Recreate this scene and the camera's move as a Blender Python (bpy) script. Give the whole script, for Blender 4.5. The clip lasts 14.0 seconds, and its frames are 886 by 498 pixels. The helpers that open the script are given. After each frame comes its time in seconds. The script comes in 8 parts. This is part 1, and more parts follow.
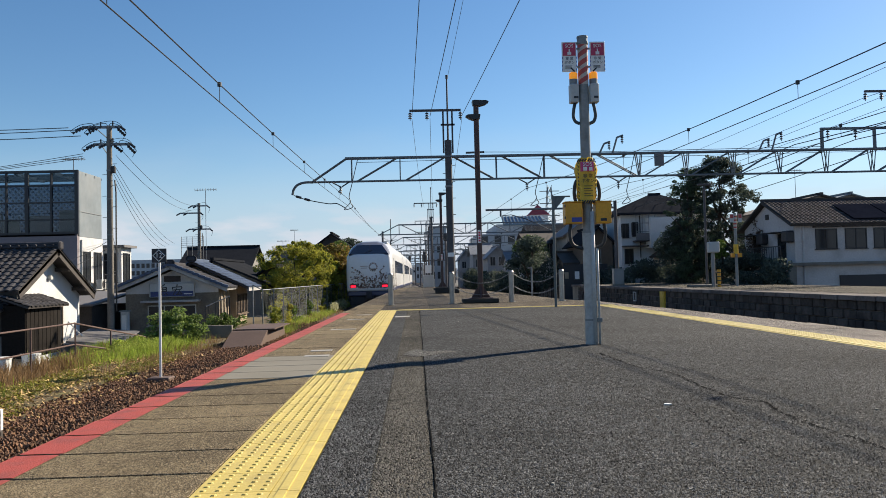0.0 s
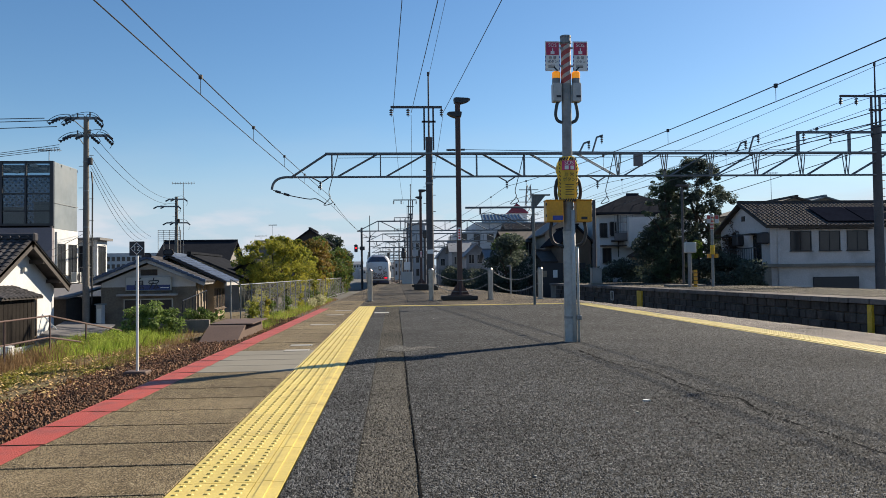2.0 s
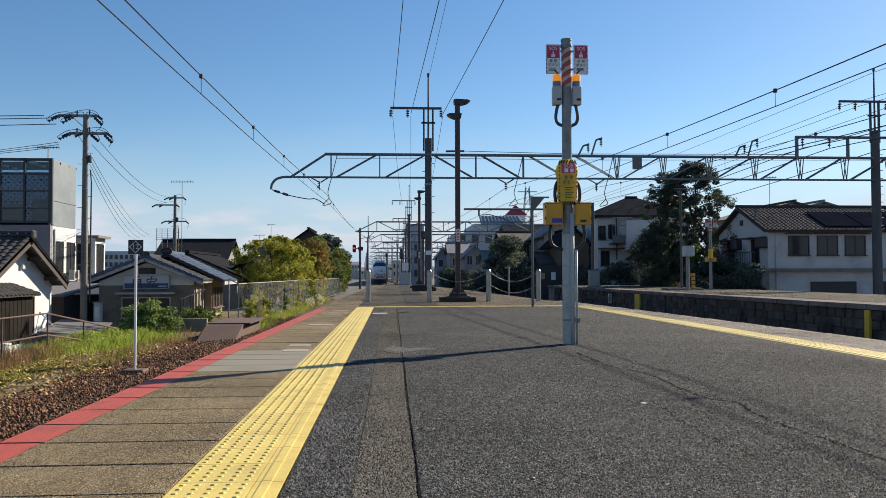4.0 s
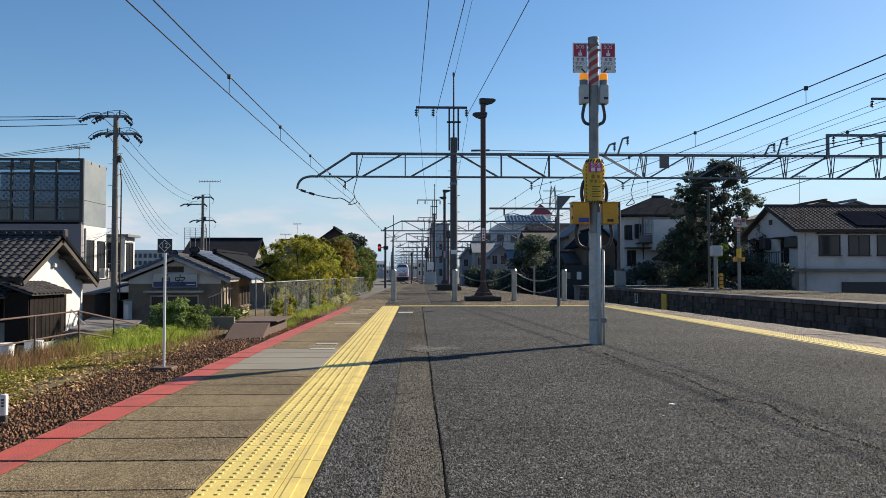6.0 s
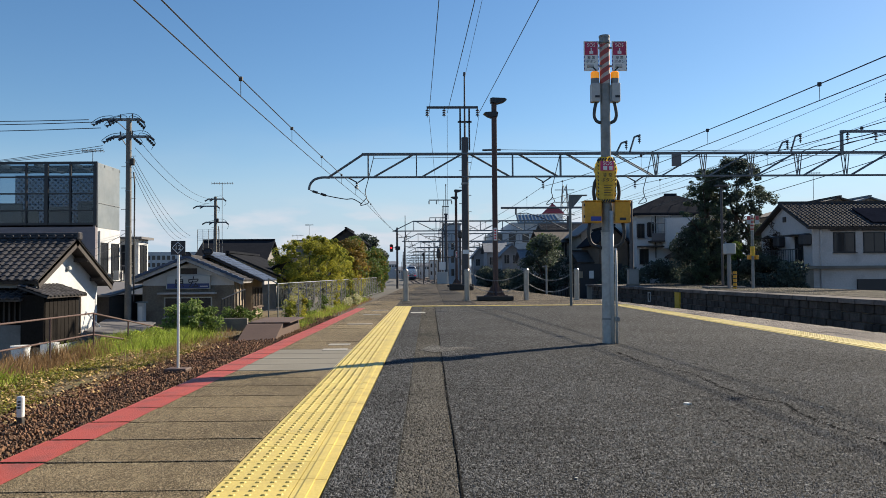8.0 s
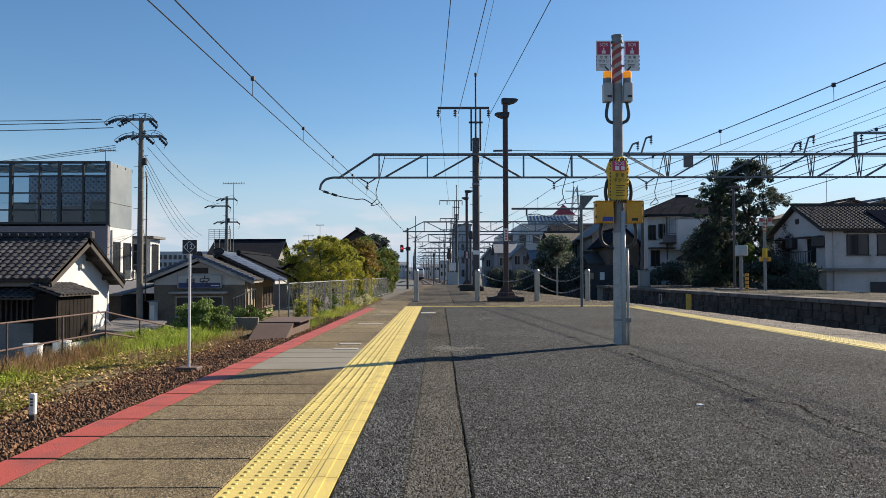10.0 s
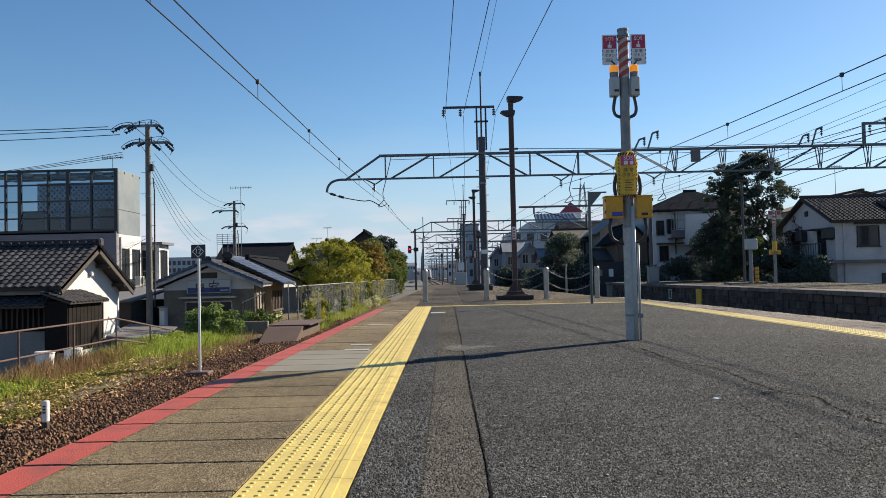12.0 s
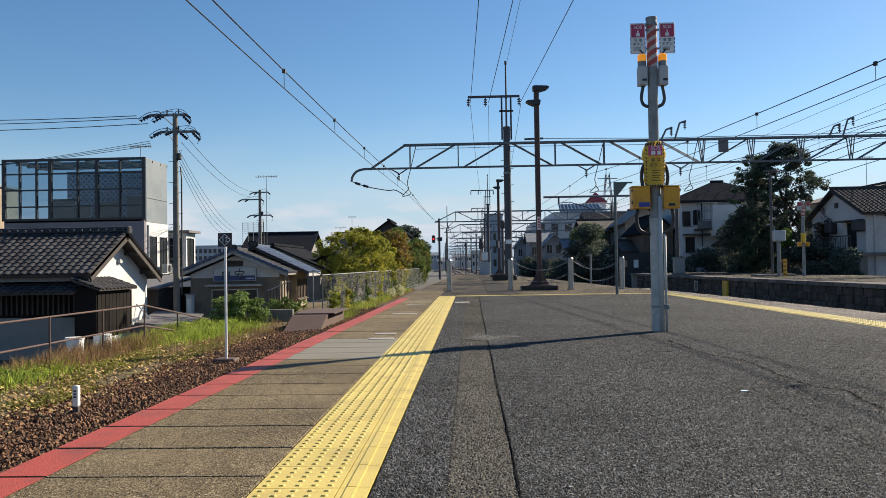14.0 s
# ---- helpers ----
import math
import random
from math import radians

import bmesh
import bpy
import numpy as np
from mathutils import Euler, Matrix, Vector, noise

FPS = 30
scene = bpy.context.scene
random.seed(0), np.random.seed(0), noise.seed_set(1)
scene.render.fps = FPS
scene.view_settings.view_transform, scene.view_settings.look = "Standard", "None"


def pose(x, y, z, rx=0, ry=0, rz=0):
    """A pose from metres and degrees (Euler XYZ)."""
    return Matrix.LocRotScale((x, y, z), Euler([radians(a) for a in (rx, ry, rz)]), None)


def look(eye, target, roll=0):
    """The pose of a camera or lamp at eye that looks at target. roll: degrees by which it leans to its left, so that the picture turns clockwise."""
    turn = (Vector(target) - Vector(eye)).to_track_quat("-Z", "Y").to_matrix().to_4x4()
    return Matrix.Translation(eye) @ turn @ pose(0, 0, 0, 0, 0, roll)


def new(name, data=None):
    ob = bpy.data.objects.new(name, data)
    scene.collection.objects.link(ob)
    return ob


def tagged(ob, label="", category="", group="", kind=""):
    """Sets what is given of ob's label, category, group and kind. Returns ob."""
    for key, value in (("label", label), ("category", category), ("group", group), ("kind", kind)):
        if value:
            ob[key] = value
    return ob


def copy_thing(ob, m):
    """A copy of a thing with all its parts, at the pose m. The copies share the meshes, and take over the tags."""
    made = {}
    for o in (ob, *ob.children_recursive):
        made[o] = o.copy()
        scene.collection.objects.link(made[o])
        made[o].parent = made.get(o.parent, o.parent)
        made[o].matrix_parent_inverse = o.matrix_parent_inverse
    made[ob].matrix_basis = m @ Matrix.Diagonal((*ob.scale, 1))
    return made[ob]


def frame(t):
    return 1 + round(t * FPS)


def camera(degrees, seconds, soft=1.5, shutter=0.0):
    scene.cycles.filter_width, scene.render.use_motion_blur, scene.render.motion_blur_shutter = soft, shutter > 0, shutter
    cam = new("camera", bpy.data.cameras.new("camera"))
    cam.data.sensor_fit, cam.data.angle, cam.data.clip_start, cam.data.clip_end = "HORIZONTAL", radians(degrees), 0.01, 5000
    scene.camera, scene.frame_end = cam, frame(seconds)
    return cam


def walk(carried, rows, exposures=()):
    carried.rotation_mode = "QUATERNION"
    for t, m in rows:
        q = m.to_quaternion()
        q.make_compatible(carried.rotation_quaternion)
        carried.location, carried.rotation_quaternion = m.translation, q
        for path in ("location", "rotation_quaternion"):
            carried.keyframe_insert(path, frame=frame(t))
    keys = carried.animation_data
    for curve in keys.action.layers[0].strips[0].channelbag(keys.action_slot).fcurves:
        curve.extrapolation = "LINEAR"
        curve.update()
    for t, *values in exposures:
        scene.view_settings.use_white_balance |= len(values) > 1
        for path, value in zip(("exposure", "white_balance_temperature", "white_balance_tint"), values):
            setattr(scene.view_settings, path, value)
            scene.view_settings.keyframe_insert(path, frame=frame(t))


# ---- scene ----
cam = camera(58.9, 14.0, soft=0.55)
PATH = [
    (0, (0.051, 0.046, 0.807), (0.126, 2.044, 0.877), -1.4),
    (0.5, (0.036, 0.028, 0.8), (0.124, 2.026, 0.863), -1.1),
    (1, (0.032, 0.022, 0.797), (0.139, 2.018, 0.857), -1.0),
    (1.5, (0.032, 0.01, 0.799), (0.151, 2.006, 0.86), -0.9),
    (2, (0.018, 0.017, 0.796), (0.147, 2.012, 0.858), -0.7),
    (2.5, (0.007, 0.01, 0.791), (0.149, 2.004, 0.858), -0.3),
    (3, (0.008, 0.006, 0.793), (0.153, 2.0, 0.857), -0.3),
    (5.5, (-0.003, -0.004, 0.808), (0.083, 1.993, 0.874), 0.1),
    (6, (-0.006, -0.002, 0.801), (0.064, 1.996, 0.864), -0.0),
    (6.5, (-0.006, 0.001, 0.801), (0.058, 1.999, 0.864), -0.2),
    (7, (0.0, 0.002, 0.8), (0.056, 2.001, 0.863), -0.3),
    (7.5, (-0.006, 0.004, 0.8), (0.043, 2.002, 0.863), -0.3),
    (8, (-0.009, 0.002, 0.801), (0.031, 2.001, 0.864), -0.4),
    (10.5, (-0.02, 0.023, 0.789), (-0.013, 2.022, 0.856), -0.1),
    (11, (-0.026, 0.026, 0.789), (-0.026, 2.025, 0.86), -0.2),
    (11.5, (-0.03, 0.037, 0.782), (-0.031, 2.035, 0.852), -0.6),
    (12, (-0.031, 0.06, 0.776), (-0.037, 2.059, 0.842), -1.3),
    (12.5, (-0.024, 0.052, 0.778), (-0.057, 2.051, 0.844), -1.4),
    (13, (-0.028, 0.045, 0.784), (-0.092, 2.043, 0.845), -1.2),
    (13.5, (-0.042, 0.048, 0.786), (-0.108, 2.046, 0.839), -1.0),
    (14, (-0.047, 0.056, 0.775), (-0.114, 2.054, 0.816), -0.9),
]
walk(cam, [(t, look(eye, target, roll)) for t, eye, target, roll in PATH])

# ---- world, sun, exposure ----
SUN_EL, SUN_AZ = radians(31.5), math.atan2(0.80, 0.60)
world = bpy.data.worlds.new("sky")
scene.world = world
world.use_nodes = True
wn, wl = world.node_tree.nodes, world.node_tree.links
sky = wn.new("ShaderNodeTexSky")
sky.sky_type, sky.sun_disc = "NISHITA", False
sky.sun_elevation, sky.sun_rotation = SUN_EL, SUN_AZ
sky.air_density, sky.dust_density, sky.ozone_density = 1.0, 0.22, 3.2
wn["Background"].inputs["Strength"].default_value = 0.068
hue = wn.new("ShaderNodeHueSaturation")
hue.inputs["Saturation"].default_value = 1.17
wl.new(sky.outputs["Color"], hue.inputs["Color"])
tint = wn.new("ShaderNodeMix")
tint.data_type, tint.blend_type = "RGBA", "MULTIPLY"
tint.inputs["Factor"].default_value, tint.inputs["B"].default_value = 1.0, (1.0, 1.0, 1.0, 1)
wl.new(hue.outputs["Color"], tint.inputs["A"])
# pale haze that thickens towards the horizon, with an uneven upper edge
way = wn.new("ShaderNodeTexCoord")
sep = wn.new("ShaderNodeSeparateXYZ")
wl.new(way.outputs["Generated"], sep.inputs[0])
puff = wn.new("ShaderNodeTexNoise")
puff.inputs["Scale"].default_value, puff.inputs["Detail"].default_value = 5.0, 6
stretch = wn.new("ShaderNodeVectorMath")
stretch.operation, stretch.inputs[1].default_value = "MULTIPLY", (1.0, 1.0, 4.0)
wl.new(way.outputs["Generated"], stretch.inputs[0])
wl.new(stretch.outputs["Vector"], puff.inputs["Vector"])
lift = wn.new("ShaderNodeMath")
lift.operation, lift.inputs[1].default_value = "MULTIPLY_ADD", -0.10
wl.new(puff.outputs["Fac"], lift.inputs[0])
wl.new(sep.outputs["Z"], lift.inputs[2])
fade = wn.new("ShaderNodeMapRange")
fade.interpolation_type = "SMOOTHSTEP"
fade.inputs["From Min"].default_value, fade.inputs["From Max"].default_value = -0.06, 0.15
fade.inputs["To Min"].default_value, fade.inputs["To Max"].default_value = 0.95, 0.0
wl.new(lift.outputs[0], fade.inputs["Value"])
haze = wn.new("ShaderNodeMix")
haze.data_type, haze.inputs["B"].default_value = "RGBA", (3.9, 4.95, 6.2, 1)
wl.new(fade.outputs["Result"], haze.inputs["Factor"])
wl.new(tint.outputs["Result"], haze.inputs["A"])
# small white clouds in a low band
cells = wn.new("ShaderNodeTexNoise")
cells.inputs["Scale"].default_value, cells.inputs["Detail"].default_value = 9.0, 7
wl.new(stretch.outputs["Vector"], cells.inputs["Vector"])
thick = wn.new("ShaderNodeMapRange")
thick.inputs["From Min"].default_value, thick.inputs["From Max"].default_value = 0.44, 0.57
wl.new(cells.outputs["Fac"], thick.inputs["Value"])
band = wn.new("ShaderNodeMapRange")
band.interpolation_type = "SMOOTHSTEP"
band.inputs["From Min"].default_value, band.inputs["From Max"].default_value = 0.105, 0.055
band.inputs["To Max"].default_value = 0.85
wl.new(sep.outputs["Z"], band.inputs["Value"])
cover = wn.new("ShaderNodeMath")
cover.operation = "MULTIPLY"
wl.new(thick.outputs["Result"], cover.inputs[0]), wl.new(band.outputs["Result"], cover.inputs[1])
cloudy = wn.new("ShaderNodeMix")
cloudy.data_type, cloudy.inputs["B"].default_value = "RGBA", (5.6, 5.9, 6.5, 1)
wl.new(cover.outputs[0], cloudy.inputs["Factor"])
wl.new(haze.outputs["Result"], cloudy.inputs["A"])
wl.new(cloudy.outputs["Result"], wn["Background"].inputs["Color"])
sun = new("sun", bpy.data.lights.new("sun", "SUN"))
sun.data.energy, sun.data.angle, sun.data.color = 5.0, radians(0.55), (1.0, 0.87, 0.68)
sun.matrix_world = look((30, 30, 30), (30 - 0.80 * math.cos(SUN_EL), 30 - 0.60 * math.cos(SUN_EL), 30 - math.sin(SUN_EL)))
scene.view_settings.exposure = 0.878


# ---- materials ----
def mk(name, c1, c2=None, rough=0.7, metal=0.0, scale=1.5, fine=40.0, bump=0.15, rnd=0.0, island=0.0, local=False, dirt=None, spec=0.5):
    """A surface whose colour wanders between c1 and c2 at two scales, with fine relief; rnd and island vary pieces."""
    m = bpy.data.materials.new(name)
    m.use_nodes = True
    n, l = m.node_tree.nodes, m.node_tree.links
    b = n["Principled BSDF"]
    c2 = c2 or tuple(v * 0.75 for v in c1)
    if local:
        co = n.new("ShaderNodeTexCoord").outputs["Object"]
    else:
        co = n.new("ShaderNodeNewGeometry").outputs["Position"]
    t1, t2 = n.new("ShaderNodeTexNoise"), n.new("ShaderNodeTexNoise")
    t1.inputs["Scale"].default_value, t1.inputs["Detail"].default_value = scale, 6
    t2.inputs["Scale"].default_value, t2.inputs["Detail"].default_value = fine, 3
    l.new(co, t1.inputs["Vector"]), l.new(co, t2.inputs["Vector"])
    add = n.new("ShaderNodeMath")
    add.operation = "ADD"
    l.new(t1.outputs["Fac"], add.inputs[0]), l.new(t2.outputs["Fac"], add.inputs[1])
    r = n.new("ShaderNodeMapRange")
    r.inputs["From Min"].default_value, r.inputs["From Max"].default_value = 0.72, 1.28
    l.new(add.outputs[0], r.inputs["Value"])
    mix = n.new("ShaderNodeMix")
    mix.data_type = "RGBA"
    mix.inputs["A"].default_value, mix.inputs["B"].default_value = (*c1, 1), (*c2, 1)
    l.new(r.outputs["Result"], mix.inputs["Factor"])
    out = mix.outputs["Result"]
    if rnd or island:
        src = n.new("ShaderNodeObjectInfo").outputs["Random"] if rnd else n.new("ShaderNodeNewGeometry").outputs["Random Per Island"]
        amount = rnd or island
        mr = n.new("ShaderNodeMapRange")
        mr.inputs["To Min"].default_value, mr.inputs["To Max"].default_value = 1 - amount, 1 + amount
        l.new(src, mr.inputs["Value"])
        sc = n.new("ShaderNodeVectorMath")
        sc.operation = "SCALE"
        l.new(out, sc.inputs[0]), l.new(mr.outputs["Result"], sc.inputs["Scale"])
        out = sc.outputs["Vector"]
    if dirt:
        t3 = n.new("ShaderNodeTexNoise")
        t3.inputs["Scale"].default_value, t3.inputs["Detail"].default_value = dirt[1], 8
        l.new(co, t3.inputs["Vector"])
        r3 = n.new("ShaderNodeMapRange")
        r3.inputs["From Min"].default_value, r3.inputs["From Max"].default_value = 0.5, 0.7
        r3.inputs["To Max"].default_value = dirt[2]
        l.new(t3.outputs["Fac"], r3.inputs["Value"])
        mx = n.new("ShaderNodeMix")
        mx.data_type = "RGBA"
        mx.inputs["B"].default_value = (*dirt[0], 1)
        l.new(out, mx.inputs["A"]), l.new(r3.outputs["Result"], mx.inputs["Factor"])
        out = mx.outputs["Result"]
    l.new(out, b.inputs["Base Color"])
    b.inputs["Roughness"].default_value, b.inputs["Metallic"].default_value = rough, metal
    b.inputs["Specular IOR Level"].default_value = spec
    if bump:
        bp = n.new("ShaderNodeBump")
        bp.inputs["Strength"].default_value, bp.inputs["Distance"].default_value = bump, 0.028
        l.new(t2.outputs["Fac"], bp.inputs["Height"])
        l.new(bp.outputs["Normal"], b.inputs["Normal"])
    return m


def aggregate(name, dark, light, stone, cell=95.0, bump=0.6, rough=0.85, low=0.22, high=2.1, patchy=0.15):
    """Asphalt or exposed concrete: a binder with small stones of many tones in it, worn in patches."""
    m = mk(name, dark, light, rough, scale=0.8, fine=9.0, bump=0, spec=0.15)
    n, l = m.node_tree.nodes, m.node_tree.links
    b = n["Principled BSDF"]
    base = b.inputs["Base Color"].links[0].from_socket
    co = n.new("ShaderNodeNewGeometry").outputs["Position"]
    # wear and stains a metre or two across
    field = n.new("ShaderNodeTexNoise")
    field.inputs["Scale"].default_value, field.inputs["Detail"].default_value, field.inputs["Roughness"].default_value = 0.55, 5, 0.65
    l.new(co, field.inputs["Vector"])
    worn = n.new("ShaderNodeMapRange")
    worn.inputs["From Min"].default_value, worn.inputs["From Max"].default_value = 0.32, 0.68
    worn.inputs["To Min"].default_value, worn.inputs["To Max"].default_value = 0.62, 1.38
    l.new(field.outputs["Fac"], worn.inputs["Value"])
    clump = n.new("ShaderNodeTexNoise")
    clump.inputs["Scale"].default_value, clump.inputs["Detail"].default_value, clump.inputs["Roughness"].default_value = 24.0, 3, 0.6
    l.new(co, clump.inputs["Vector"])
    uneven = n.new("ShaderNodeMapRange")
    uneven.inputs["From Min"].default_value, uneven.inputs["From Max"].default_value = 0.34, 0.66
    uneven.inputs["To Min"].default_value, uneven.inputs["To Max"].default_value = 1 - patchy, 1 + patchy
    l.new(clump.outputs["Fac"], uneven.inputs["Value"])
    total = n.new("ShaderNodeMath")
    total.operation = "MULTIPLY"
    l.new(worn.outputs["Result"], total.inputs[0]), l.new(uneven.outputs["Result"], total.inputs[1])
    shade = n.new("ShaderNodeVectorMath")
    shade.operation = "SCALE"
    l.new(base, shade.inputs[0]), l.new(total.outputs[0], shade.inputs["Scale"])
    base = shade.outputs["Vector"]
    v = n.new("ShaderNodeTexVoronoi")
    v.inputs["Scale"].default_value = cell
    l.new(co, v.inputs["Vector"])
    sep = n.new("ShaderNodeSeparateColor")
    l.new(v.outputs["Color"], sep.inputs["Color"])
    # every grain has a tone of its own, a few are pale; the binder between them stays dark
    tone = n.new("ShaderNodeMapRange")
    tone.inputs["To Min"].default_value, tone.inputs["To Max"].default_value = low, high
    l.new(sep.outputs["Green"], tone.inputs["Value"])
    gap = n.new("ShaderNodeMapRange")
    gap.inputs["From Min"].default_value, gap.inputs["From Max"].default_value = 0.30, 0.66
    gap.inputs["To Min"].default_value, gap.inputs["To Max"].default_value = 1.0, 0.06
    l.new(v.outputs["Distance"], gap.inputs["Value"])
    both = n.new("ShaderNodeMath")
    both.operation = "MULTIPLY"
    l.new(tone.outputs["Result"], both.inputs[0]), l.new(gap.outputs["Result"], both.inputs[1])
    grain = n.new("ShaderNodeVectorMath")
    grain.operation = "SCALE"
    l.new(base, grain.inputs[0]), l.new(both.outputs[0], grain.inputs["Scale"])
    pw = n.new("ShaderNodeMath")
    pw.operation, pw.inputs[1].default_value = "POWER", 13.0
    l.new(sep.outputs["Red"], pw.inputs[0])
    mix = n.new("ShaderNodeMix")
    mix.data_type = "RGBA"
    mix.inputs["B"].default_value = (*stone, 1)
    l.new(grain.outputs["Vector"], mix.inputs["A"]), l.new(pw.outputs[0], mix.inputs["Factor"])
    l.new(mix.outputs["Result"], b.inputs["Base Color"])
    bp = n.new("ShaderNodeBump")
    bp.inputs["Strength"].default_value, bp.inputs["Distance"].default_value = bump, 0.028
    bp.invert = True
    l.new(v.outputs["Distance"], bp.inputs["Height"])
    l.new(bp.outputs["Normal"], b.inputs["Normal"])
    return m


def let_through(m, amount):
    """Lets part of the light pass through a thin sheet."""
    n, l = m.node_tree.nodes, m.node_tree.links
    b = n["Principled BSDF"]
    tr = n.new("ShaderNodeBsdfTranslucent")
    l.new(b.inputs["Base Color"].links[0].from_socket, tr.inputs["Color"])
    ms = n.new("ShaderNodeMixShader")
    ms.inputs[0].default_value = amount
    l.new(b.outputs[0], ms.inputs[1]), l.new(tr.outputs[0], ms.inputs[2])
    l.new(ms.outputs[0], n["Material Output"].inputs["Surface"])
    return m


def leafy(name, c1, c2, through_light=0.35):
    return let_through(mk(name, c1, c2, 0.65, scale=0.6, fine=6, bump=0, island=0.45, spec=0.3), through_light)


def glowing(name, color, strength):
    m = mk(name, color, color, 0.3, bump=0)
    b = m.node_tree.nodes["Principled BSDF"]
    b.inputs["Emission Color"].default_value, b.inputs["Emission Strength"].default_value = (*color, 1), strength
    return m


def clear_glass(name, tint, alpha=0.35):
    m = bpy.data.materials.new(name)
    m.use_nodes = True
    n, l = m.node_tree.nodes, m.node_tree.links
    gl, tr, ms = n.new("ShaderNodeBsdfGlossy"), n.new("ShaderNodeBsdfTransparent"), n.new("ShaderNodeMixShader")
    gl.inputs["Roughness"].default_value = 0.03
    tr.inputs["Color"].default_value = (*tint, 1)
    fr = n.new("ShaderNodeFresnel")
    fr.inputs["IOR"].default_value = 1.5
    l.new(fr.outputs[0], ms.inputs[0])
    l.new(tr.outputs[0], ms.inputs[1]), l.new(gl.outputs[0], ms.inputs[2])
    l.new(ms.outputs[0], n["Material Output"].inputs["Surface"])
    return m


ASPHALT = aggregate("asphalt", (0.040, 0.0425, 0.0455), (0.068, 0.071, 0.0745), (0.20, 0.205, 0.21), 78, 0.3, 0.95, 0.45, 1.6, 0.30)
ASPHALT_STONE = mk("asphalt_stone", (0.118, 0.122, 0.127), (0.044, 0.0455, 0.0475), 0.9, scale=0.7, fine=11, bump=0, island=0.9, spec=0.15)
OLD_STONE = mk("old_asphalt_stone", (0.125, 0.119, 0.106), (0.085, 0.081, 0.073), 0.9, scale=0.9, fine=14, bump=0, island=0.45, spec=0.15)
OLD_ASPHALT = aggregate("old_asphalt", (0.076, 0.070, 0.056), (0.131, 0.120, 0.096), (0.284, 0.257, 0.213), 120, 0.9, patchy=0.35)
DARK_ASPHALT = mk("asphalt_sealer", (0.012, 0.012, 0.013), (0.018, 0.018, 0.018), 0.95, fine=90, bump=0.4, spec=0.0)
SLAB = aggregate("concrete_slab", (0.205, 0.155, 0.088), (0.325, 0.255, 0.152), (0.45, 0.38, 0.26), 170, 0.18, 0.85, 0.78, 1.24)
SLAB_LIGHT = mk("new_concrete", (0.225, 0.21, 0.175), (0.175, 0.163, 0.135), 0.85, scale=1.2, fine=70, bump=0.1, spec=0.2)
SLAB_PINK = aggregate("edge_concrete", (0.288, 0.251, 0.223), (0.367, 0.323, 0.288), (0.478, 0.438, 0.390), 120, 0.4, 0.85, 0.7, 1.3)
FAR_COPING = mk("dark_coping", (0.180, 0.162, 0.150), (0.108, 0.098, 0.091), 0.95, scale=1.2, fine=12, bump=0.3, rnd=0.2, spec=0.1)
CONCRETE = mk("concrete", (0.24, 0.22, 0.19), (0.15, 0.14, 0.12), 0.9, scale=0.7, fine=25, dirt=((0.07, 0.065, 0.055), 0.5, 0.7))
RED_PAINT = mk("red_paint", (0.405, 0.069, 0.042), (0.327, 0.058, 0.040), 0.6, fine=120, bump=0.25, dirt=((0.131, 0.058, 0.046), 6, 0.5))
YELLOW = mk("yellow_tile", (0.60, 0.475, 0.130), (0.54, 0.42, 0.110), 0.55, scale=2.5, fine=60, bump=0.08, rnd=0.06, dirt=((0.28, 0.20, 0.08), 5, 0.35))
WHITE_PAINT = mk("worn_white_paint", (0.392, 0.379, 0.347), (0.261, 0.249, 0.222), 0.7, fine=50, bump=0.2)
BALLAST = mk("ballast_stone", (0.207, 0.108, 0.058), (0.095, 0.053, 0.031), 0.95, fine=30, bump=0.2, island=0.55)
TRACK_BED = mk("track_bed", (0.085, 0.066, 0.052), (0.05, 0.041, 0.034), 0.95, scale=0.8, fine=14, bump=0.4)
SOIL = mk("soil", (0.10, 0.08, 0.05), (0.055, 0.045, 0.03), 1.0, scale=0.6, fine=20, bump=0.4)
STREET = mk("street_ground", (0.11, 0.105, 0.095), (0.07, 0.068, 0.062), 0.95, scale=0.2, fine=8)
GALV = mk("galvanised_steel", (0.255, 0.264, 0.264), (0.187, 0.196, 0.200), 0.55, 0.5, fine=30, bump=0.05)
GANTRY = mk("painted_gantry_steel", (0.144, 0.169, 0.187), (0.108, 0.122, 0.133), 0.6, 0.2, fine=20, bump=0.05)
MAST = mk("mast_concrete_steel", (0.085, 0.08, 0.085), (0.05, 0.05, 0.055), 0.65, 0.1, fine=20, bump=0.1)
BROWN = mk("brown_paint", (0.075, 0.035, 0.028), (0.05, 0.026, 0.022), 0.5, fine=25, bump=0.06)
POLE_GREY = mk("grey_pole_paint", (0.25, 0.26, 0.255), (0.185, 0.195, 0.19), 0.5, 0.1, scale=4, fine=30, bump=0.05, dirt=((0.12, 0.12, 0.105), 8, 0.4))
DARK_POLE = mk("dark_green_paint", (0.12, 0.14, 0.14), (0.085, 0.10, 0.10), 0.5, bump=0.03)
STAINLESS = mk("stainless_steel", (0.36, 0.345, 0.32), (0.26, 0.25, 0.235), 0.38, 0.85, scale=6, fine=60, bump=0.02)
WIRE = mk("cable", (0.018, 0.019, 0.022), (0.014, 0.014, 0.016), 0.5, bump=0)
THIN_WIRE = mk("copper_cable", (0.045, 0.045, 0.05), (0.03, 0.03, 0.034), 0.5, 0.2, bump=0)
RUBBER = mk("black_rubber", (0.02, 0.021, 0.022), (0.03, 0.03, 0.03), 0.6, bump=0.02)
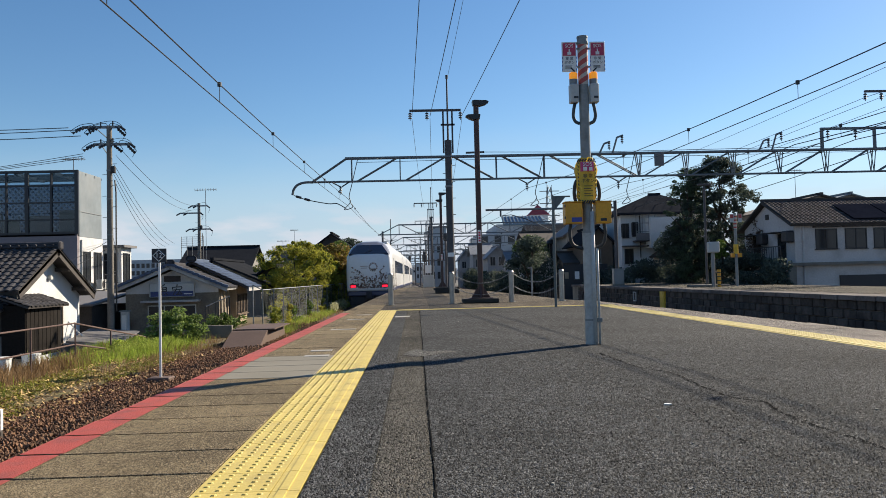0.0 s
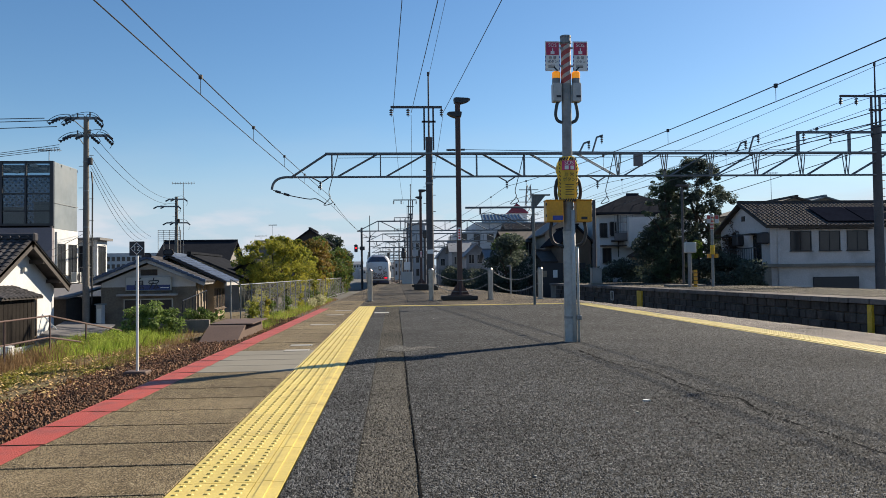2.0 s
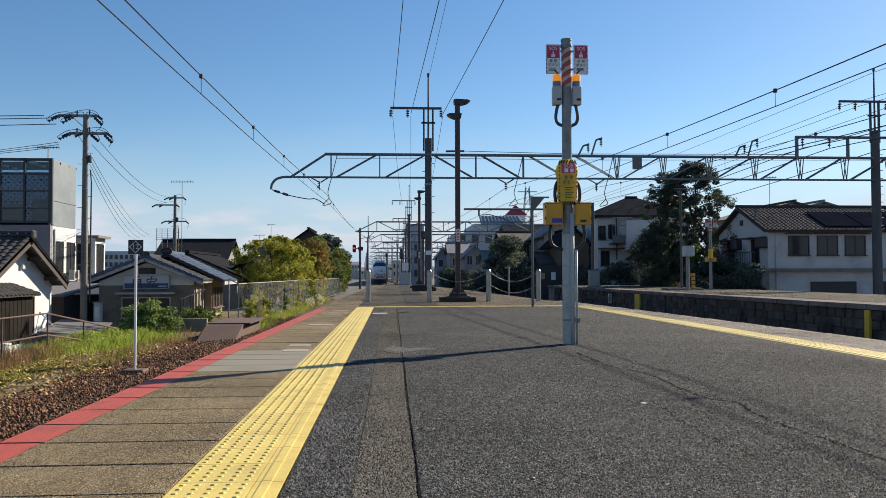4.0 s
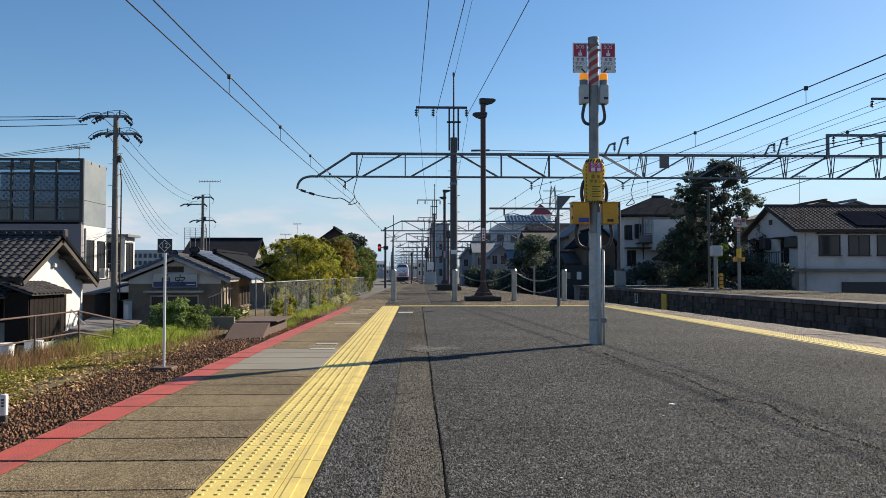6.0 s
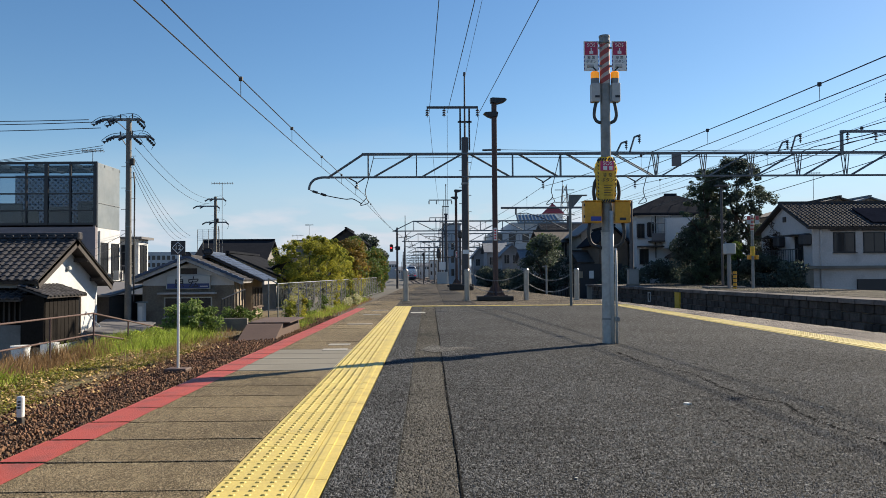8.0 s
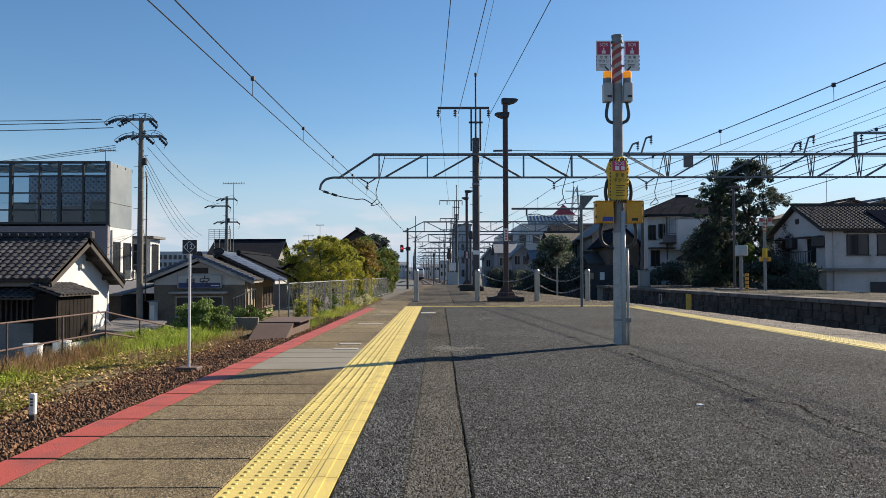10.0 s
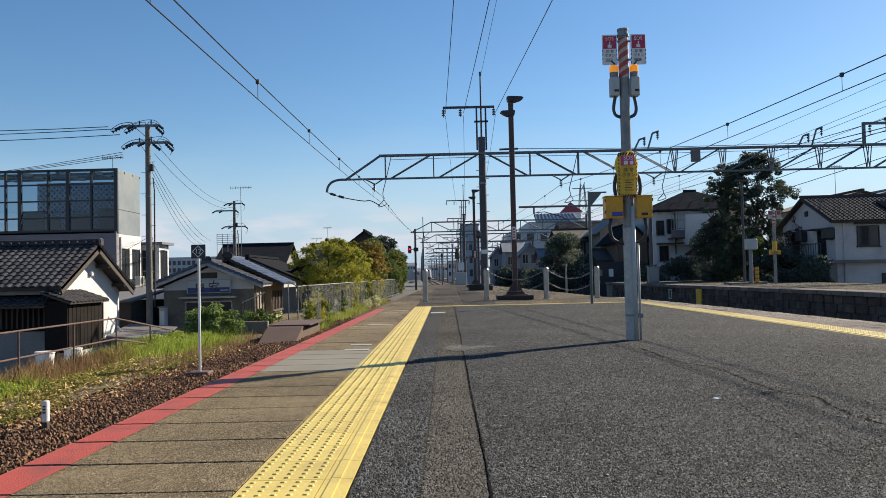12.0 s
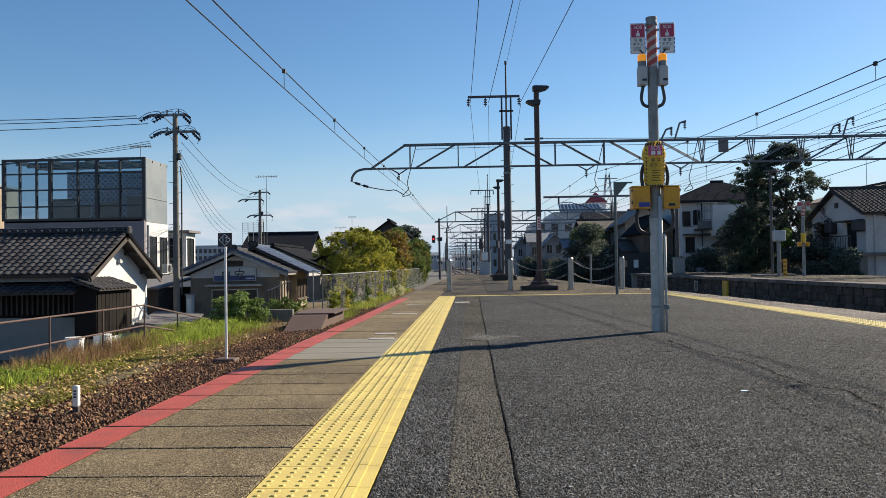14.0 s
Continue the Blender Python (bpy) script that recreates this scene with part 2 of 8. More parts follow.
PORCELAIN = mk("insulator", (0.045, 0.05, 0.055), (0.03, 0.032, 0.036), 0.3, bump=0)
SIGN_WHITE = mk("sign_white", (0.78, 0.78, 0.76), (0.68, 0.68, 0.66), 0.4, fine=30, bump=0.02)
SIGN_RED = mk("sign_red", (0.62, 0.03, 0.05), (0.52, 0.03, 0.045), 0.4, bump=0.02)
SIGN_PINK = mk("sign_magenta", (0.60, 0.05, 0.18), (0.48, 0.045, 0.14), 0.5, bump=0.03)
SIGN_CRIMSON = mk("faded_crimson", (0.46, 0.035, 0.10), (0.38, 0.035, 0.085), 0.45, scale=6, bump=0.02)
INK = mk("black_ink", (0.02, 0.02, 0.025), (0.025, 0.025, 0.03), 0.5, bump=0)
BLUE_INK = mk("blue_ink", (0.04, 0.06, 0.30), (0.035, 0.05, 0.24), 0.5, bump=0)
NAVY = mk("navy_board", (0.03, 0.05, 0.17), (0.025, 0.04, 0.13), 0.5, bump=0)
YELLOW_BOX = mk("yellow_box_paint", (0.72, 0.34, 0.012), (0.58, 0.27, 0.012), 0.45, scale=5, fine=40, bump=0.03, dirt=((0.3, 0.16, 0.03), 7, 0.35))
YELLOW_CLOTH = let_through(mk("yellow_vinyl", (0.86, 0.62, 0.07), (0.72, 0.50, 0.05), 0.4, scale=9, fine=22, bump=0.5), 0.35)
BOX_GREY = mk("grey_box", (0.46, 0.47, 0.46), (0.38, 0.39, 0.38), 0.5, bump=0.03)
AMBER = glowing("amber_lens", (0.95, 0.33, 0.01), 0.25)
PLASTER = mk("white_plaster", (0.581, 0.590, 0.598), (0.510, 0.515, 0.519), 0.9, scale=0.6, fine=12, bump=0.08, dirt=((0.299, 0.295, 0.282), 0.9, 0.35))
OLD_WALL = mk("weathered_wall", (0.444, 0.432, 0.420), (0.342, 0.334, 0.322), 0.9, scale=0.5, fine=12, bump=0.08, dirt=((0.156, 0.150, 0.138), 0.7, 0.65))
BEIGE = mk("beige_wall", (0.359, 0.281, 0.196), (0.301, 0.236, 0.163), 0.9, scale=0.8, fine=14, dirt=((0.131, 0.105, 0.078), 0.8, 0.5))
PALE_RENDER = mk("stained_pale_render", (0.56, 0.535, 0.53), (0.44, 0.42, 0.415), 0.9, scale=0.5, fine=12, bump=0.08, dirt=((0.22, 0.205, 0.20), 0.6, 0.6))
GREY_WALL = mk("grey_wall", (0.253, 0.241, 0.230), (0.190, 0.184, 0.172), 0.9, scale=0.5, fine=12, dirt=((0.103, 0.098, 0.092), 0.7, 0.6))
SLATE_WALL = mk("grey_purple_siding", (0.16, 0.155, 0.16), (0.13, 0.125, 0.13), 0.8, scale=0.4, fine=10, bump=0.05)
PANEL_GREY = mk("metal_panel", (0.175, 0.205, 0.225), (0.135, 0.16, 0.178), 0.6, 0.1, scale=0.5, fine=3, bump=0.03, dirt=((0.23, 0.245, 0.25), 0.4, 0.5))
DARK_WOOD = mk("dark_weathered_wood", (0.068, 0.057, 0.051), (0.038, 0.032, 0.030), 0.85, scale=2, fine=18, bump=0.2)
WOOD = mk("wooden_trim", (0.14, 0.10, 0.07), (0.09, 0.065, 0.045), 0.8, fine=18)
BLACK_WOOD = mk("blackened_boards", (0.020, 0.017, 0.015), (0.012, 0.010, 0.009), 0.9, scale=2, fine=18, bump=0.2, spec=0.1)
TILE = mk("grey_roof_tile", (0.074, 0.071, 0.076), (0.041, 0.040, 0.044), 0.8, scale=1.5, fine=12, bump=0.05, rnd=0.3, spec=0.12)
TILE_JOINED = mk("grey_roof_tile_far", (0.074, 0.071, 0.076), (0.041, 0.040, 0.044), 0.8, scale=1.5, fine=12, bump=0.05, island=0.3, spec=0.12)
BLUE_TILE = mk("blue_grey_roof_tile", (0.085, 0.115, 0.18), (0.055, 0.075, 0.12), 0.55, scale=1, fine=10, bump=0.04, island=0.25, spec=0.25)
GLASS_DARK = mk("window_glass", (0.03, 0.034, 0.04), (0.02, 0.022, 0.026), 0.12, bump=0, spec=0.35)
GLASS = clear_glass("clear_glass", (0.50, 0.61, 0.70))
BLACK_FRAME = mk("black_frame", (0.022, 0.024, 0.028), (0.03, 0.03, 0.034), 0.4, 0.3, bump=0)
ALU = mk("aluminium_frame", (0.35, 0.35, 0.34), (0.28, 0.28, 0.27), 0.4, 0.6, bump=0)
RUST = mk("rusty_handrail", (0.115, 0.068, 0.058), (0.075, 0.046, 0.04), 0.85, fine=30, bump=0.2)
RUST_PLATE = mk("rust_brown_plate", (0.112, 0.070, 0.053), (0.079, 0.048, 0.037), 0.75, scale=1, fine=20, bump=0.1)
BARK = mk("bark", (0.075, 0.055, 0.04), (0.045, 0.034, 0.026), 0.95, fine=18, bump=0.5)
LEAF_YELLOW = leafy("yellow_green_leaf", (0.396, 0.361, 0.047), (0.232, 0.258, 0.039), 0.5)
LEAF_AUTUMN = leafy("autumn_leaf", (0.27, 0.15, 0.03), (0.14, 0.125, 0.03), 0.4)
LEAF_GREEN = leafy("green_leaf", (0.12, 0.18, 0.035), (0.065, 0.10, 0.022), 0.4)
LEAF_DARK = leafy("dark_leaf", (0.088, 0.112, 0.086), (0.050, 0.068, 0.052), 0.4)
LEAF_PINE = leafy("feathery_leaf", (0.11, 0.15, 0.09), (0.07, 0.10, 0.06), 0.45)
LEAF_BROWN = leafy("red_brown_leaf", (0.085, 0.05, 0.035), (0.05, 0.035, 0.025), 0.2)
GRASS = leafy("grass_blade", (0.26, 0.36, 0.05), (0.33, 0.36, 0.07), 0.45)
LOW_GREEN = leafy("ground_cover_leaf", (0.29, 0.255, 0.045), (0.17, 0.18, 0.032), 0.4)
DRY_GRASS = leafy("dry_grass", (0.310, 0.206, 0.103), (0.206, 0.129, 0.065), 0.4)
LITTER = mk("dead_leaf", (0.447, 0.327, 0.129), (0.284, 0.163, 0.065), 0.8, bump=0, island=0.5)
TURF = mk("turf", (0.135, 0.10, 0.05), (0.085, 0.062, 0.034), 1.0, scale=1.2, fine=20, bump=0.4, dirt=((0.15, 0.14, 0.035), 1.5, 0.7))
MASONRY = mk("dark_masonry", (0.078, 0.068, 0.060), (0.036, 0.032, 0.028), 0.95, scale=2.2, fine=9, bump=0.7, rnd=0.3, dirt=((0.024, 0.022, 0.021), 1.1, 0.85))
TRAIN_WHITE = mk("train_white", (0.74, 0.75, 0.77), (0.68, 0.69, 0.71), 0.25, scale=0.4, fine=6, bump=0, local=True)
TRAIN_BLUE = mk("train_navy", (0.05, 0.06, 0.13), (0.04, 0.05, 0.11), 0.3, bump=0, local=True)
TRAIN_UNDER = mk("train_underframe", (0.035, 0.035, 0.045), (0.025, 0.025, 0.03), 0.7, bump=0.1, local=True)
TRAIN_GLASS = mk("train_glass", (0.02, 0.028, 0.05), (0.016, 0.022, 0.04), 0.05, bump=0, spec=0.8, local=True)
TRAIN_SPOT = mk("train_ornament", (0.05, 0.05, 0.065), (0.26, 0.15, 0.10), 0.35, scale=7, bump=0, local=True, island=0.8)
TRAIN_HOOD = mk("train_hood", (0.13, 0.14, 0.18), (0.10, 0.11, 0.145), 0.35, bump=0, local=True)
TAIL = glowing("tail_lamp", (0.9, 0.01, 0.035), 1.0)
ROOF_DARK = mk("dark_far_roof", (0.030, 0.032, 0.038), (0.020, 0.022, 0.027), 0.9, scale=1, fine=8, bump=0.05, spec=0.0)
FENCE_STEEL = mk("dull_fence_steel", (0.20, 0.21, 0.20), (0.14, 0.15, 0.145), 0.7, 0.2, fine=30, bump=0)
SIGNAL_RED = glowing("signal_lens", (1.0, 0.015, 0.02), 1.4)
# hill and far wall: the pale blue haze of distance is put into the colour
HAZE_HILL = mk("hazy_hill", (0.20, 0.27, 0.36), (0.17, 0.235, 0.32), 1.0, scale=0.01, fine=0.05, bump=0)
HAZE_WALL = mk("hazy_wall", (0.40, 0.42, 0.44), (0.30, 0.32, 0.34), 0.9, scale=0.2, fine=1, bump=0, island=0.2)
TEAL_ROOF = mk("pale_blue_roof", (0.16, 0.25, 0.34), (0.13, 0.21, 0.29), 0.7, fine=6, bump=0)
RED_ROOF = mk("dull_red_roof", (0.36, 0.05, 0.06), (0.28, 0.045, 0.05), 0.7, bump=0)


# ---- building helpers ----
def box(bm, x0, x1, y0, y1, z0, z1, bevel=0.0, m=None):
    r = bmesh.ops.create_cube(bm, size=1.0)
    vs = r["verts"]
    for v in vs:
        v.co = Vector(((x0 + x1) / 2 + v.co.x * (x1 - x0), (y0 + y1) / 2 + v.co.y * (y1 - y0), (z0 + z1) / 2 + v.co.z * (z1 - z0)))
        if m:
            v.co = m @ v.co
    if bevel:
        es = list({e for v in vs for e in v.link_edges})
        bmesh.ops.bevel(bm, geom=es, offset=bevel, segments=1, affect="EDGES")


def rod(bm, p, q, r0, r1=None, seg=8):
    p, q = Vector(p), Vector(q)
    r1 = r0 if r1 is None else r1
    d = q - p
    turn = d.to_track_quat("Z", "Y").to_matrix().to_4x4()
    bmesh.ops.create_cone(bm, cap_ends=True, segments=seg, radius1=r0, radius2=r1, depth=d.length, matrix=Matrix.Translation((p + q) / 2) @ turn)


def tube(bm, pts, r, seg=5):
    """A round bar along the points."""
    pts = [Vector(p) for p in pts]
    rings, side = [], None
    for i, p in enumerate(pts):
        d = (pts[min(i + 1, len(pts) - 1)] - pts[max(i - 1, 0)]).normalized()
        if side is None:
            side = d.cross(Vector((0, 0, 1)))
            side = side.normalized() if side.length > 0.01 else Vector((1, 0, 0))
        side = (side - d * side.dot(d)).normalized()
        up = side.cross(d)
        rings.append([bm.verts.new(p + side * (r * math.cos(a)) + up * (r * math.sin(a))) for a in (2 * math.pi * k / seg for k in range(seg))])
    for a, b in zip(rings, rings[1:]):
        for k in range(seg):
            bm.faces.new((a[k], a[(k + 1) % seg], b[(k + 1) % seg], b[k]))
    bm.faces.new(rings[0]), bm.faces.new(rings[-1][::-1])


def prism(bm, poly, z0, z1, m=None):
    """The outline poly (x, y), from z0 up to z1."""
    lo = [bm.verts.new((x, y, z0)) for x, y in poly]
    hi = [bm.verts.new((x, y, z1)) for x, y in poly]
    n = len(poly)
    bm.faces.new(lo[::-1]), bm.faces.new(hi)
    for i in range(n):
        bm.faces.new((lo[i], lo[(i + 1) % n], hi[(i + 1) % n], hi[i]))
    if m:
        for v in lo + hi:
            v.co = m @ v.co


def profile(bm, poly, a, b, axis="y"):
    """The outline poly (u, z) drawn along an axis from a to b: (x, z) along y, or (y, z) along x."""
    put = (lambda u, z, s: (u, s, z)) if axis == "y" else (lambda u, z, s: (s, u, z))
    one = [bm.verts.new(put(u, z, a)) for u, z in poly]
    two = [bm.verts.new(put(u, z, b)) for u, z in poly]
    n = len(poly)
    bm.faces.new(one), bm.faces.new(two[::-1])
    for i in range(n):
        bm.faces.new((one[i], two[i], two[(i + 1) % n], one[(i + 1) % n]))


def finish(bm, name, material, smooth=False):
    bmesh.ops.recalc_face_normals(bm, faces=bm.faces)
    me = bpy.data.meshes.new(name)
    bm.to_mesh(me)
    bm.free()
    me.materials.append(material)
    if smooth:
        me.polygons.foreach_set("use_smooth", [True] * len(me.polygons))
    return me


def part(name, bm, material, parent=None, label="", smooth=False):
    ob = new(name, finish(bm, name, material, smooth))
    ob.parent = parent
    return tagged(ob, label)


def piece(name, mesh, parent, m):
    ob = new(name, mesh)
    ob.parent = parent
    ob.matrix_basis = m
    return ob


def thing(name, label, category, m=None, group="", kind=""):
    ob = new(name)
    ob.empty_display_size = 0.2
    if m:
        ob.matrix_basis = m
    return tagged(ob, label, category, group, kind)


def made(fn, *a, **k):
    bm = bmesh.new()
    fn(bm, *a, **k)
    return bm


def boxes(*rows, bevel=0.0):
    bm = bmesh.new()
    for r in rows:
        box(bm, *r, bevel=bevel)
    return bm


def rods(*rows, seg=8):
    bm = bmesh.new()
    for r in rows:
        rod(bm, *r, seg=seg)
    return bm


def raw(name, verts, faces, material, parent=None, smooth=False):
    me = bpy.data.meshes.new(name)
    me.from_pydata(verts, [], faces)
    me.materials.append(material)
    if smooth:
        me.polygons.foreach_set("use_smooth", [True] * len(me.polygons))
    ob = new(name, me)
    ob.parent = parent
    return ob


def writing(body, size, material, parent, m, name="lettering"):
    """Words as a thin mesh, centred at m, reading along its x, up its y."""
    cu = bpy.data.curves.new(name, "FONT")
    cu.body, cu.size, cu.extrude, cu.align_x, cu.align_y = body, size, 0.001, "CENTER", "CENTER"
    tmp = new(name, cu)
    me = bpy.data.meshes.new_from_object(tmp.evaluated_get(bpy.context.evaluated_depsgraph_get()))
    bpy.data.objects.remove(tmp)
    me.materials.clear()
    me.materials.append(material)
    ob = new(name, me)
    ob.parent = parent
    ob.matrix_basis = m
    return ob


def leaves(rng, centres, radii, count, size, squash=0.8):
    """Many small folded leaves scattered in the shells of clumps: vertices and faces."""
    c = np.array(centres)[rng.integers(0, len(centres), count)]
    r = np.array(radii)[rng.integers(0, len(radii), count)] if len(radii) != len(centres) else None
    if r is None:
        pick = rng.integers(0, len(centres), count)
        c, r = np.array(centres)[pick], np.array(radii)[pick]
    d = rng.normal(size=(count, 3))
    d /= np.linalg.norm(d, axis=1)[:, None]
    pos = c + d * (r * rng.uniform(0.35, 1.08, count) ** 0.6)[:, None] * np.array((1, 1, squash))
    n = rng.normal(size=(count, 3)) + d * 0.6 + np.array((0, 0, 0.5))
    n /= np.linalg.norm(n, axis=1)[:, None]
    u = np.cross(n, rng.normal(size=(count, 3)))
    u /= np.linalg.norm(u, axis=1)[:, None]
    v = np.cross(n, u)
    s = (size * rng.uniform(0.6, 1.4, count))[:, None]
    quad = np.stack([pos - u * s, pos + v * s * 0.5 - n * s * 0.15, pos + u * s, pos - v * s * 0.5 - n * s * 0.15], 1)
    verts = quad.reshape(-1, 3)
    faces = np.arange(count * 4).reshape(-1, 4)
    return verts.tolist(), faces.tolist()


def sag(p, q, drop, n=12):
    p, q = Vector(p), Vector(q)
    return [p.lerp(q, k / n) - Vector((0, 0, 4 * drop * (k / n) * (1 - k / n))) for k in range(n + 1)]


def curved(pts, n=5):
    """A smooth line through the points."""
    p = [Vector(q) for q in pts]
    p = [p[0] * 2 - p[1]] + p + [p[-1] * 2 - p[-2]]
    out = []
    for a, b, c, d in zip(p, p[1:], p[2:], p[3:]):
        for k in range(n):
            t = k / n
            out.append(0.5 * (b * 2 + (c - a) * t + (a * 2 - b * 5 + c * 4 - d) * t * t + (b * 3 - a - c * 3 + d) * t * t * t))
    return out + [p[-2]]


def wire(name, label, pts, r, material=WIRE, category="cable", group="overhead wires"):
    ob = part(name, made(tube, pts, r, 5), material)
    return tagged(ob, label, category, group)


# ---- lines of the plan ----
CURVE_Y = (-80, 0, 19, 50, 75, 100, 125, 150, 180, 235, 290, 370, 480, 700)
CURVE_X = (-3.6, -3.38, -3.2, -2.85, -2.25, -1.78, -1.65, -1.95, -2.75, -4.75, -6.7, -9.2, -14.0, -28.0)


def left_track(y):
    return sum(float(np.interp(y + d, CURVE_Y, CURVE_X)) for d in (-12, -8, -4, 0, 4, 8, 12)) / 7


def left_edge(y):
    return float(np.interp(y, (-40, 3.5, 10, 19.5, 40, 62), (-1.92, -1.87, -1.79, -1.68, -1.48, -1.15)))


def right_edge(y):
    return float(np.interp(y, (-40, 9.8, 17, 23, 24, 40, 62), (6.6, 5.88, 5.55, 5.2, 4.8, 3.9, 2.2)))


def right_track(y):
    return float(np.interp(y, (-80, 9.8, 23, 40, 62, 85, 125, 180, 290, 700), (9.0, 7.45, 6.8, 5.6, 4.1, 2.9, 2.5, 1.3, -2.6, -24)))


def far_track(y):
    return float(np.interp(y, (-80, 20, 45, 70, 110, 180, 290, 700), (12.9, 10.8, 9.9, 8.6, 6.9, 5.2, 1.4, -20)))


def far_edge(y):
    return 13.05 - 0.032 * y


RAIL_Z = -1.0


# ---- the ground, tracks and platforms ----
def make_ground():
    xs = (-3000, -400, -60, -9.9, -9.2, -5.4, 21.5, 22.5, 60, 400, 3000)
    zs = (-2.3, -2.3, -2.3, -2.3, -1.22, -1.24, -1.24, -2.2, -2.2, -2.2, -2.2)
    ys = (-400, -20, 0, 30, 60, 120, 300, 900, 3500)
    verts = [(x, y, z) for y in ys for x, z in zip(xs, zs)]
    n = len(xs)
    faces = [(j * n + i, j * n + i + 1, (j + 1) * n + i + 1, (j + 1) * n + i) for j in range(len(ys) - 1) for i in range(n - 1)]
    tagged(raw("ground", verts, faces, STREET), "flat grey-brown earth and street ground", "ground", kind="structure")


def strip(name, material, left, right, ys, z, parent=None, depth=0.05):
    """A level band between two lines of the plan."""
    verts, faces = [], []
    for y in ys:
        verts += [(left(y), y, z), (right(y), y, z), (right(y), y, z - depth), (left(y), y, z - depth)]
    for i in range(len(ys) - 1):
        a, b = 4 * i, 4 * i + 4
        for k in range(4):
            faces.append((a + k, a + (k + 1) % 4, b + (k + 1) % 4, b + k))
    faces += [(0, 3, 2, 1), tuple(4 * (len(ys) - 1) + k for k in range(4))]
    ob = raw(name, verts, [f[::-1] for f in faces], material, parent)
    return ob


def make_track(centre, y0, y1):
    t = thing("railway_track", "steel rails on rust-brown ballast with concrete sleepers", "track", kind="structure")
    ys = list(range(y0, min(y1, 140), 4)) + list(range(140, y1 + 1, 14)) if y1 > 140 else list(range(y0, y1 + 1, 4))
    strip("ballast_bed", TRACK_BED, lambda y: centre(y) - 1.75, lambda y: centre(y) + 1.75, ys, RAIL_Z - 0.16, t, 0.12)
    for side in (-0.56, 0.56):
        strip("rail", RUST, lambda y: centre(y) + side - 0.035, lambda y: centre(y) + side + 0.035, ys, RAIL_Z, t, 0.15)
    verts, faces = [], []
    for k in range(int((min(y1, 160) - y0) / 0.65)):
        y = y0 + 0.65 * k
        c, a = centre(y), len(verts)
        verts += [(c + x, y + dy, RAIL_Z - dz) for x in (-1.0, 1.0) for dy in (-0.1, 0.1) for dz in (0.2, 0.13)]
        faces += [[a + i for i in f] for f in ((0, 1, 3, 2), (4, 6, 7, 5), (0, 4, 5, 1), (2, 3, 7, 6), (1, 5, 7, 3))]
    tagged(raw("sleepers", verts, faces, CONCRETE, t), kind="stuff")


def outline_body(left, right, ys, z0, z1, material, name, parent):
    verts, faces = [], []
    for y in ys:
        verts += [(left(y), y, z1), (right(y), y, z1), (right(y), y, z0), (left(y), y, z0)]
    for i in range(len(ys) - 1):
        a, b = 4 * i, 4 * i + 4
        for k in range(4):
            faces.append((a + k, b + k, b + (k + 1) % 4, a + (k + 1) % 4))
    faces += [(0, 1, 2, 3), tuple(4 * (len(ys) - 1) + k for k in (3, 2, 1, 0))]
    return raw(name, verts, faces, material, parent)


CROSS_Y = 19.35
END_SURFACE = aggregate("worn_end_asphalt", (0.076, 0.065, 0.052), (0.129, 0.110, 0.086), (0.215, 0.189, 0.155), 60, 0.7, 0.8, 0.4, 1.7)
END_DARK = aggregate("dark_end_asphalt", (0.052, 0.046, 0.041), (0.082, 0.074, 0.065), (0.155, 0.138, 0.120), 60, 0.7, 0.8, 0.4, 1.7)
END_EDGE = aggregate("brown_end_concrete", (0.133, 0.107, 0.076), (0.189, 0.155, 0.112), (0.284, 0.241, 0.189), 70, 0.6, 0.85, 0.5, 1.5)
PATCH = aggregate("worn_patch", (0.178, 0.172, 0.162), (0.122, 0.119, 0.111), (0.299, 0.289, 0.267), 90, 0.6)
PALE_GRIT = mk("pale_grit", (0.36, 0.35, 0.32), (0.26, 0.25, 0.23), 0.8, bump=0, island=0.4)


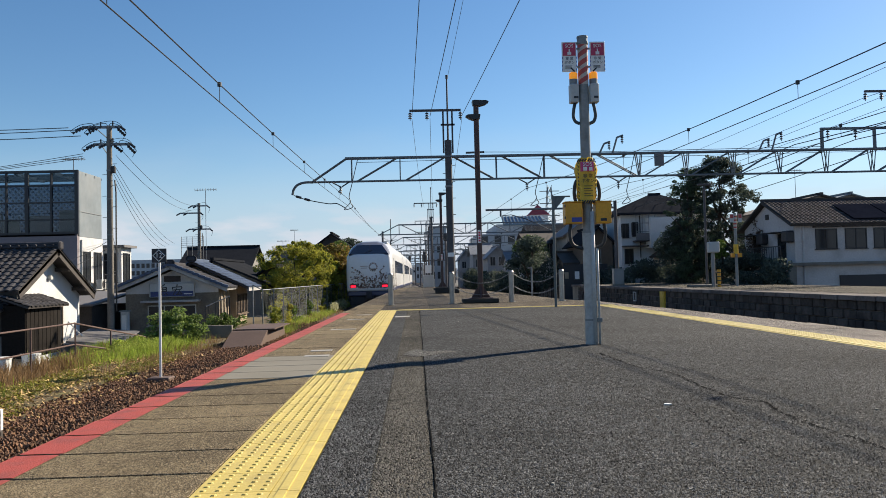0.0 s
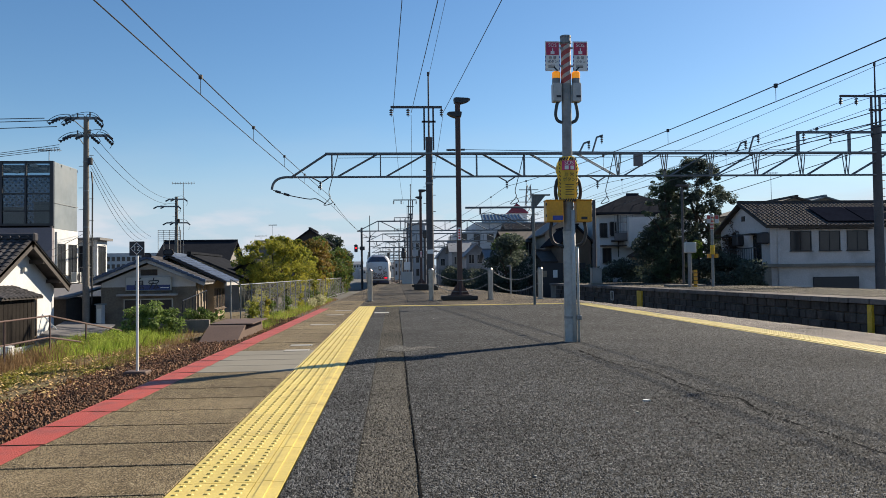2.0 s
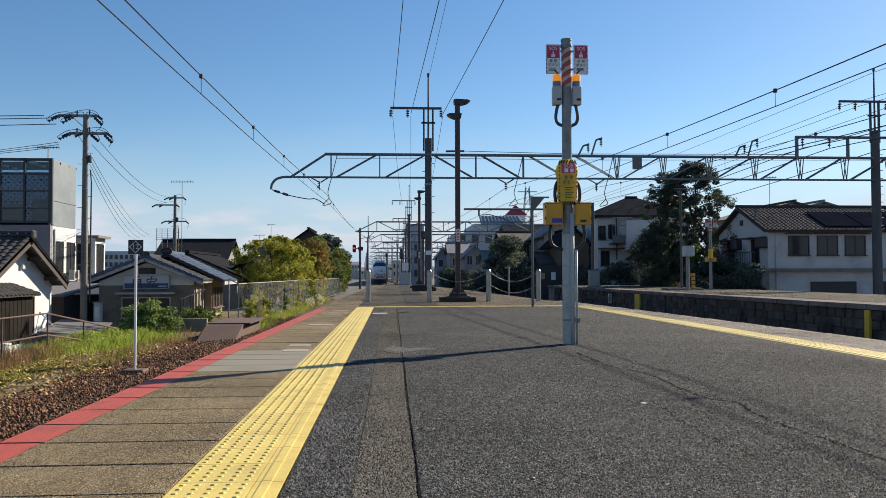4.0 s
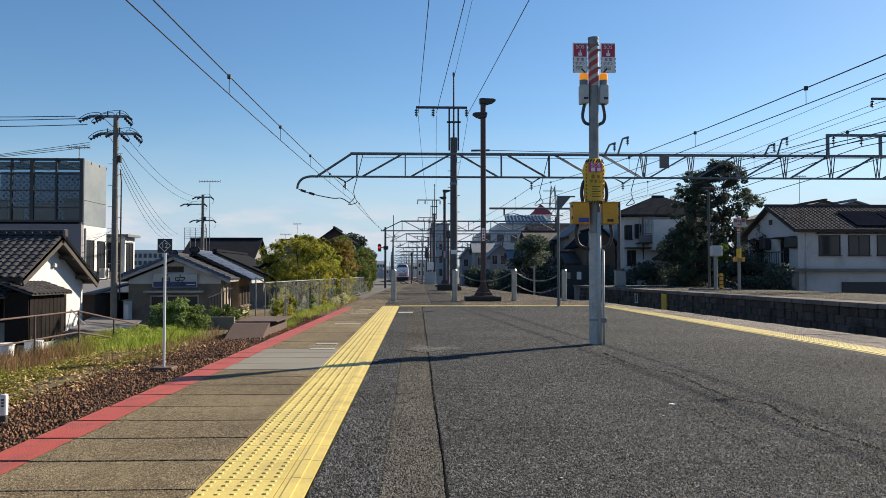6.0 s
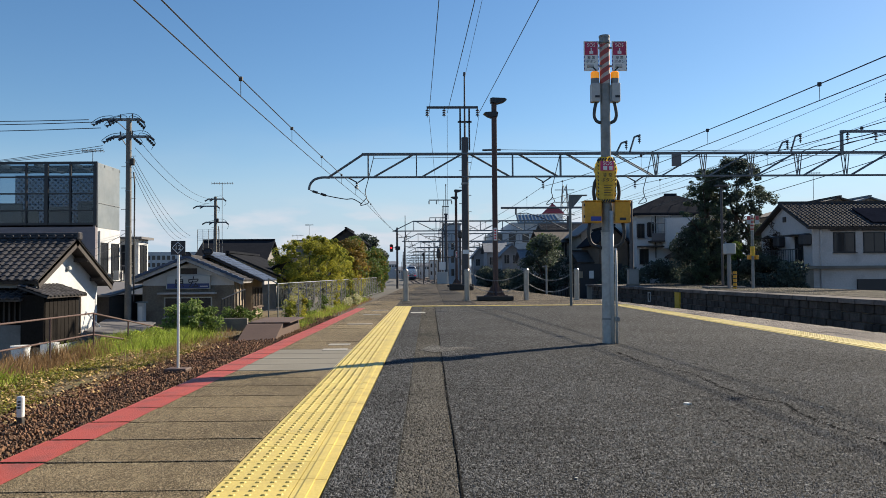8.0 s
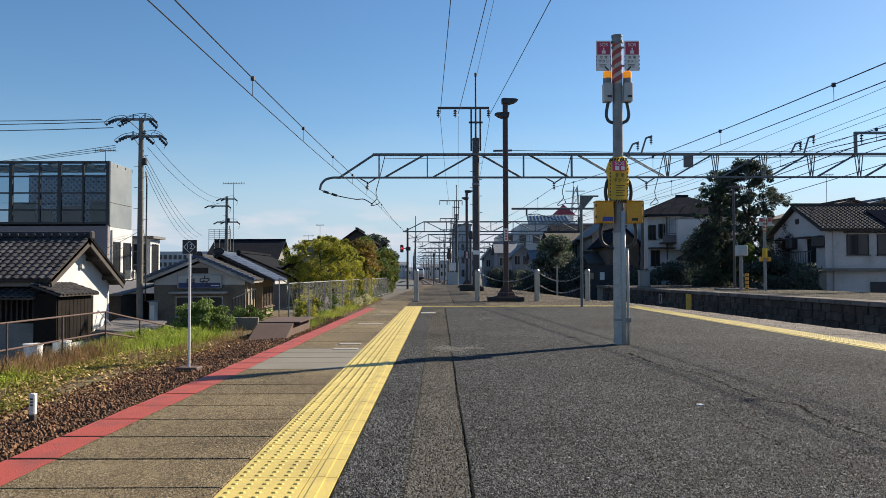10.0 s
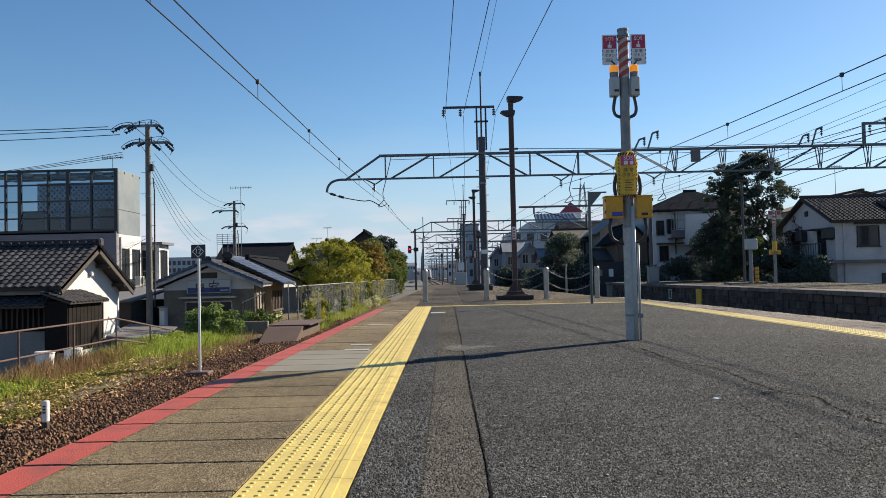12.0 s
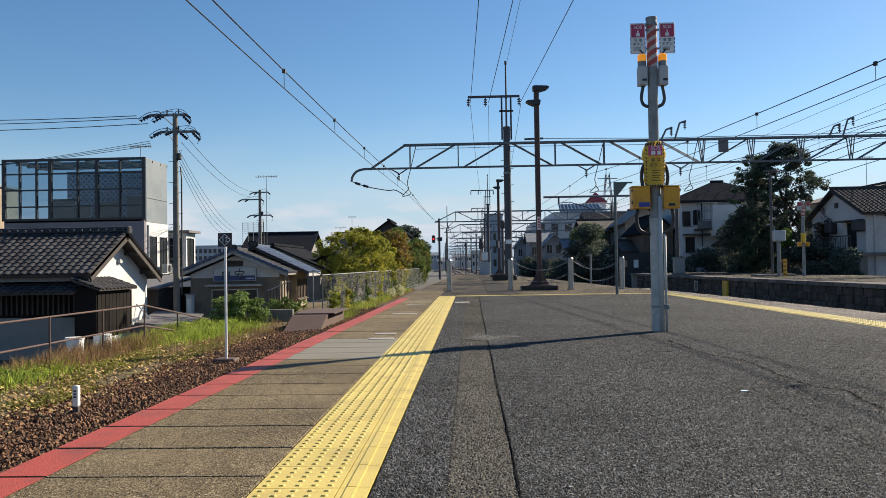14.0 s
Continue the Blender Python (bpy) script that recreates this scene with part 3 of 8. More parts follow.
def make_platform():
    p = thing("platform", "island platform with black asphalt between concrete edges", "platform", kind="structure")
    body = outline_body(lambda y: left_edge(y) + 0.06, lambda y: right_edge(y) - 0.06, (-14, 3.5, 10, 19.5, 23, 24, 40, 62), -1.3, -0.10, CONCRETE, "platform_wall", p)
    # asphalt field and the older strip along the tiles
    field = strip("asphalt_field", ASPHALT, lambda y: 0.1045 + 0.003 * y, lambda y: 4.55, (-14, 2, 6, 12, CROSS_Y), 0.0, p, 0.09)
    strip("asphalt_strip", OLD_ASPHALT, lambda y: -0.14, lambda y: 0.1015 + 0.003 * y, (-14, 2, 6, 12, CROSS_Y), -0.003, p, 0.09)
    strip("asphalt_margin", ASPHALT, lambda y: -0.398, lambda y: -0.1402, (-14, 2, 6, 12, CROSS_Y), -0.001, p, 0.09)
    # sealed joint, wandering a little
    rng = np.random.default_rng(5)
    bm = bmesh.new()
    last = None
    for k in range(430):
        y = -2 + k * 0.05
        c, w = 0.104 + 0.003 * y + 0.002 * math.sin(y * 2.1) + rng.normal(0, 0.0015), 0.001 + abs(rng.normal(0, 0.0026))
        now = (bm.verts.new((c - w, y, 0.0015)), bm.verts.new((c + w, y, 0.0015)))
        if last:
            bm.faces.new((last[0], last[1], now[1], now[0]))
        last = now
    part("sealed_joint", bm, DARK_ASPHALT, p)
    # cracks, and as second entry a thin dark line near x 1.6
    for line, wide in ((((1.9, 7.9), (1.92, 6.75), (2.05, 6.27), (2.05, 5.8), (2.02, 5.2), (2.06, 4.9), (2.15, 4.75), (2.08, 4.3), (2.1, 3.6), (2.2, 2.2)), 0.020),
                       (((1.42, 5.2), (1.53, 4.86), (1.61, 4.6), (1.59, 4.2), (1.57, 3.7), (1.6, 3.3)), 0.008), (((1.5, 6.84), (1.6, 6.87), (1.74, 6.92)), 0.013),
                       (((0.86, 3.40), (0.95, 3.37), (1.02, 3.40)), 0.006), (((0.4, 11.6), (1.4, 11.2), (2.6, 11.5), (4.3, 11.3)), 0.008)):
        bm, last = bmesh.new(), None
        for q in curved([(x, y, 0) for x, y in line], 14):
            c, w = q + Vector((rng.normal(0, 0.010), rng.normal(0, 0.010), 0)), wide * rng.uniform(0.15, 1.0)
            now = (bm.verts.new((c.x - w, c.y - w * 0.3, 0.0015)), bm.verts.new((c.x + w, c.y + w * 0.3, 0.0015)))
            if last:
                bm.faces.new((last[0], last[1], now[1], now[0]))
            last = now
        part("crack_and_dark_line", bm, DARK_ASPHALT, p)
    bm = bmesh.new()
    prism(bm, [(-0.09, 8.25), (0.06, 8.02), (0.30, 8.25), (0.52, 8.45), (0.40, 8.62), (0.20, 8.55), (0.06, 8.85), (-0.04, 8.6)], 0.0, 0.0022)
    part("repair_patch", bm, PATCH, p)
    part("painted_dash", boxes((-0.36, -0.06, 16.1, 16.5, -0.002, 0.003)), WHITE_PAINT, p)
    # the far end past the tiles, old concrete and asphalt
    ys = (CROSS_Y + 0.42, 23, 24, 30, 40, 50, 62)
    strip("platform_end_edge", END_EDGE, left_edge, lambda y: left_edge(y) + 0.78, ys, -0.004, p, 0.1)
    strip("platform_end_surface", END_SURFACE, lambda y: left_edge(y) + 0.786, lambda y: 0.35 + 0.004 * y, ys, -0.006, p, 0.1)
    strip("platform_end_walkway", END_DARK, lambda y: 0.356 + 0.004 * y, lambda y: 1.18 + 0.004 * y, ys, -0.003, p, 0.1)
    strip("platform_end_edge", END_EDGE, lambda y: 1.186 + 0.004 * y, right_edge, ys, -0.005, p, 0.1)
    for x, y, w, d in ((-0.9, 24.8, 0.8, 1.6), (-0.5, 29.5, 0.9, 2.6), (0.6, 33.0, 0.7, 3.0), (-0.7, 41.0, 1.0, 4.0)):
        bm = bmesh.new()
        prism(bm, [(x, y), (x + w * 0.6, y - 0.3), (x + w, y + 0.2), (x + w * 0.9, y + d), (x + w * 0.3, y + d * 1.1), (x - 0.1, y + d * 0.7)], -0.01, -0.0015)
        part("repair_patch", bm, END_DARK, p)
    bm = bmesh.new()
    rng2 = random.Random(4)
    for k in range(60):
        x, y, s = rng2.uniform(-0.2, 4.4), 1.6 + 14 * rng2.random() ** 1.6, rng2.uniform(0.004, 0.012)
        prism(bm, [(x + s * math.cos(a) * rng2.uniform(0.5, 1), y + s * math.sin(a) * rng2.uniform(0.5, 1)) for a in (0.3, 1.6, 2.9, 4.2, 5.4)], 0.0, 0.006)
    tagged(part("grit", bm, PALE_GRIT, p), kind="stuff")
    bm = bmesh.new()
    prism(bm, [(1.535, 4.75), (1.56, 4.735), (1.585, 4.75), (1.57, 4.775), (1.545, 4.77)], 0.0, 0.008)
    tagged(part("pale_pebble", bm, SIGN_WHITE), "small white pebble lying on asphalt", "pebble")
    return p


def make_asphalt_stones(p):
    """The coarse grain of the open asphalt, thinning out with distance into the plain surface."""
    rng = np.random.default_rng(77)

    def lay(name, material, n, x0, x1, label, tall=1.0):
        m = n
        u, pick = 1 - np.sqrt(rng.random(m)), rng.random(m)
        y = np.where(pick < 0.46, rng.uniform(-0.2, 3.4, m), np.where(pick < 0.87, 3.4 + 6.4 * u, -0.2 - 2.0 * u))
        x = rng.uniform(x0, x1, m)
        r, h, a = rng.uniform(0.004, 0.0095, m), tall * rng.uniform(0.002, 0.007, m), rng.uniform(0, 6.28, m)
        v = np.empty((m, 5, 3), np.float32)
        for k in range(4):
            q = r * rng.uniform(0.6, 1.2, m)
            v[:, k, 0], v[:, k, 1], v[:, k, 2] = x + np.cos(a + k * 1.571) * q, y + np.sin(a + k * 1.571) * q, -0.0035
        v[:, 4, 0], v[:, 4, 1], v[:, 4, 2] = x + rng.normal(0, 0.0015, m), y + rng.normal(0, 0.0015, m), h
        tri = (np.array([(0, 1, 4), (1, 2, 4), (2, 3, 4), (3, 0, 4)])[None] + 5 * np.arange(m)[:, None, None]).reshape(-1)
        me = bpy.data.meshes.new(name)
        me.vertices.add(5 * m), me.loops.add(12 * m), me.polygons.add(4 * m)
        me.vertices.foreach_set("co", v.reshape(-1))
        me.loops.foreach_set("vertex_index", tri)
        me.polygons.foreach_set("loop_start", np.arange(0, 12 * m, 3))
        me.update(calc_edges=True)
        me.materials.append(material)
        ob = new(name, me)
        ob.parent = p
        tagged(ob, label, kind="stuff")

    lay("asphalt_stones", ASPHALT_STONE, 322000, 0.125, 4.4, "coarse dark stones of the asphalt")
    lay("asphalt_stones", ASPHALT_STONE, 18000, -0.39, -0.15, "coarse dark stones of the asphalt margin")
    lay("asphalt_stones", OLD_STONE, 18000, -0.135, 0.10, "paler worn stones of the older asphalt strip", 0.5)


def make_edge_slabs(p):
    pitch, k = 0.46, 0
    y = -3.0 - 0.46 * 16
    widths = {}
    rng = random.Random(3)
    while y < CROSS_Y + 4:
        ymid = y + pitch / 2
        e = round(left_edge(ymid), 3)
        light = 6.55 < ymid < 8.35
        inner = -0.825
        mat = SLAB_LIGHT if light else SLAB
        me = finish(boxes((e, inner, 0.006, pitch - 0.006, -0.1, 0), bevel=0.004), "slab", mat)
        s = piece("slab", me, p, pose(0, y, rng.uniform(-0.003, 0.0)))
        if y < 18.6:
            bm = bmesh.new()
            a, b = rng.uniform(-0.006, 0.006), rng.uniform(-0.006, 0.006)
            top = [bm.verts.new(v) for v in ((e + 0.002, 0.012, 0.003), (e + 0.215 + a, 0.012, 0.003), (e + 0.215 + b, pitch - 0.012, 0.003), (e + 0.002, pitch - 0.012, 0.003))]
            low = [bm.verts.new((v.co.x, v.co.y, -0.05)) for v in (top[0], top[3])]
            bm.faces.new(top), bm.faces.new((top[0], top[3], low[1], low[0]))
            part("red_edge_paint", bm, RED_PAINT, s)
        y += pitch
    # worn boarding marks
    for x0, x1, y0 in ((-1.13, -0.87, 8.35), (-1.14, -0.90, 8.95), (-1.3, -0.9, 12.6), (-1.3, -0.95, 15.6), (-1.25, -0.9, 17.4)):
        part("painted_dash", boxes((x0, x1, y0, y0 + 0.16, -0.002, 0.0035)), WHITE_PAINT, p)
    y = -3.0 - 1.2 * 6
    while y < 23:
        ymid = y + 0.6
        e = round(right_edge(ymid), 3)
        me = finish(boxes((4.97, e, 0.006, 1.194, -0.1, 0), bevel=0.004), "slab", SLAB_PINK)
        piece("slab", me, p, pose(0, y, rng.uniform(-0.003, 0)))
        y += 1.2


def tactile_mesh():
    bm = bmesh.new()
    box(bm, 0.0, 0.296, 0.002, 0.298, -0.02, 0.002)
    box(bm, 0.300, 0.405, 0.002, 0.298, -0.02, 0.002)
    box(bm, 0.325, 0.360, 0.003, 0.297, 0.0, 0.007)
    for i in range(5):
        for j in range(5):
            cx, cy = 0.030 + 0.058 * i, 0.034 + 0.058 * j
            lo = [bm.verts.new((cx + sx * 0.0118, cy + sy * 0.0118, 0.002)) for sx, sy in ((-1, -0.5), (-0.5, -1), (0.5, -1), (1, -0.5), (1, 0.5), (0.5, 1), (-0.5, 1), (-1, 0.5))]
            hi = [bm.verts.new((cx + (v.co.x - cx) * 0.6, cy + (v.co.y - cy) * 0.6, 0.0066)) for v in lo]
            bm.faces.new(hi)
            for a in range(8):
                bm.faces.new((lo[a], lo[(a + 1) % 8], hi[(a + 1) % 8], hi[a]))
    return finish(bm, "tactile_tile", YELLOW)


def make_tactile(p):
    me = tactile_mesh()
    n = 0
    y = -1.7 - 0.3 * 26
    while y < CROSS_Y + 0.05:
        piece("tactile_tile", me, p, pose(-0.812, y, 0.0))
        y += 0.3
    for k in range(18):
        piece("tactile_tile", me, p, pose(-0.40 + 0.3 * k, CROSS_Y + 0.405, 0.0, 0, 0, -90))
    y = 1.0 - 0.3 * 30
    while y < CROSS_Y + 0.05:
        piece("tactile_tile", me, p, pose(4.965, y + 0.3, 0.0, 0, 0, 180))
        y += 0.3


def make_far_platform():
    p = thing("far_platform", "opposite platform with dark block retaining wall", "platform", kind="structure")
    ys = (-14, 0, 12, 20, 30, 45, 56)
    outline_body(lambda y: far_edge(y) + 0.12, lambda y: far_edge(y) + 6.2, ys, -1.3, -0.12, CONCRETE, "platform_core", p)
    strip("platform_surface", OLD_ASPHALT, lambda y: far_edge(y) + 1.0, lambda y: far_edge(y) + 6.2, ys, 0.0, p, 0.1)
    rng = random.Random(8)
    y = 8.0
    while y < 55.5:
        e = far_edge(y + 0.45)
        me = finish(boxes((0, 1.08, 0.008, 0.892, -0.14, 0), bevel=0.01), "coping_slab", FAR_COPING)
        piece("coping_slab", me, p, pose(e - 0.05, y, rng.uniform(-0.006, 0.0)))
        y += 0.9
    lengths = (0.42, 0.55, 0.68, 0.36)
    shapes = [finish(boxes((0, 0.16, 0.012, n - 0.012, 0.008, 0.258), bevel=0.02), "wall_block", MASONRY) for n in lengths]
    for row in range(4):
        y = 9.0 + (row % 2) * 0.3
        while y < 54:
            k = rng.randrange(4)
            piece("wall_block", shapes[k], p, pose(far_edge(y) + rng.uniform(0.0, 0.045), y, -1.22 + 0.27 * row))
            y += lengths[k]
    part("painted_marker", boxes((far_edge(37.1) - 0.02, far_edge(37.1) + 0.05, 36.8, 37.5, -1.2, -0.16)), YELLOW_CLOTH, p, "faded yellow painted wall marker")
    part("wall_step", boxes((far_edge(41.2) - 0.06, far_edge(41.2) - 0.02, 41.0, 41.05, -0.75, -0.25), (far_edge(41.2) - 0.06, far_edge(41.2) - 0.02, 41.45, 41.5, -0.75, -0.25), (far_edge(41.2) - 0.06, far_edge(41.2) - 0.02, 41.05, 41.45, -0.29, -0.25), (far_edge(41.2) - 0.06, far_edge(41.2) - 0.02, 41.05, 41.45, -0.75, -0.71)), BOX_GREY, p, "small grey metal foot step")
    part("painted_marker", boxes((far_edge(20.5) - 0.02, far_edge(20.5) + 0.05, 19.6, 19.8, -1.2, -0.16)), YELLOW_CLOTH, p, "faded yellow painted wall marker")
    return p


def make_trackside():
    # ballast shoulder stones beside the left track
    rng = np.random.default_rng(11)
    n = 47000
    y = np.concatenate([3.0 + 33 * rng.random(40000) ** 1.35, rng.uniform(-7.0, 3.0, 7000)])
    x = -3.9 - 2.45 * rng.random(n) ** 1.15 - 0.15 * np.sin(y * 0.7) * rng.random(n)
    z = -1.13 - np.maximum(0, (-x - 4.9)) * 0.05 + rng.normal(0, 0.02, n)
    base = np.array([(1, 0, 0), (-1, 0, 0), (0, 1, 0), (0, -1, 0), (0, 0, 1), (0, 0, -1)], float)
    tri = np.array([(0, 2, 4), (2, 1, 4), (1, 3, 4), (3, 0, 4), (2, 0, 5), (1, 2, 5), (3, 1, 5), (0, 3, 5)])
    size = rng.uniform(0.015, 0.038, n)
    v = base[None] * rng.uniform(0.55, 1.3, (n, 6, 1)) * size[:, None, None]
    a, t = rng.uniform(0, 6.28, n), rng.uniform(-0.6, 0.6, n)
    ca, sa, ct, st = np.cos(a), np.sin(a), np.cos(t), np.sin(t)
    vx, vy, vz = v[..., 0], v[..., 1], v[..., 2]
    vy, vz = vy * ct[:, None] - vz * st[:, None], vy * st[:, None] + vz * ct[:, None]
    vx, vy = vx * ca[:, None] - vy * sa[:, None], vx * sa[:, None] + vy * ca[:, None]
    pos = np.stack([vx + x[:, None], vy + y[:, None], vz + z[:, None]], -1).reshape(-1, 3)
    faces = (tri[None] + 6 * np.arange(n)[:, None, None]).reshape(-1, 3)
    tagged(raw("ballast", pos.tolist(), faces.tolist(), BALLAST), "rust-brown crushed ballast stones beside the track", "ballast", kind="stuff")
    strip("ballast_shoulder", BALLAST, lambda y: -6.1, lambda y: -3.6, (-10, 10, 30, 60), -1.185, None, 0.05)
    bpy.data.objects["ballast_shoulder"]["kind"] = "structure"
    bpy.data.objects["ballast_shoulder"]["label"] = "rust-brown ballast shoulder of the track"
    strip("verge", TURF, lambda y: -9.2, lambda y: -6.05, (-10, 0, 10, 20, 30, 44), -1.20, None, 0.05)
    tagged(bpy.data.objects["verge"], "grassy yellow-green verge strewn with dead leaves", "verge", kind="structure")


def make_grass():
    rng = np.random.default_rng(21)

    def blades(name, label, material, n, xr, yr, h, w, dens=None, category="grass", lean=0.35):
        x, y = rng.uniform(*xr, n), rng.uniform(*yr, n)
        if dens:
            keep = dens(x, y) > rng.random(n)
            x, y = x[keep], y[keep]
        m = len(x)
        hh = h * rng.uniform(0.45, 1.2, m) * (0.78 + 0.34 * np.sin(x * 5.3 + 2 * np.sin(y * 1.7)) * np.sin(y * 3.1 + x))
        a = rng.uniform(0, 6.28, m)
        dx, dy = np.cos(a) * w, np.sin(a) * w
        lx, ly = rng.normal(0, lean, m) * hh, rng.normal(0, lean, m) * hh
        z0 = np.full(m, -1.2)
        v = np.stack([np.stack([x - dx, y - dy, z0], 1), np.stack([x + dx, y + dy, z0], 1),
                      np.stack([x + dx * 0.7 + lx * 0.4, y + dy * 0.7 + ly * 0.4, z0 + hh * 0.6], 1), np.stack([x + lx, y + ly, z0 + hh], 1),
                      np.stack([x - dx * 0.7 + lx * 0.4, y - dy * 0.7 + ly * 0.4, z0 + hh * 0.6], 1)], 1)
        f = (np.array([[0, 1, 2, 3, 4]])[None] + 5 * np.arange(m)[:, None, None]).reshape(-1, 5)
        tagged(raw(name, v.reshape(-1, 3).tolist(), f.tolist(), material), label, category, kind="stuff")

    blob = lambda cx, cy, rx, ry: (lambda x, y: np.exp(-((x - cx) / rx) ** 2 - ((y - cy) / ry) ** 2))
    blades("tall_grass", "tall fresh green grass on the verge", GRASS, 30000, (-9.6, -6.7), (18.5, 28), 0.36, 0.006,
           lambda x, y: np.clip(1.5 * blob(-8.3, 23.6, 0.95, 2.5)(x, y), 0, 1), lean=0.25)
    blades("tall_grass", "patch of fresh green weeds by the handrail", GRASS, 14000, (-9.3, -6.9), (11, 17), 0.27, 0.011, blob(-8.35, 13.7, 0.55, 1.3))
    blades("short_grass", "short yellowing grass with bare spots", LOW_GREEN, 24000, (-8.9, -6.2), (10, 27), 0.075, 0.010,
           lambda x, y: np.clip(0.9 * np.sin(x * 2.3 + y * 0.9) * np.cos(y * 0.8 - x) + 0.12, 0, 1))
    blades("dry_grass", "dry straw-coloured grass along the handrail", DRY_GRASS, 26000, (-9.2, -7.1), (9, 24), 0.40, 0.0055,
           lambda x, y: np.clip(1.2 * blob(-8.55, 17.0, 0.42, 4.2)(x, y), 0, 1), lean=0.2)
    blades("dry_grass", "scattered dry stalks on the verge", DRY_GRASS, 1800, (-8.2, -6.1), (10, 26), 0.17, 0.005, lambda x, y: np.clip(0.5 + 0.6 * np.sin(y * 1.7 + x * 2), 0, 1), lean=0.45)
    blades("dry_grass", "dry reddish grass at the ballast edge", DRY_GRASS, 2600, (-7.0, -5.7), (17, 29), 0.30, 0.005, lambda x, y: np.clip(0.35 + 0.65 * np.sin(y * 2.2), 0, 1), lean=0.2)
    # leafy weeds among the tall grass
    for label, cx, cy, rx, ry, top, m in (("bushy green weeds among the tall grass", -8.3, 23.4, 0.9, 2.3, 0.44, 24000), ("bushy green weeds by the handrail", -8.35, 13.8, 0.5, 1.1, 0.30, 7000)):
        x, y = rng.normal(cx, rx * 0.6, m), rng.normal(cy, ry * 0.6, m)
        crown = top * np.exp(-((x - cx) / (1.5 * rx)) ** 2 - ((y - cy) / (1.5 * ry)) ** 2) * (0.75 + 0.35 * np.sin(x * 7) * np.sin(y * 4.1))
        z, s, a = -1.2 + crown * rng.random(m) ** 0.6, rng.uniform(0.014, 0.030, m), rng.uniform(0, 6.28, m)
        q = [np.stack([x + np.cos(a + k * 1.571) * s * (1.0 if k % 2 else 0.45), y + np.sin(a + k * 1.571) * s * (1.0 if k % 2 else 0.45), z + rng.normal(0, 0.012, m)], 1) for k in range(4)]
        tagged(raw("weeds", np.stack(q, 1).reshape(-1, 3).tolist(), np.arange(4 * m).reshape(-1, 4).tolist(), GRASS), label, "weeds", kind="stuff")
    # low broad-leaved cover in patches
    m = 44000
    x, y = rng.uniform(-8.8, -6.1, m), rng.uniform(11, 25, m)
    keep = np.clip(0.38 + 0.9 * np.sin(x * 2.9 + 1.0) * np.sin(y * 0.75 + x), 0, 1) > rng.random(m)
    x, y = x[keep], y[keep]
    m = len(x)
    z, s, a = -1.19 + 0.07 * rng.random(m), rng.uniform(0.016, 0.034, m), rng.uniform(0, 6.28, m)
    q = [np.stack([x + np.cos(a + k * 1.571) * s * (1.0 if k % 2 else 0.6), y + np.sin(a + k * 1.571) * s * (1.0 if k % 2 else 0.6), z + rng.normal(0, 0.012, m)], 1) for k in range(4)]
    tagged(raw("ground_cover", np.stack(q, 1).reshape(-1, 3).tolist(), np.arange(4 * m).reshape(-1, 4).tolist(), LOW_GREEN), "low yellow-green broad-leaved cover on the verge", "weeds", kind="stuff")
    blades("dry_grass", "dry pale weeds at the fence foot", DRY_GRASS, 2200, (-5.5, -4.2), (26, 62), 0.26, 0.010, lean=0.3)
    blades("weeds", "green and yellow weeds at the fence foot", GRASS, 9000, (-5.7, -4.5), (27, 62), 0.34, 0.010, lambda x, y: np.clip(0.55 + 0.45 * np.sin(y * 0.9), 0, 1))
    n = 5200
    x, y = np.clip(rng.normal(-7.0, 0.75, n), -8.8, -5.5), 8.5 + 14 * rng.random(n) ** 1.2
    a, s = rng.uniform(0, 6.28, n), rng.uniform(0.02, 0.046, n)
    tilt = rng.normal(0, 0.4, (n, 2))
    q = []
    for k in range(4):
        ang = a + k * math.pi / 2
        r = s * (1.0 if k % 2 == 0 else 0.55)
        ox, oy = np.cos(ang) * r, np.sin(ang) * r
        q.append(np.stack([x + ox, y + oy, -1.155 + rng.random(n) * 0.0 + ox * tilt[:, 0] + oy * tilt[:, 1] + 0.02], 1))
    v = np.stack(q, 1).reshape(-1, 3)
    f = np.arange(4 * n).reshape(-1, 4)
    tagged(raw("fallen_leaves", v.tolist(), f.tolist(), LITTER), "fallen yellow and brown leaves on the verge", "leaves", kind="stuff")


# ---- things on the platform ----
SLEEVE_GREY = mk("pale_pole_sleeve", (0.42, 0.42, 0.40), (0.32, 0.32, 0.305), 0.5, 0.1, scale=4, fine=30, bump=0.05, dirt=((0.17, 0.165, 0.15), 8, 0.4))
WRAP_WHITE = mk("weathered_white_wrap", (0.52, 0.47, 0.42), (0.40, 0.36, 0.32), 0.6, scale=7, fine=40, bump=0.05)
WRAP_RED = mk("weathered_red_stripe", (0.42, 0.075, 0.065), (0.32, 0.06, 0.055), 0.6, scale=7, fine=40, bump=0.05)
CONDUIT = mk("dark_conduit", (0.045, 0.065, 0.075), (0.03, 0.04, 0.048), 0.5, bump=0.02)


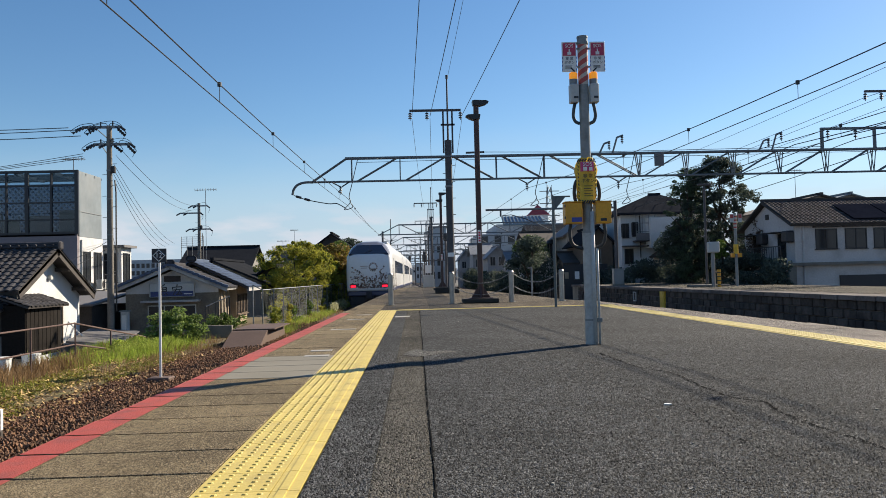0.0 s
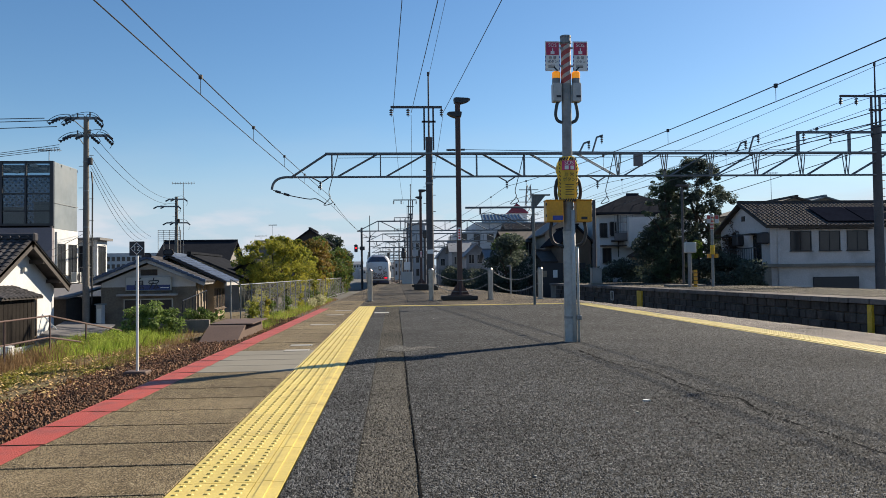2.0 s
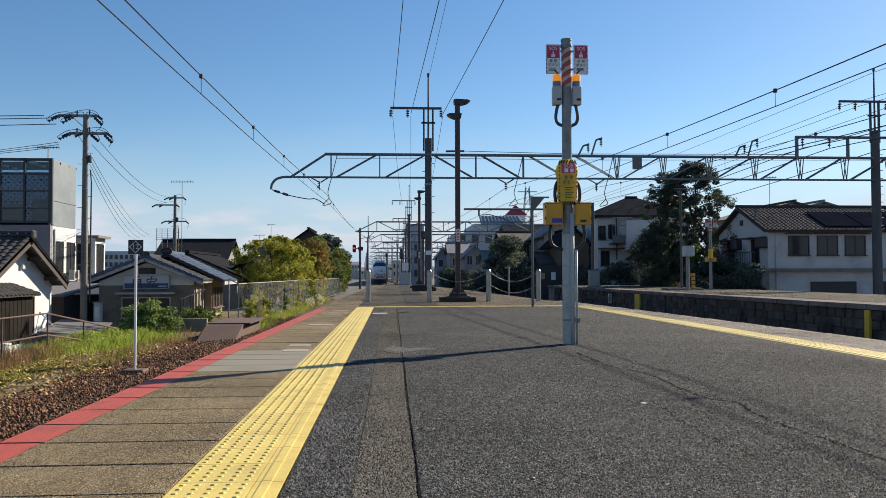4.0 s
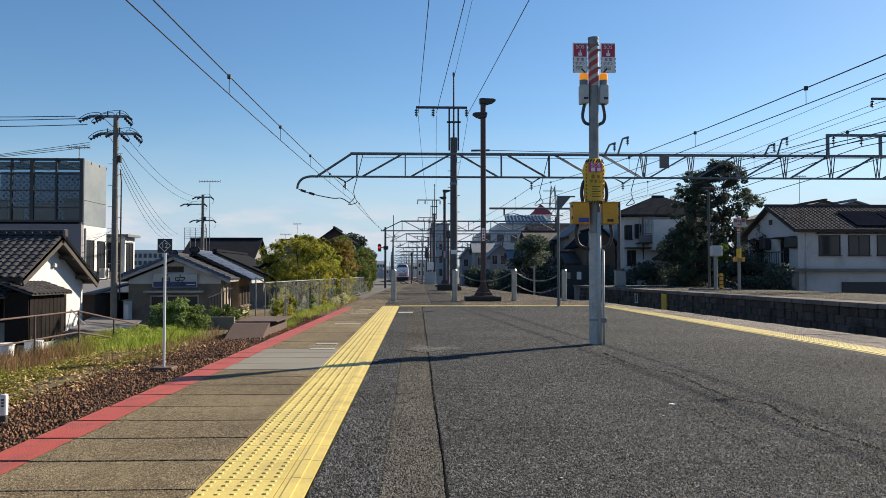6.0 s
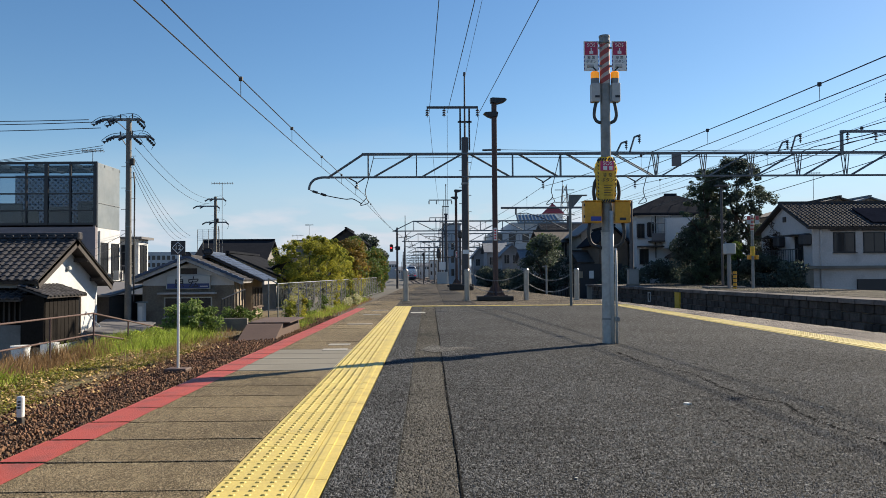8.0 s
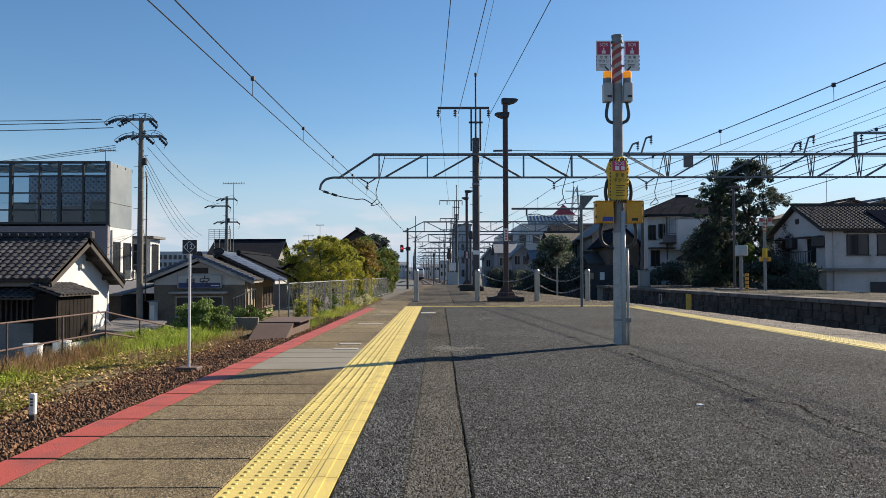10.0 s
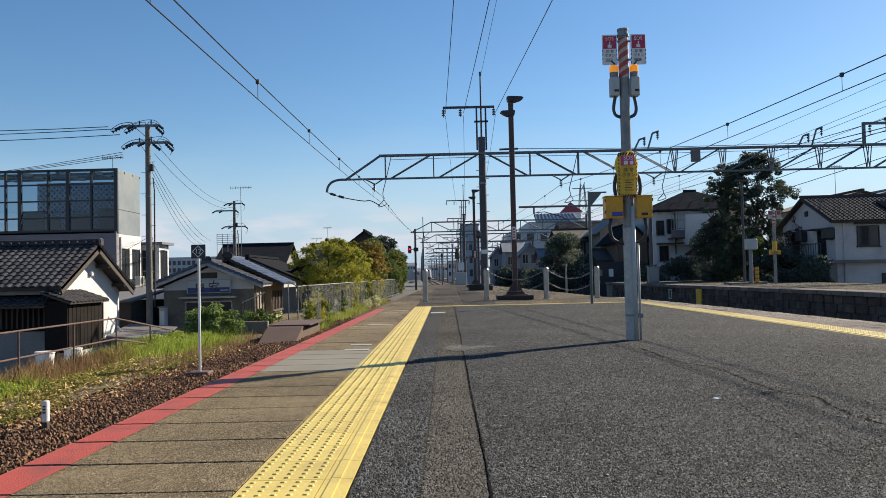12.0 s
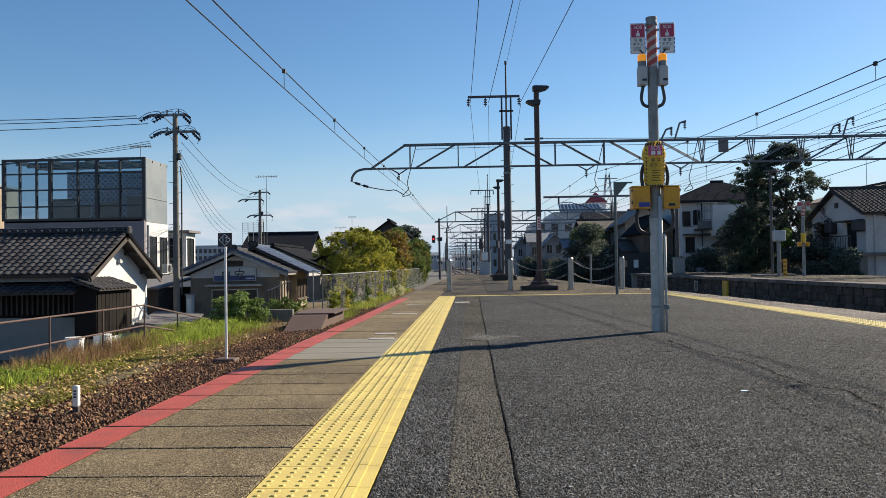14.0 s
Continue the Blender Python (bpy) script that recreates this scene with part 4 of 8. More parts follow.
def make_sos_pole():
    t = thing("emergency_button_pole", "grey steel pole with emergency stop signs and yellow button boxes", "pole", pose(2.04, 8.9, 0))
    part("pole", rods(((0, 0, 0), (0, 0, 3.5), 0.060, 0.055), seg=24), POLE_GREY, t, smooth=False)
    part("cap", rods(((0, 0, 3.455), (0, 0, 3.50), 0.060), ((0, 0, 3.50), (0, 0, 3.52), 0.064), seg=20), GALV, t)
    part("cap_band", rods(((0, 0, 3.43), (0, 0, 3.455), 0.068), ((-0.06, -0.02, 3.44), (-0.11, -0.03, 3.445), 0.008), seg=16), GALV, t)
    part("wrap", rods(((0, 0, 2.96), (0, 0, 3.42), 0.0585), seg=24), WRAP_WHITE, t, "white wrap with red diagonal stripes")
    # diagonal stripes that climb round the wrap
    for k in range(5):
        bm, last = bmesh.new(), None
        for i in range(13):
            a = math.pi + math.pi * i / 12
            z = 2.93 + 0.105 * k + 0.11 * i / 12
            lo, hi = max(z, 2.962), min(z + 0.060, 3.418)
            if hi <= lo:
                last = None
                continue
            now = [bm.verts.new((0.0597 * math.cos(a), 0.0597 * math.sin(a), q)) for q in (lo, hi)]
            if last:
                bm.faces.new((last[0], now[0], now[1], last[1]))
            last = now
        if bm.faces:
            part("red_stripe", bm, WRAP_RED, t)
        else:
            bm.free()
    for side, x0, x1 in ((-1, -0.250, -0.080), (1, 0.072, 0.245)):
        c = (x0 + x1) / 2
        s = part("sign_plate", boxes((x0, x1, -0.055, -0.043, 3.10, 3.445), bevel=0.004), SIGN_WHITE, t, "white and red emergency button sign")
        part("red_field", boxes((x0 + 0.012, x1 - 0.012, -0.058, -0.054, 3.285, 3.43)), SIGN_CRIMSON, s)
        writing("SOS", 0.055, SIGN_WHITE, s, pose(c, -0.0592, 3.395, 90))
        part("pointing_symbol", boxes((c - 0.022, c + 0.022, -0.0605, -0.057, 3.295, 3.33), (c - 0.006, c + 0.008, -0.0605, -0.057, 3.325, 3.362), bevel=0.0015), SIGN_WHITE, s)
        writing("非 常", 0.04, INK, s, pose(c, -0.0565, 3.250, 90))
        writing("ボタン", 0.04, INK, s, pose(c, -0.0565, 3.205, 90))
        part("small_print", boxes(*[(c - 0.05, c + 0.03, -0.057, -0.054, z, z + 0.006) for z in (3.165, 3.152, 3.139)]), INK, s)
        arrow = bmesh.new()
        box(arrow, -0.008, 0.008, -0.057, -0.054, -0.03, 0.03, m=pose(c - side * 0.035, 0, 3.125, 0, side * 45, 0))
        part("arrow", arrow, INK, s)
        edge = bmesh.new()
        for k in range(4):
            box(edge, x0 + 0.001, x0 + 0.009, -0.057, -0.054, 3.115 + 0.045 * k, 3.138 + 0.045 * k)
            box(edge, x1 - 0.009, x1 - 0.001, -0.057, -0.054, 3.115 + 0.045 * k, 3.138 + 0.045 * k)
        part("blue_edge_stripes", edge, BLUE_INK, s)
        for bz in (3.36, 3.15):
            part("sign_bracket", boxes((min(c, 0), max(c, 0), -0.042, -0.03, bz, bz + 0.02)), GALV, t)
        # warning lamp
        bx = side * 0.115
        b = part("lamp_box", boxes((bx - 0.050, bx + 0.050, -0.06, 0.05, 2.75, 2.965), bevel=0.008), BOX_GREY, t, "grey warning lamp box")
        part("box_label", boxes((bx - 0.012, bx + 0.04, -0.0635, -0.059, 2.795, 2.82)), INK, b)
        part("lamp_base", rods(((bx, 0, 2.965), (bx, 0, 3.025), 0.047), seg=20), GALV, b)
        part("amber_lens", rods(((bx, 0, 3.025), (bx, 0, 3.095), 0.048), ((bx, 0, 3.095), (bx, 0, 3.108), 0.046, 0.03), seg=20), AMBER, b, "amber lamp lens")
        loop = [(bx - side * 0.01, 0, 2.75), (bx + side * 0.005, 0, 2.68), (bx + side * 0.012, 0, 2.60), (bx - side * 0.01, 0, 2.54), (bx - side * 0.06, 0, 2.515)]
        part("cable_loop", made(tube, curved(loop), 0.019, 8), CONDUIT, t, smooth=True)
        # button boxes
        y0, y1 = (-0.272, -0.078) if side < 0 else (0.076, 0.252)
        bb = part("button_box", boxes((y0, y1, -0.10, 0.06, 1.365, 1.605), bevel=0.006), YELLOW_BOX, t, "yellow emergency button box")
        part("box_lid", boxes((y0 - 0.006, y1 + 0.006, -0.11, 0.065, 1.605, 1.617), bevel=0.003), YELLOW_BOX, bb)
        if side < 0:
            part("blue_label", boxes((y0 + 0.07, y1 - 0.005, -0.104, -0.099, 1.385, 1.435)), BLUE_INK, bb)
        else:
            part("box_plate", boxes((y0 + 0.05, y0 + 0.12, -0.104, -0.099, 1.39, 1.42)), INK, bb)
        for hz in (1.42, 1.55):
            part("hinge", boxes((y1 - 0.004 if side > 0 else y0 - 0.008, y1 + 0.008 if side > 0 else y0 + 0.004, -0.1, -0.085, hz, hz + 0.03)), INK, bb)
        mid = (y0 + y1) / 2
        part("cable_loop", made(tube, curved([(mid + side * 0.02, 0, 1.37), (mid + side * 0.035, 0, 1.25), (mid, 0, 1.13), (side * 0.06, 0, 1.08)]), 0.02, 8), RUBBER, t, smooth=True)
        part("cable_arch", made(tube, curved([(side * 0.07, 0.0, 1.9), (side * 0.125, 0.0, 1.84), (side * 0.145, 0.0, 1.72), (side * 0.13, 0.0, 1.61)]), 0.02, 8), RUBBER, t, smooth=True)
    # vinyl cover, creased and tied
    bm = bmesh.new()
    rng = random.Random(2)
    rows = ((2.115, 0.078), (2.09, 0.09), (2.04, 0.122), (1.97, 0.132), (1.90, 0.118), (1.82, 0.124), (1.74, 0.108), (1.68, 0.116), (1.63, 0.098), (1.60, 0.110))
    last = None
    for z, w in rows:
        ring = []
        for i in range(20):
            a = 2 * math.pi * i / 20
            k = 1 + rng.uniform(-0.05, 0.05)
            ring.append(bm.verts.new((-0.005 + w * k * math.cos(a), 0.085 * k * math.sin(a), z + rng.uniform(-0.006, 0.006))))
        if last:
            for i in range(20):
                bm.faces.new((last[i], last[(i + 1) % 20], ring[(i + 1) % 20], ring[i]))
        last = ring
    cover = part("vinyl_cover", bm, YELLOW_CLOTH, t, "yellow vinyl cover with a magenta panel", smooth=True)
    panel = bmesh.new()
    for i in range(6):
        a0, a1 = [math.radians(-90 + d) for d in (-36 + 12 * i, -24 + 12 * i)]
        vs = [panel.verts.new((-0.005 + 0.131 * math.cos(a), 0.094 * math.sin(a), z)) for a, z in ((a0, 1.955), (a1, 1.955), (a1, 2.065), (a0, 2.065))]
        panel.faces.new(vs)
    part("magenta_panel", panel, SIGN_PINK, cover)
    writing("SOS", 0.062, SIGN_WHITE, cover, pose(-0.005, -0.0985, 2.035, 90))
    part("symbol", boxes((-0.055, -0.01, -0.101, -0.096, 1.962, 2.005), (0.012, 0.05, -0.101, -0.096, 1.962, 2.003), bevel=0.001), SIGN_WHITE, cover)
    writing("非 常", 0.05, INK, cover, pose(-0.005, -0.099, 1.90, 90))
    writing("ボタン", 0.05, INK, cover, pose(-0.005, -0.099, 1.845, 90))
    part("small_print", boxes(*[(-0.05, 0.05 - 0.022 * (k % 2), -0.0985, -0.095, 1.785 - 0.028 * k, 1.792 - 0.028 * k) for k in range(5)]), INK, cover)
    for z0, n in ((2.085, 8), (1.612, 10)):
        edge = bmesh.new()
        for k in range(n):
            a = math.radians(-155 + 130 * k / (n - 1))
            r = 0.098 if z0 > 2 else 0.107
            box(edge, -0.008, 0.008, -0.004, 0.004, -0.018, 0.018, m=pose(-0.005 + r * 1.06 * math.cos(a), r * 0.92 * math.sin(a), z0, 0, 35, math.degrees(a) + 90))
        tagged(part("black_hem_stripes", edge, INK, cover), kind="stuff")
    edge = bmesh.new()
    for k in range(11):
        for s in (-1, 1):
            box(edge, -0.004, 0.004, -0.003, 0.003, -0.014, 0.014, m=pose(-0.005 + s * 0.098, -0.058, 1.64 + 0.042 * k, 0, s * 25, 0))
    part("black_edge_stripes", edge, INK, cover)
    # conduits and bands
    for x, r, top in ((0.038, 0.024, 1.50), (0.085, 0.014, 1.08)):
        part("conduit", rods(((x, -0.06, 0.0), (x, -0.06, top), r), seg=10), BOX_GREY, t, smooth=True)
    part("lower_sleeve", rods(((0, 0, 0.0), (0, 0, 1.26), 0.065), seg=24), SLEEVE_GREY, t)
    for z in (0.265, 1.26):
        part("band", rods(((0, 0, z), (0, 0, z + 0.025), 0.069), seg=20), GALV, t)
    part("clamp", boxes((0.06, 0.115, -0.09, -0.03, 0.25, 0.30), bevel=0.004), GALV, t)


def make_post_with_triangle():
    t = thing("marker_post", "slim dark grey post with a triangular plate", "post", pose(3.50, 19.15, 0))
    part("post", rods(((0, 0, 0), (0, 0, 2.72), 0.034), seg=14), DARK_POLE, t)
    part("arm", rods(((0, 0, 2.7), (0.42, 0, 2.7), 0.02), seg=10), DARK_POLE, t)
    bm = bmesh.new()
    profile(bm, [(0.03, 2.70), (0.32, 2.70), (0.03, 2.36)], -0.012, 0.012)
    part("triangular_plate", bm, DARK_POLE, t)


def make_bollards():
    t = thing("bollard", "stainless steel bollard with a domed top", "bollard", pose(-0.65, 23.3, 0), "bollards at the platform end")
    part("post", rods(((0, 0, 0), (0, 0, 0.9), 0.077), seg=20), STAINLESS, t, smooth=False)
    part("cap", rods(((0, 0, 0.9), (0, 0, 0.94), 0.077, 0.05), seg=20), STAINLESS, t)
    part("base_plate", rods(((0, 0, 0), (0, 0, 0.012), 0.12), seg=20), GALV, t)
    for z in (0.46, 0.82):
        part("chain_ring", rods(((-0.1, 0, z), (0.1, 0, z), 0.012), seg=8), GALV, t)
    for x in (1.16, 2.93, 4.43):
        copy_thing(t, pose(x, 23.3, 0))
    link = bmesh.new()
    tube(link, [(0.028 * math.cos(a), 0, 0.013 * math.sin(a)) for a in np.linspace(0, 2 * math.pi, 9)], 0.006, 5)
    me = finish(link, "link", GALV)
    for x0, x1 in ((1.26, 2.83), (3.03, 4.33)):
        for z, drop in ((0.82, 0.24), (0.46, 0.22)):
            c = thing("chain", "sagging grey steel chain between two bollards", "chain", pose(x0, 23.3, z), "chains at the platform end")
            pts = sag((0, 0, 0), (x1 - x0, 0, 0), drop, 40)
            for k, (a, b) in enumerate(zip(pts, pts[1:])):
                m = (a + b) / 2
                piece("link", me, c, pose(m.x, m.y, m.z, 90 * (k % 2), -math.degrees(math.atan2(b.z - a.z, b.x - a.x)), 0))


DARK_FOOT = mk("dark_stained_footing", (0.05, 0.04, 0.033), (0.03, 0.026, 0.022), 0.9, fine=30, bump=0.2)


def lamp_post(x, y, top, name="lamp_post", double=True):
    t = thing("lamp_post", "dark brown steel lamp post with two lamp heads", "lamp post", pose(x, y, 0), "platform lamps")
    part("footing", boxes((-0.55, 0.5, -0.4, 0.4, 0, 0.13), bevel=0.02), DARK_FOOT, t)
    part("column", boxes((-0.075, 0.075, -0.075, 0.075, 0.13, top - 0.1), bevel=0.012), BROWN, t)
    bm = bmesh.new()
    for s in (-1, 1):
        profile(bm, [(s * 0.07, 0.13), (s * 0.30, 0.13), (s * 0.07, 0.50)], -0.02, 0.02)
    profile(bm, [(-0.30, 0.13), (-0.07, 0.13), (-0.07, 0.5)], -0.02, 0.02, "x")
    part("gusset", bm, BROWN, t)
    part("base_plate", boxes((-0.33, 0.33, -0.3, 0.3, 0.13, 0.155)), BROWN, t)
    for s, z, w in ((1, top, 0.38), (-1, top - 0.42, 0.32)):
        if not double and s < 0:
            continue
        head = bmesh.new()
        profile(head, [(s * -0.12, z - 0.02), (s * -0.05, z), (s * w * 0.8, z - 0.015), (s * w, z - 0.05), (s * (w - 0.1), z - 0.12), (s * 0.1, z - 0.17), (s * -0.1, z - 0.14)], -0.14, 0.14)
        part("lamp_head", head, BLACK_FRAME, t, "dark angled lamp head")
    if double:
        n = part("number_plate", boxes((-0.05, 0.05, -0.083, -0.077, 1.78, 2.16)), SIGN_WHITE, t, "white plate with red characters")
        for k in range(4):
            part("plate_bar", boxes((-0.03, 0.03, -0.0865, -0.0825, 1.82 + 0.08 * k, 1.87 + 0.08 * k)), SIGN_RED, n)
    return t


def make_cabinet(x, y, z, w, d, h, label, material):
    t = thing("equipment_cabinet", label, "cabinet", pose(x, y, z))
    part("body", boxes((-w / 2, w / 2, -d / 2, d / 2, 0.08, h), bevel=0.02), material, t)
    part("plinth", boxes((-w / 2 - 0.04, w / 2 + 0.04, -d / 2 - 0.04, d / 2 + 0.04, 0, 0.08)), CONCRETE, t)
    part("door", boxes((-w / 2 + 0.04, w / 2 - 0.04, -d / 2 - 0.015, -d / 2 + 0.004, 0.14, h - 0.06), bevel=0.004), material, t)
    part("roof", boxes((-w / 2 - 0.03, w / 2 + 0.03, -d / 2 - 0.03, d / 2 + 0.03, h, h + 0.03), bevel=0.008), material, t)
    return t


# ---- overhead line ----
def insulator(bm, p, n=3, r=0.10, step=0.11):
    x, y, z = p
    rod(bm, (x, y, z), (x, y, z - step * n - 0.1), 0.02, seg=6)
    for k in range(n):
        rod(bm, (x, y, z - 0.06 - step * k), (x, y, z - 0.12 - step * k), r * 0.6, r, seg=8)


def feeder_head(t, x, z, half=1.25, rise=1.6):
    """The cross arm and rod that carry the feeder wires above a mast."""
    part("mast_cap", rods(((x, 0, z - 0.02), (x, 0, z + 0.12), 0.17), seg=12), MAST, t)
    for s in (-0.22, 0.22):
        part("upright", boxes((x + s - 0.04, x + s + 0.04, -0.05, 0.05, z - 0.5, z + 1.6)), MAST, t)
    part("tie", boxes((x - 0.34, x + 0.34, -0.05, 0.05, z + 0.85, z + 0.93)), MAST, t)
    arm = part("cross_arm", boxes((x - 1.85, x + 0.65, -0.06, 0.06, z + 1.55, z + 1.65)), MAST, t)
    for dx in (-1.82, -1.0, 0.63):
        bm = bmesh.new()
        insulator(bm, (x + dx, 0, z + 1.55))
        part("insulator", bm, PORCELAIN, arm)
    part("rod", rods(((x, 0, z + 0.1), (x, 0, z + 1.65 + rise), 0.05, 0.035), seg=8), MAST, t)
    part("rod_tip", rods(((x, 0, z + 1.55 + rise), (x, 0, z + 1.72 + rise), 0.06), seg=8), MAST, t)


def make_gantry():
    """The near portal that spans all tracks."""
    t = thing("catenary_gantry", "blue-grey steel lattice gantry over the tracks on dark masts", "gantry", pose(0, 38, 0))
    zt, zb, y = 6.62, 5.50, 0.13
    part("mast", rods(((1.85, 0, 0), (1.85, 0, 7.3), 0.185, 0.165), seg=16), MAST, t)
    part("mast_footing", boxes((1.05, 2.2, -0.5, 0.5, 0, 0.30), bevel=0.03), DARK_FOOT, t)
    for k in range(11):
        part("climbing_step", rods(((1.85 + (0.17 if k % 2 else -0.17), 0, 2.6 + 0.4 * k), (1.85 + (0.30 if k % 2 else -0.30), 0, 2.6 + 0.4 * k), 0.015), seg=6), MAST, t)
    p = part("mast_plate", boxes((1.70, 2.0, -0.20, -0.185, 1.75, 1.95)), SIGN_WHITE, t, "white plate on the mast")
    part("mast_band", rods(((1.85, 0, 5.12), (1.85, 0, 5.22), 0.19), seg=16), GALV, t)
    part("mast", rods(((24.5, 0, -1.2), (24.5, 0, 7.9), 0.24, 0.21), seg=16), MAST, t)
    for k in range(10):
        part("climbing_step", rods(((24.5 + 0.2, 0, 3.2 + 0.4 * k), (24.5 + 0.38, 0, 3.2 + 0.4 * k), 0.02), seg=6), MAST, t)
    feeder_head(t, 1.85, 7.30)
    feeder_head(t, 24.5, 7.9)
    xs = [-2.85 + 2.34 * k for k in range(13)]
    for s in (-y, y):
        part("top_chord", boxes((-3.15, 26, s - 0.04, s + 0.04, zt - 0.045, zt + 0.045)), GANTRY, t)
        part("bottom_chord", boxes((-4.7, 26, s - 0.035, s + 0.035, zb - 0.03, zb + 0.03)), GANTRY, t)
        part("end_brace", rods(((-3.1, s, zt), (-4.75, s, zb + 0.02), 0.034), seg=6), GANTRY, t)
        for x in xs:
            if x < 10:
                part("vertical", boxes((x - 0.026, x + 0.026, s - 0.026, s + 0.026, zb, zt)), GANTRY, t)
            else:
                for dx in (-0.15, 0.13):
                    part("vertical", rods(((x + dx, s, zt), (x, s, zb), 0.027), seg=6), GANTRY, t)
        for a, b in zip(xs, xs[1:]):
            up = a < 1.5 or a > 11.0
            part("diagonal", rods(((a + 0.25, s, zb if up else zt), (b - 0.12, s, zt if up else zb), 0.030), seg=6), GANTRY, t)
    for x in xs:
        part("cross_tie", boxes((x - 0.03, x + 0.03, -y, y, zt - 0.03, zt + 0.03)), GANTRY, t)
    curl = [(-4.7, 0, zb), (-5.1, 0, zb), (-5.45, 0, zb - 0.1), (-5.65, 0, zb - 0.32), (-5.72, 0, zb - 0.6)]
    part("end_curl", made(tube, curved(curl), 0.06, 8), GANTRY, t)
    # pull-off of the left track
    part("pull_off", made(tube, curved([(-5.65, 0, zb - 0.62), (-5.0, 0, zb - 0.85), (-4.0, 0, zb - 1.05), (-3.6, 0, zb - 1.05), (-3.15, 0, zb - 1.3)]), 0.025, 6), PORCELAIN, t)
    bm = bmesh.new()
    for q in ((-5.55, -0.66), (-5.15, -0.79)):
        rod(bm, (q[0], 0, zb + q[1]), (q[0] + 0.25, 0, zb + q[1] - 0.08), 0.06, seg=8)
    part("pull_off_insulator", bm, PORCELAIN, t)
    for c in (-3.3, 5.75, 10.25):
        h = part("hanger", rods(((c - 0.55, 0, zb), (c - 0.1, 0, zb - 0.25), 0.03), ((c + 0.35, 0, zb), (c - 0.05, 0, zb - 0.25), 0.03), seg=6), MAST, t)
        bm = bmesh.new()
        insulator(bm, (c - 0.1, 0, zb - 0.2), 3, 0.08)
        part("insulator", bm, PORCELAIN, h)
        part("jumper", made(tube, curved([(c + 0.75, 0, zt), (c + 0.45, 0, zb - 0.1), (c + 0.3, 0, zb - 0.7), (c + 0.35, 0, zb - 1.0), (c + 0.05, 0, zb - 1.35), (c + 0.45, 0, zb - 1.25), (c + 0.35, 0, zb - 1.0)]), 0.02, 5), WIRE, t)
    for c in (9.5, 17.45):
        for d, up in ((0, 0.5), (0.65, 0.8)):
            h = part("top_bracket", rods(((c + d - 0.25, 0, zt), (c + d, 0, zt + up), 0.045), ((c + d, 0, zt + up), (c + d + 0.3, 0, zt + up + 0.1), 0.045), seg=6), GANTRY, t)
            bm = bmesh.new()
            insulator(bm, (c + d + 0.25, 0, zt + up + 0.1), 3, 0.08)
            part("insulator", bm, PORCELAIN, h)
    part("switch_box", boxes((11.88, 12.34, -0.35, -0.25, zt - 0.68, zt - 0.05), bevel=0.02), SLATE_WALL, t)
    # raised portal for the feeders
    part("raised_frame", boxes((20.33, 26, -0.06, 0.06, zt + 0.98, zt + 1.10), (20.33, 20.46, -0.06, 0.06, zt, zt + 1.0), (23.0, 23.12, -0.06, 0.06, zt, zt + 1.0)), GANTRY, t)
    for x in (20.7, 22.1, 24.6):
        bm = bmesh.new()
        insulator(bm, (x, 0, zt + 1.0), 3, 0.1, 0.13)
        part("insulator", bm, PORCELAIN, t)
    part("strain_insulator", rods(((2.7, 0, zt + 0.18), (3.6, 0, zt + 0.2), 0.05), seg=6), PORCELAIN, t)
    part("stay_wire", made(tube, [(3.5, 0, zt + 0.2), (9, 0, zt + 0.1), (20.33, 0, zt + 0.16)], 0.015, 5), WIRE, t)
    part("under_wire", made(tube, [(-2.6, 0, zt - 0.2), (2, 0, zt - 0.16), (9, 0, zt - 0.2), (25, 0, zt - 0.1)], 0.012, 5), WIRE, t)


def far_gantry(rows, left_mast):
    t = thing("catenary_gantry", "distant grey steel gantry over the tracks", "gantry", pose(left_track(rows[0]) + 1.9, rows[0], 0), "distant gantries")
    zt, zb = 6.5, 5.45
    for x in (2.2,):
        part("mast", rods(((x, 0, -1.2), (x, 0, 7.2), 0.16, 0.13), seg=10), MAST, t)
    part("mast", rods(((15.5, 0, -1.2), (15.5, 0, 7.0), 0.16, 0.13), seg=10), MAST, t)
    feeder_head(t, 2.2, 7.2)
    part("top_chord", boxes((-1.4, 15.5, -0.06, 0.06, zt - 0.07, zt + 0.07)), GANTRY, t)
    part("bottom_chord", boxes((-3.6, 15.5, -0.05, 0.05, zb - 0.06, zb + 0.06)), GANTRY, t)
    part("end_brace", rods(((-1.4, 0, zt), (-3.5, 0, zb), 0.05), seg=6), GANTRY, t)
    for k in range(7):
        a = -1.3 + 2.41 * k
        part("vertical", boxes((a - 0.04, a + 0.04, -0.04, 0.04, zb, zt)), GANTRY, t)
        part("diagonal", rods(((a + 0.2, 0, zb if k % 2 else zt), (a + 2.3, 0, zt if k % 2 else zb), 0.045), seg=6), GANTRY, t)
    for c in (-2.2, 2.0, 7.4):
        bm = bmesh.new()
        rod(bm, (c, 0, zb), (c, 0, zb - 0.5), 0.05, seg=6)
        rod(bm, (c - 0.9, 0, zb - 0.75), (c + 0.6, 0, zb - 0.55), 0.035, seg=6)
        insulator(bm, (c + 0.1, 0, zb - 0.4), 3, 0.09)
        part("hanger", bm, PORCELAIN, t)
    if left_mast:
        part("mast", rods(((-4.1, 0, -1.2), (-4.1, 0, 7.4), 0.13, 0.10), seg=10), MAST, t)
    for y in rows[1:]:
        copy_thing(t, pose(left_track(y) + 1.7, y, 0, 0, 0, 0 if y < 180 else 3))


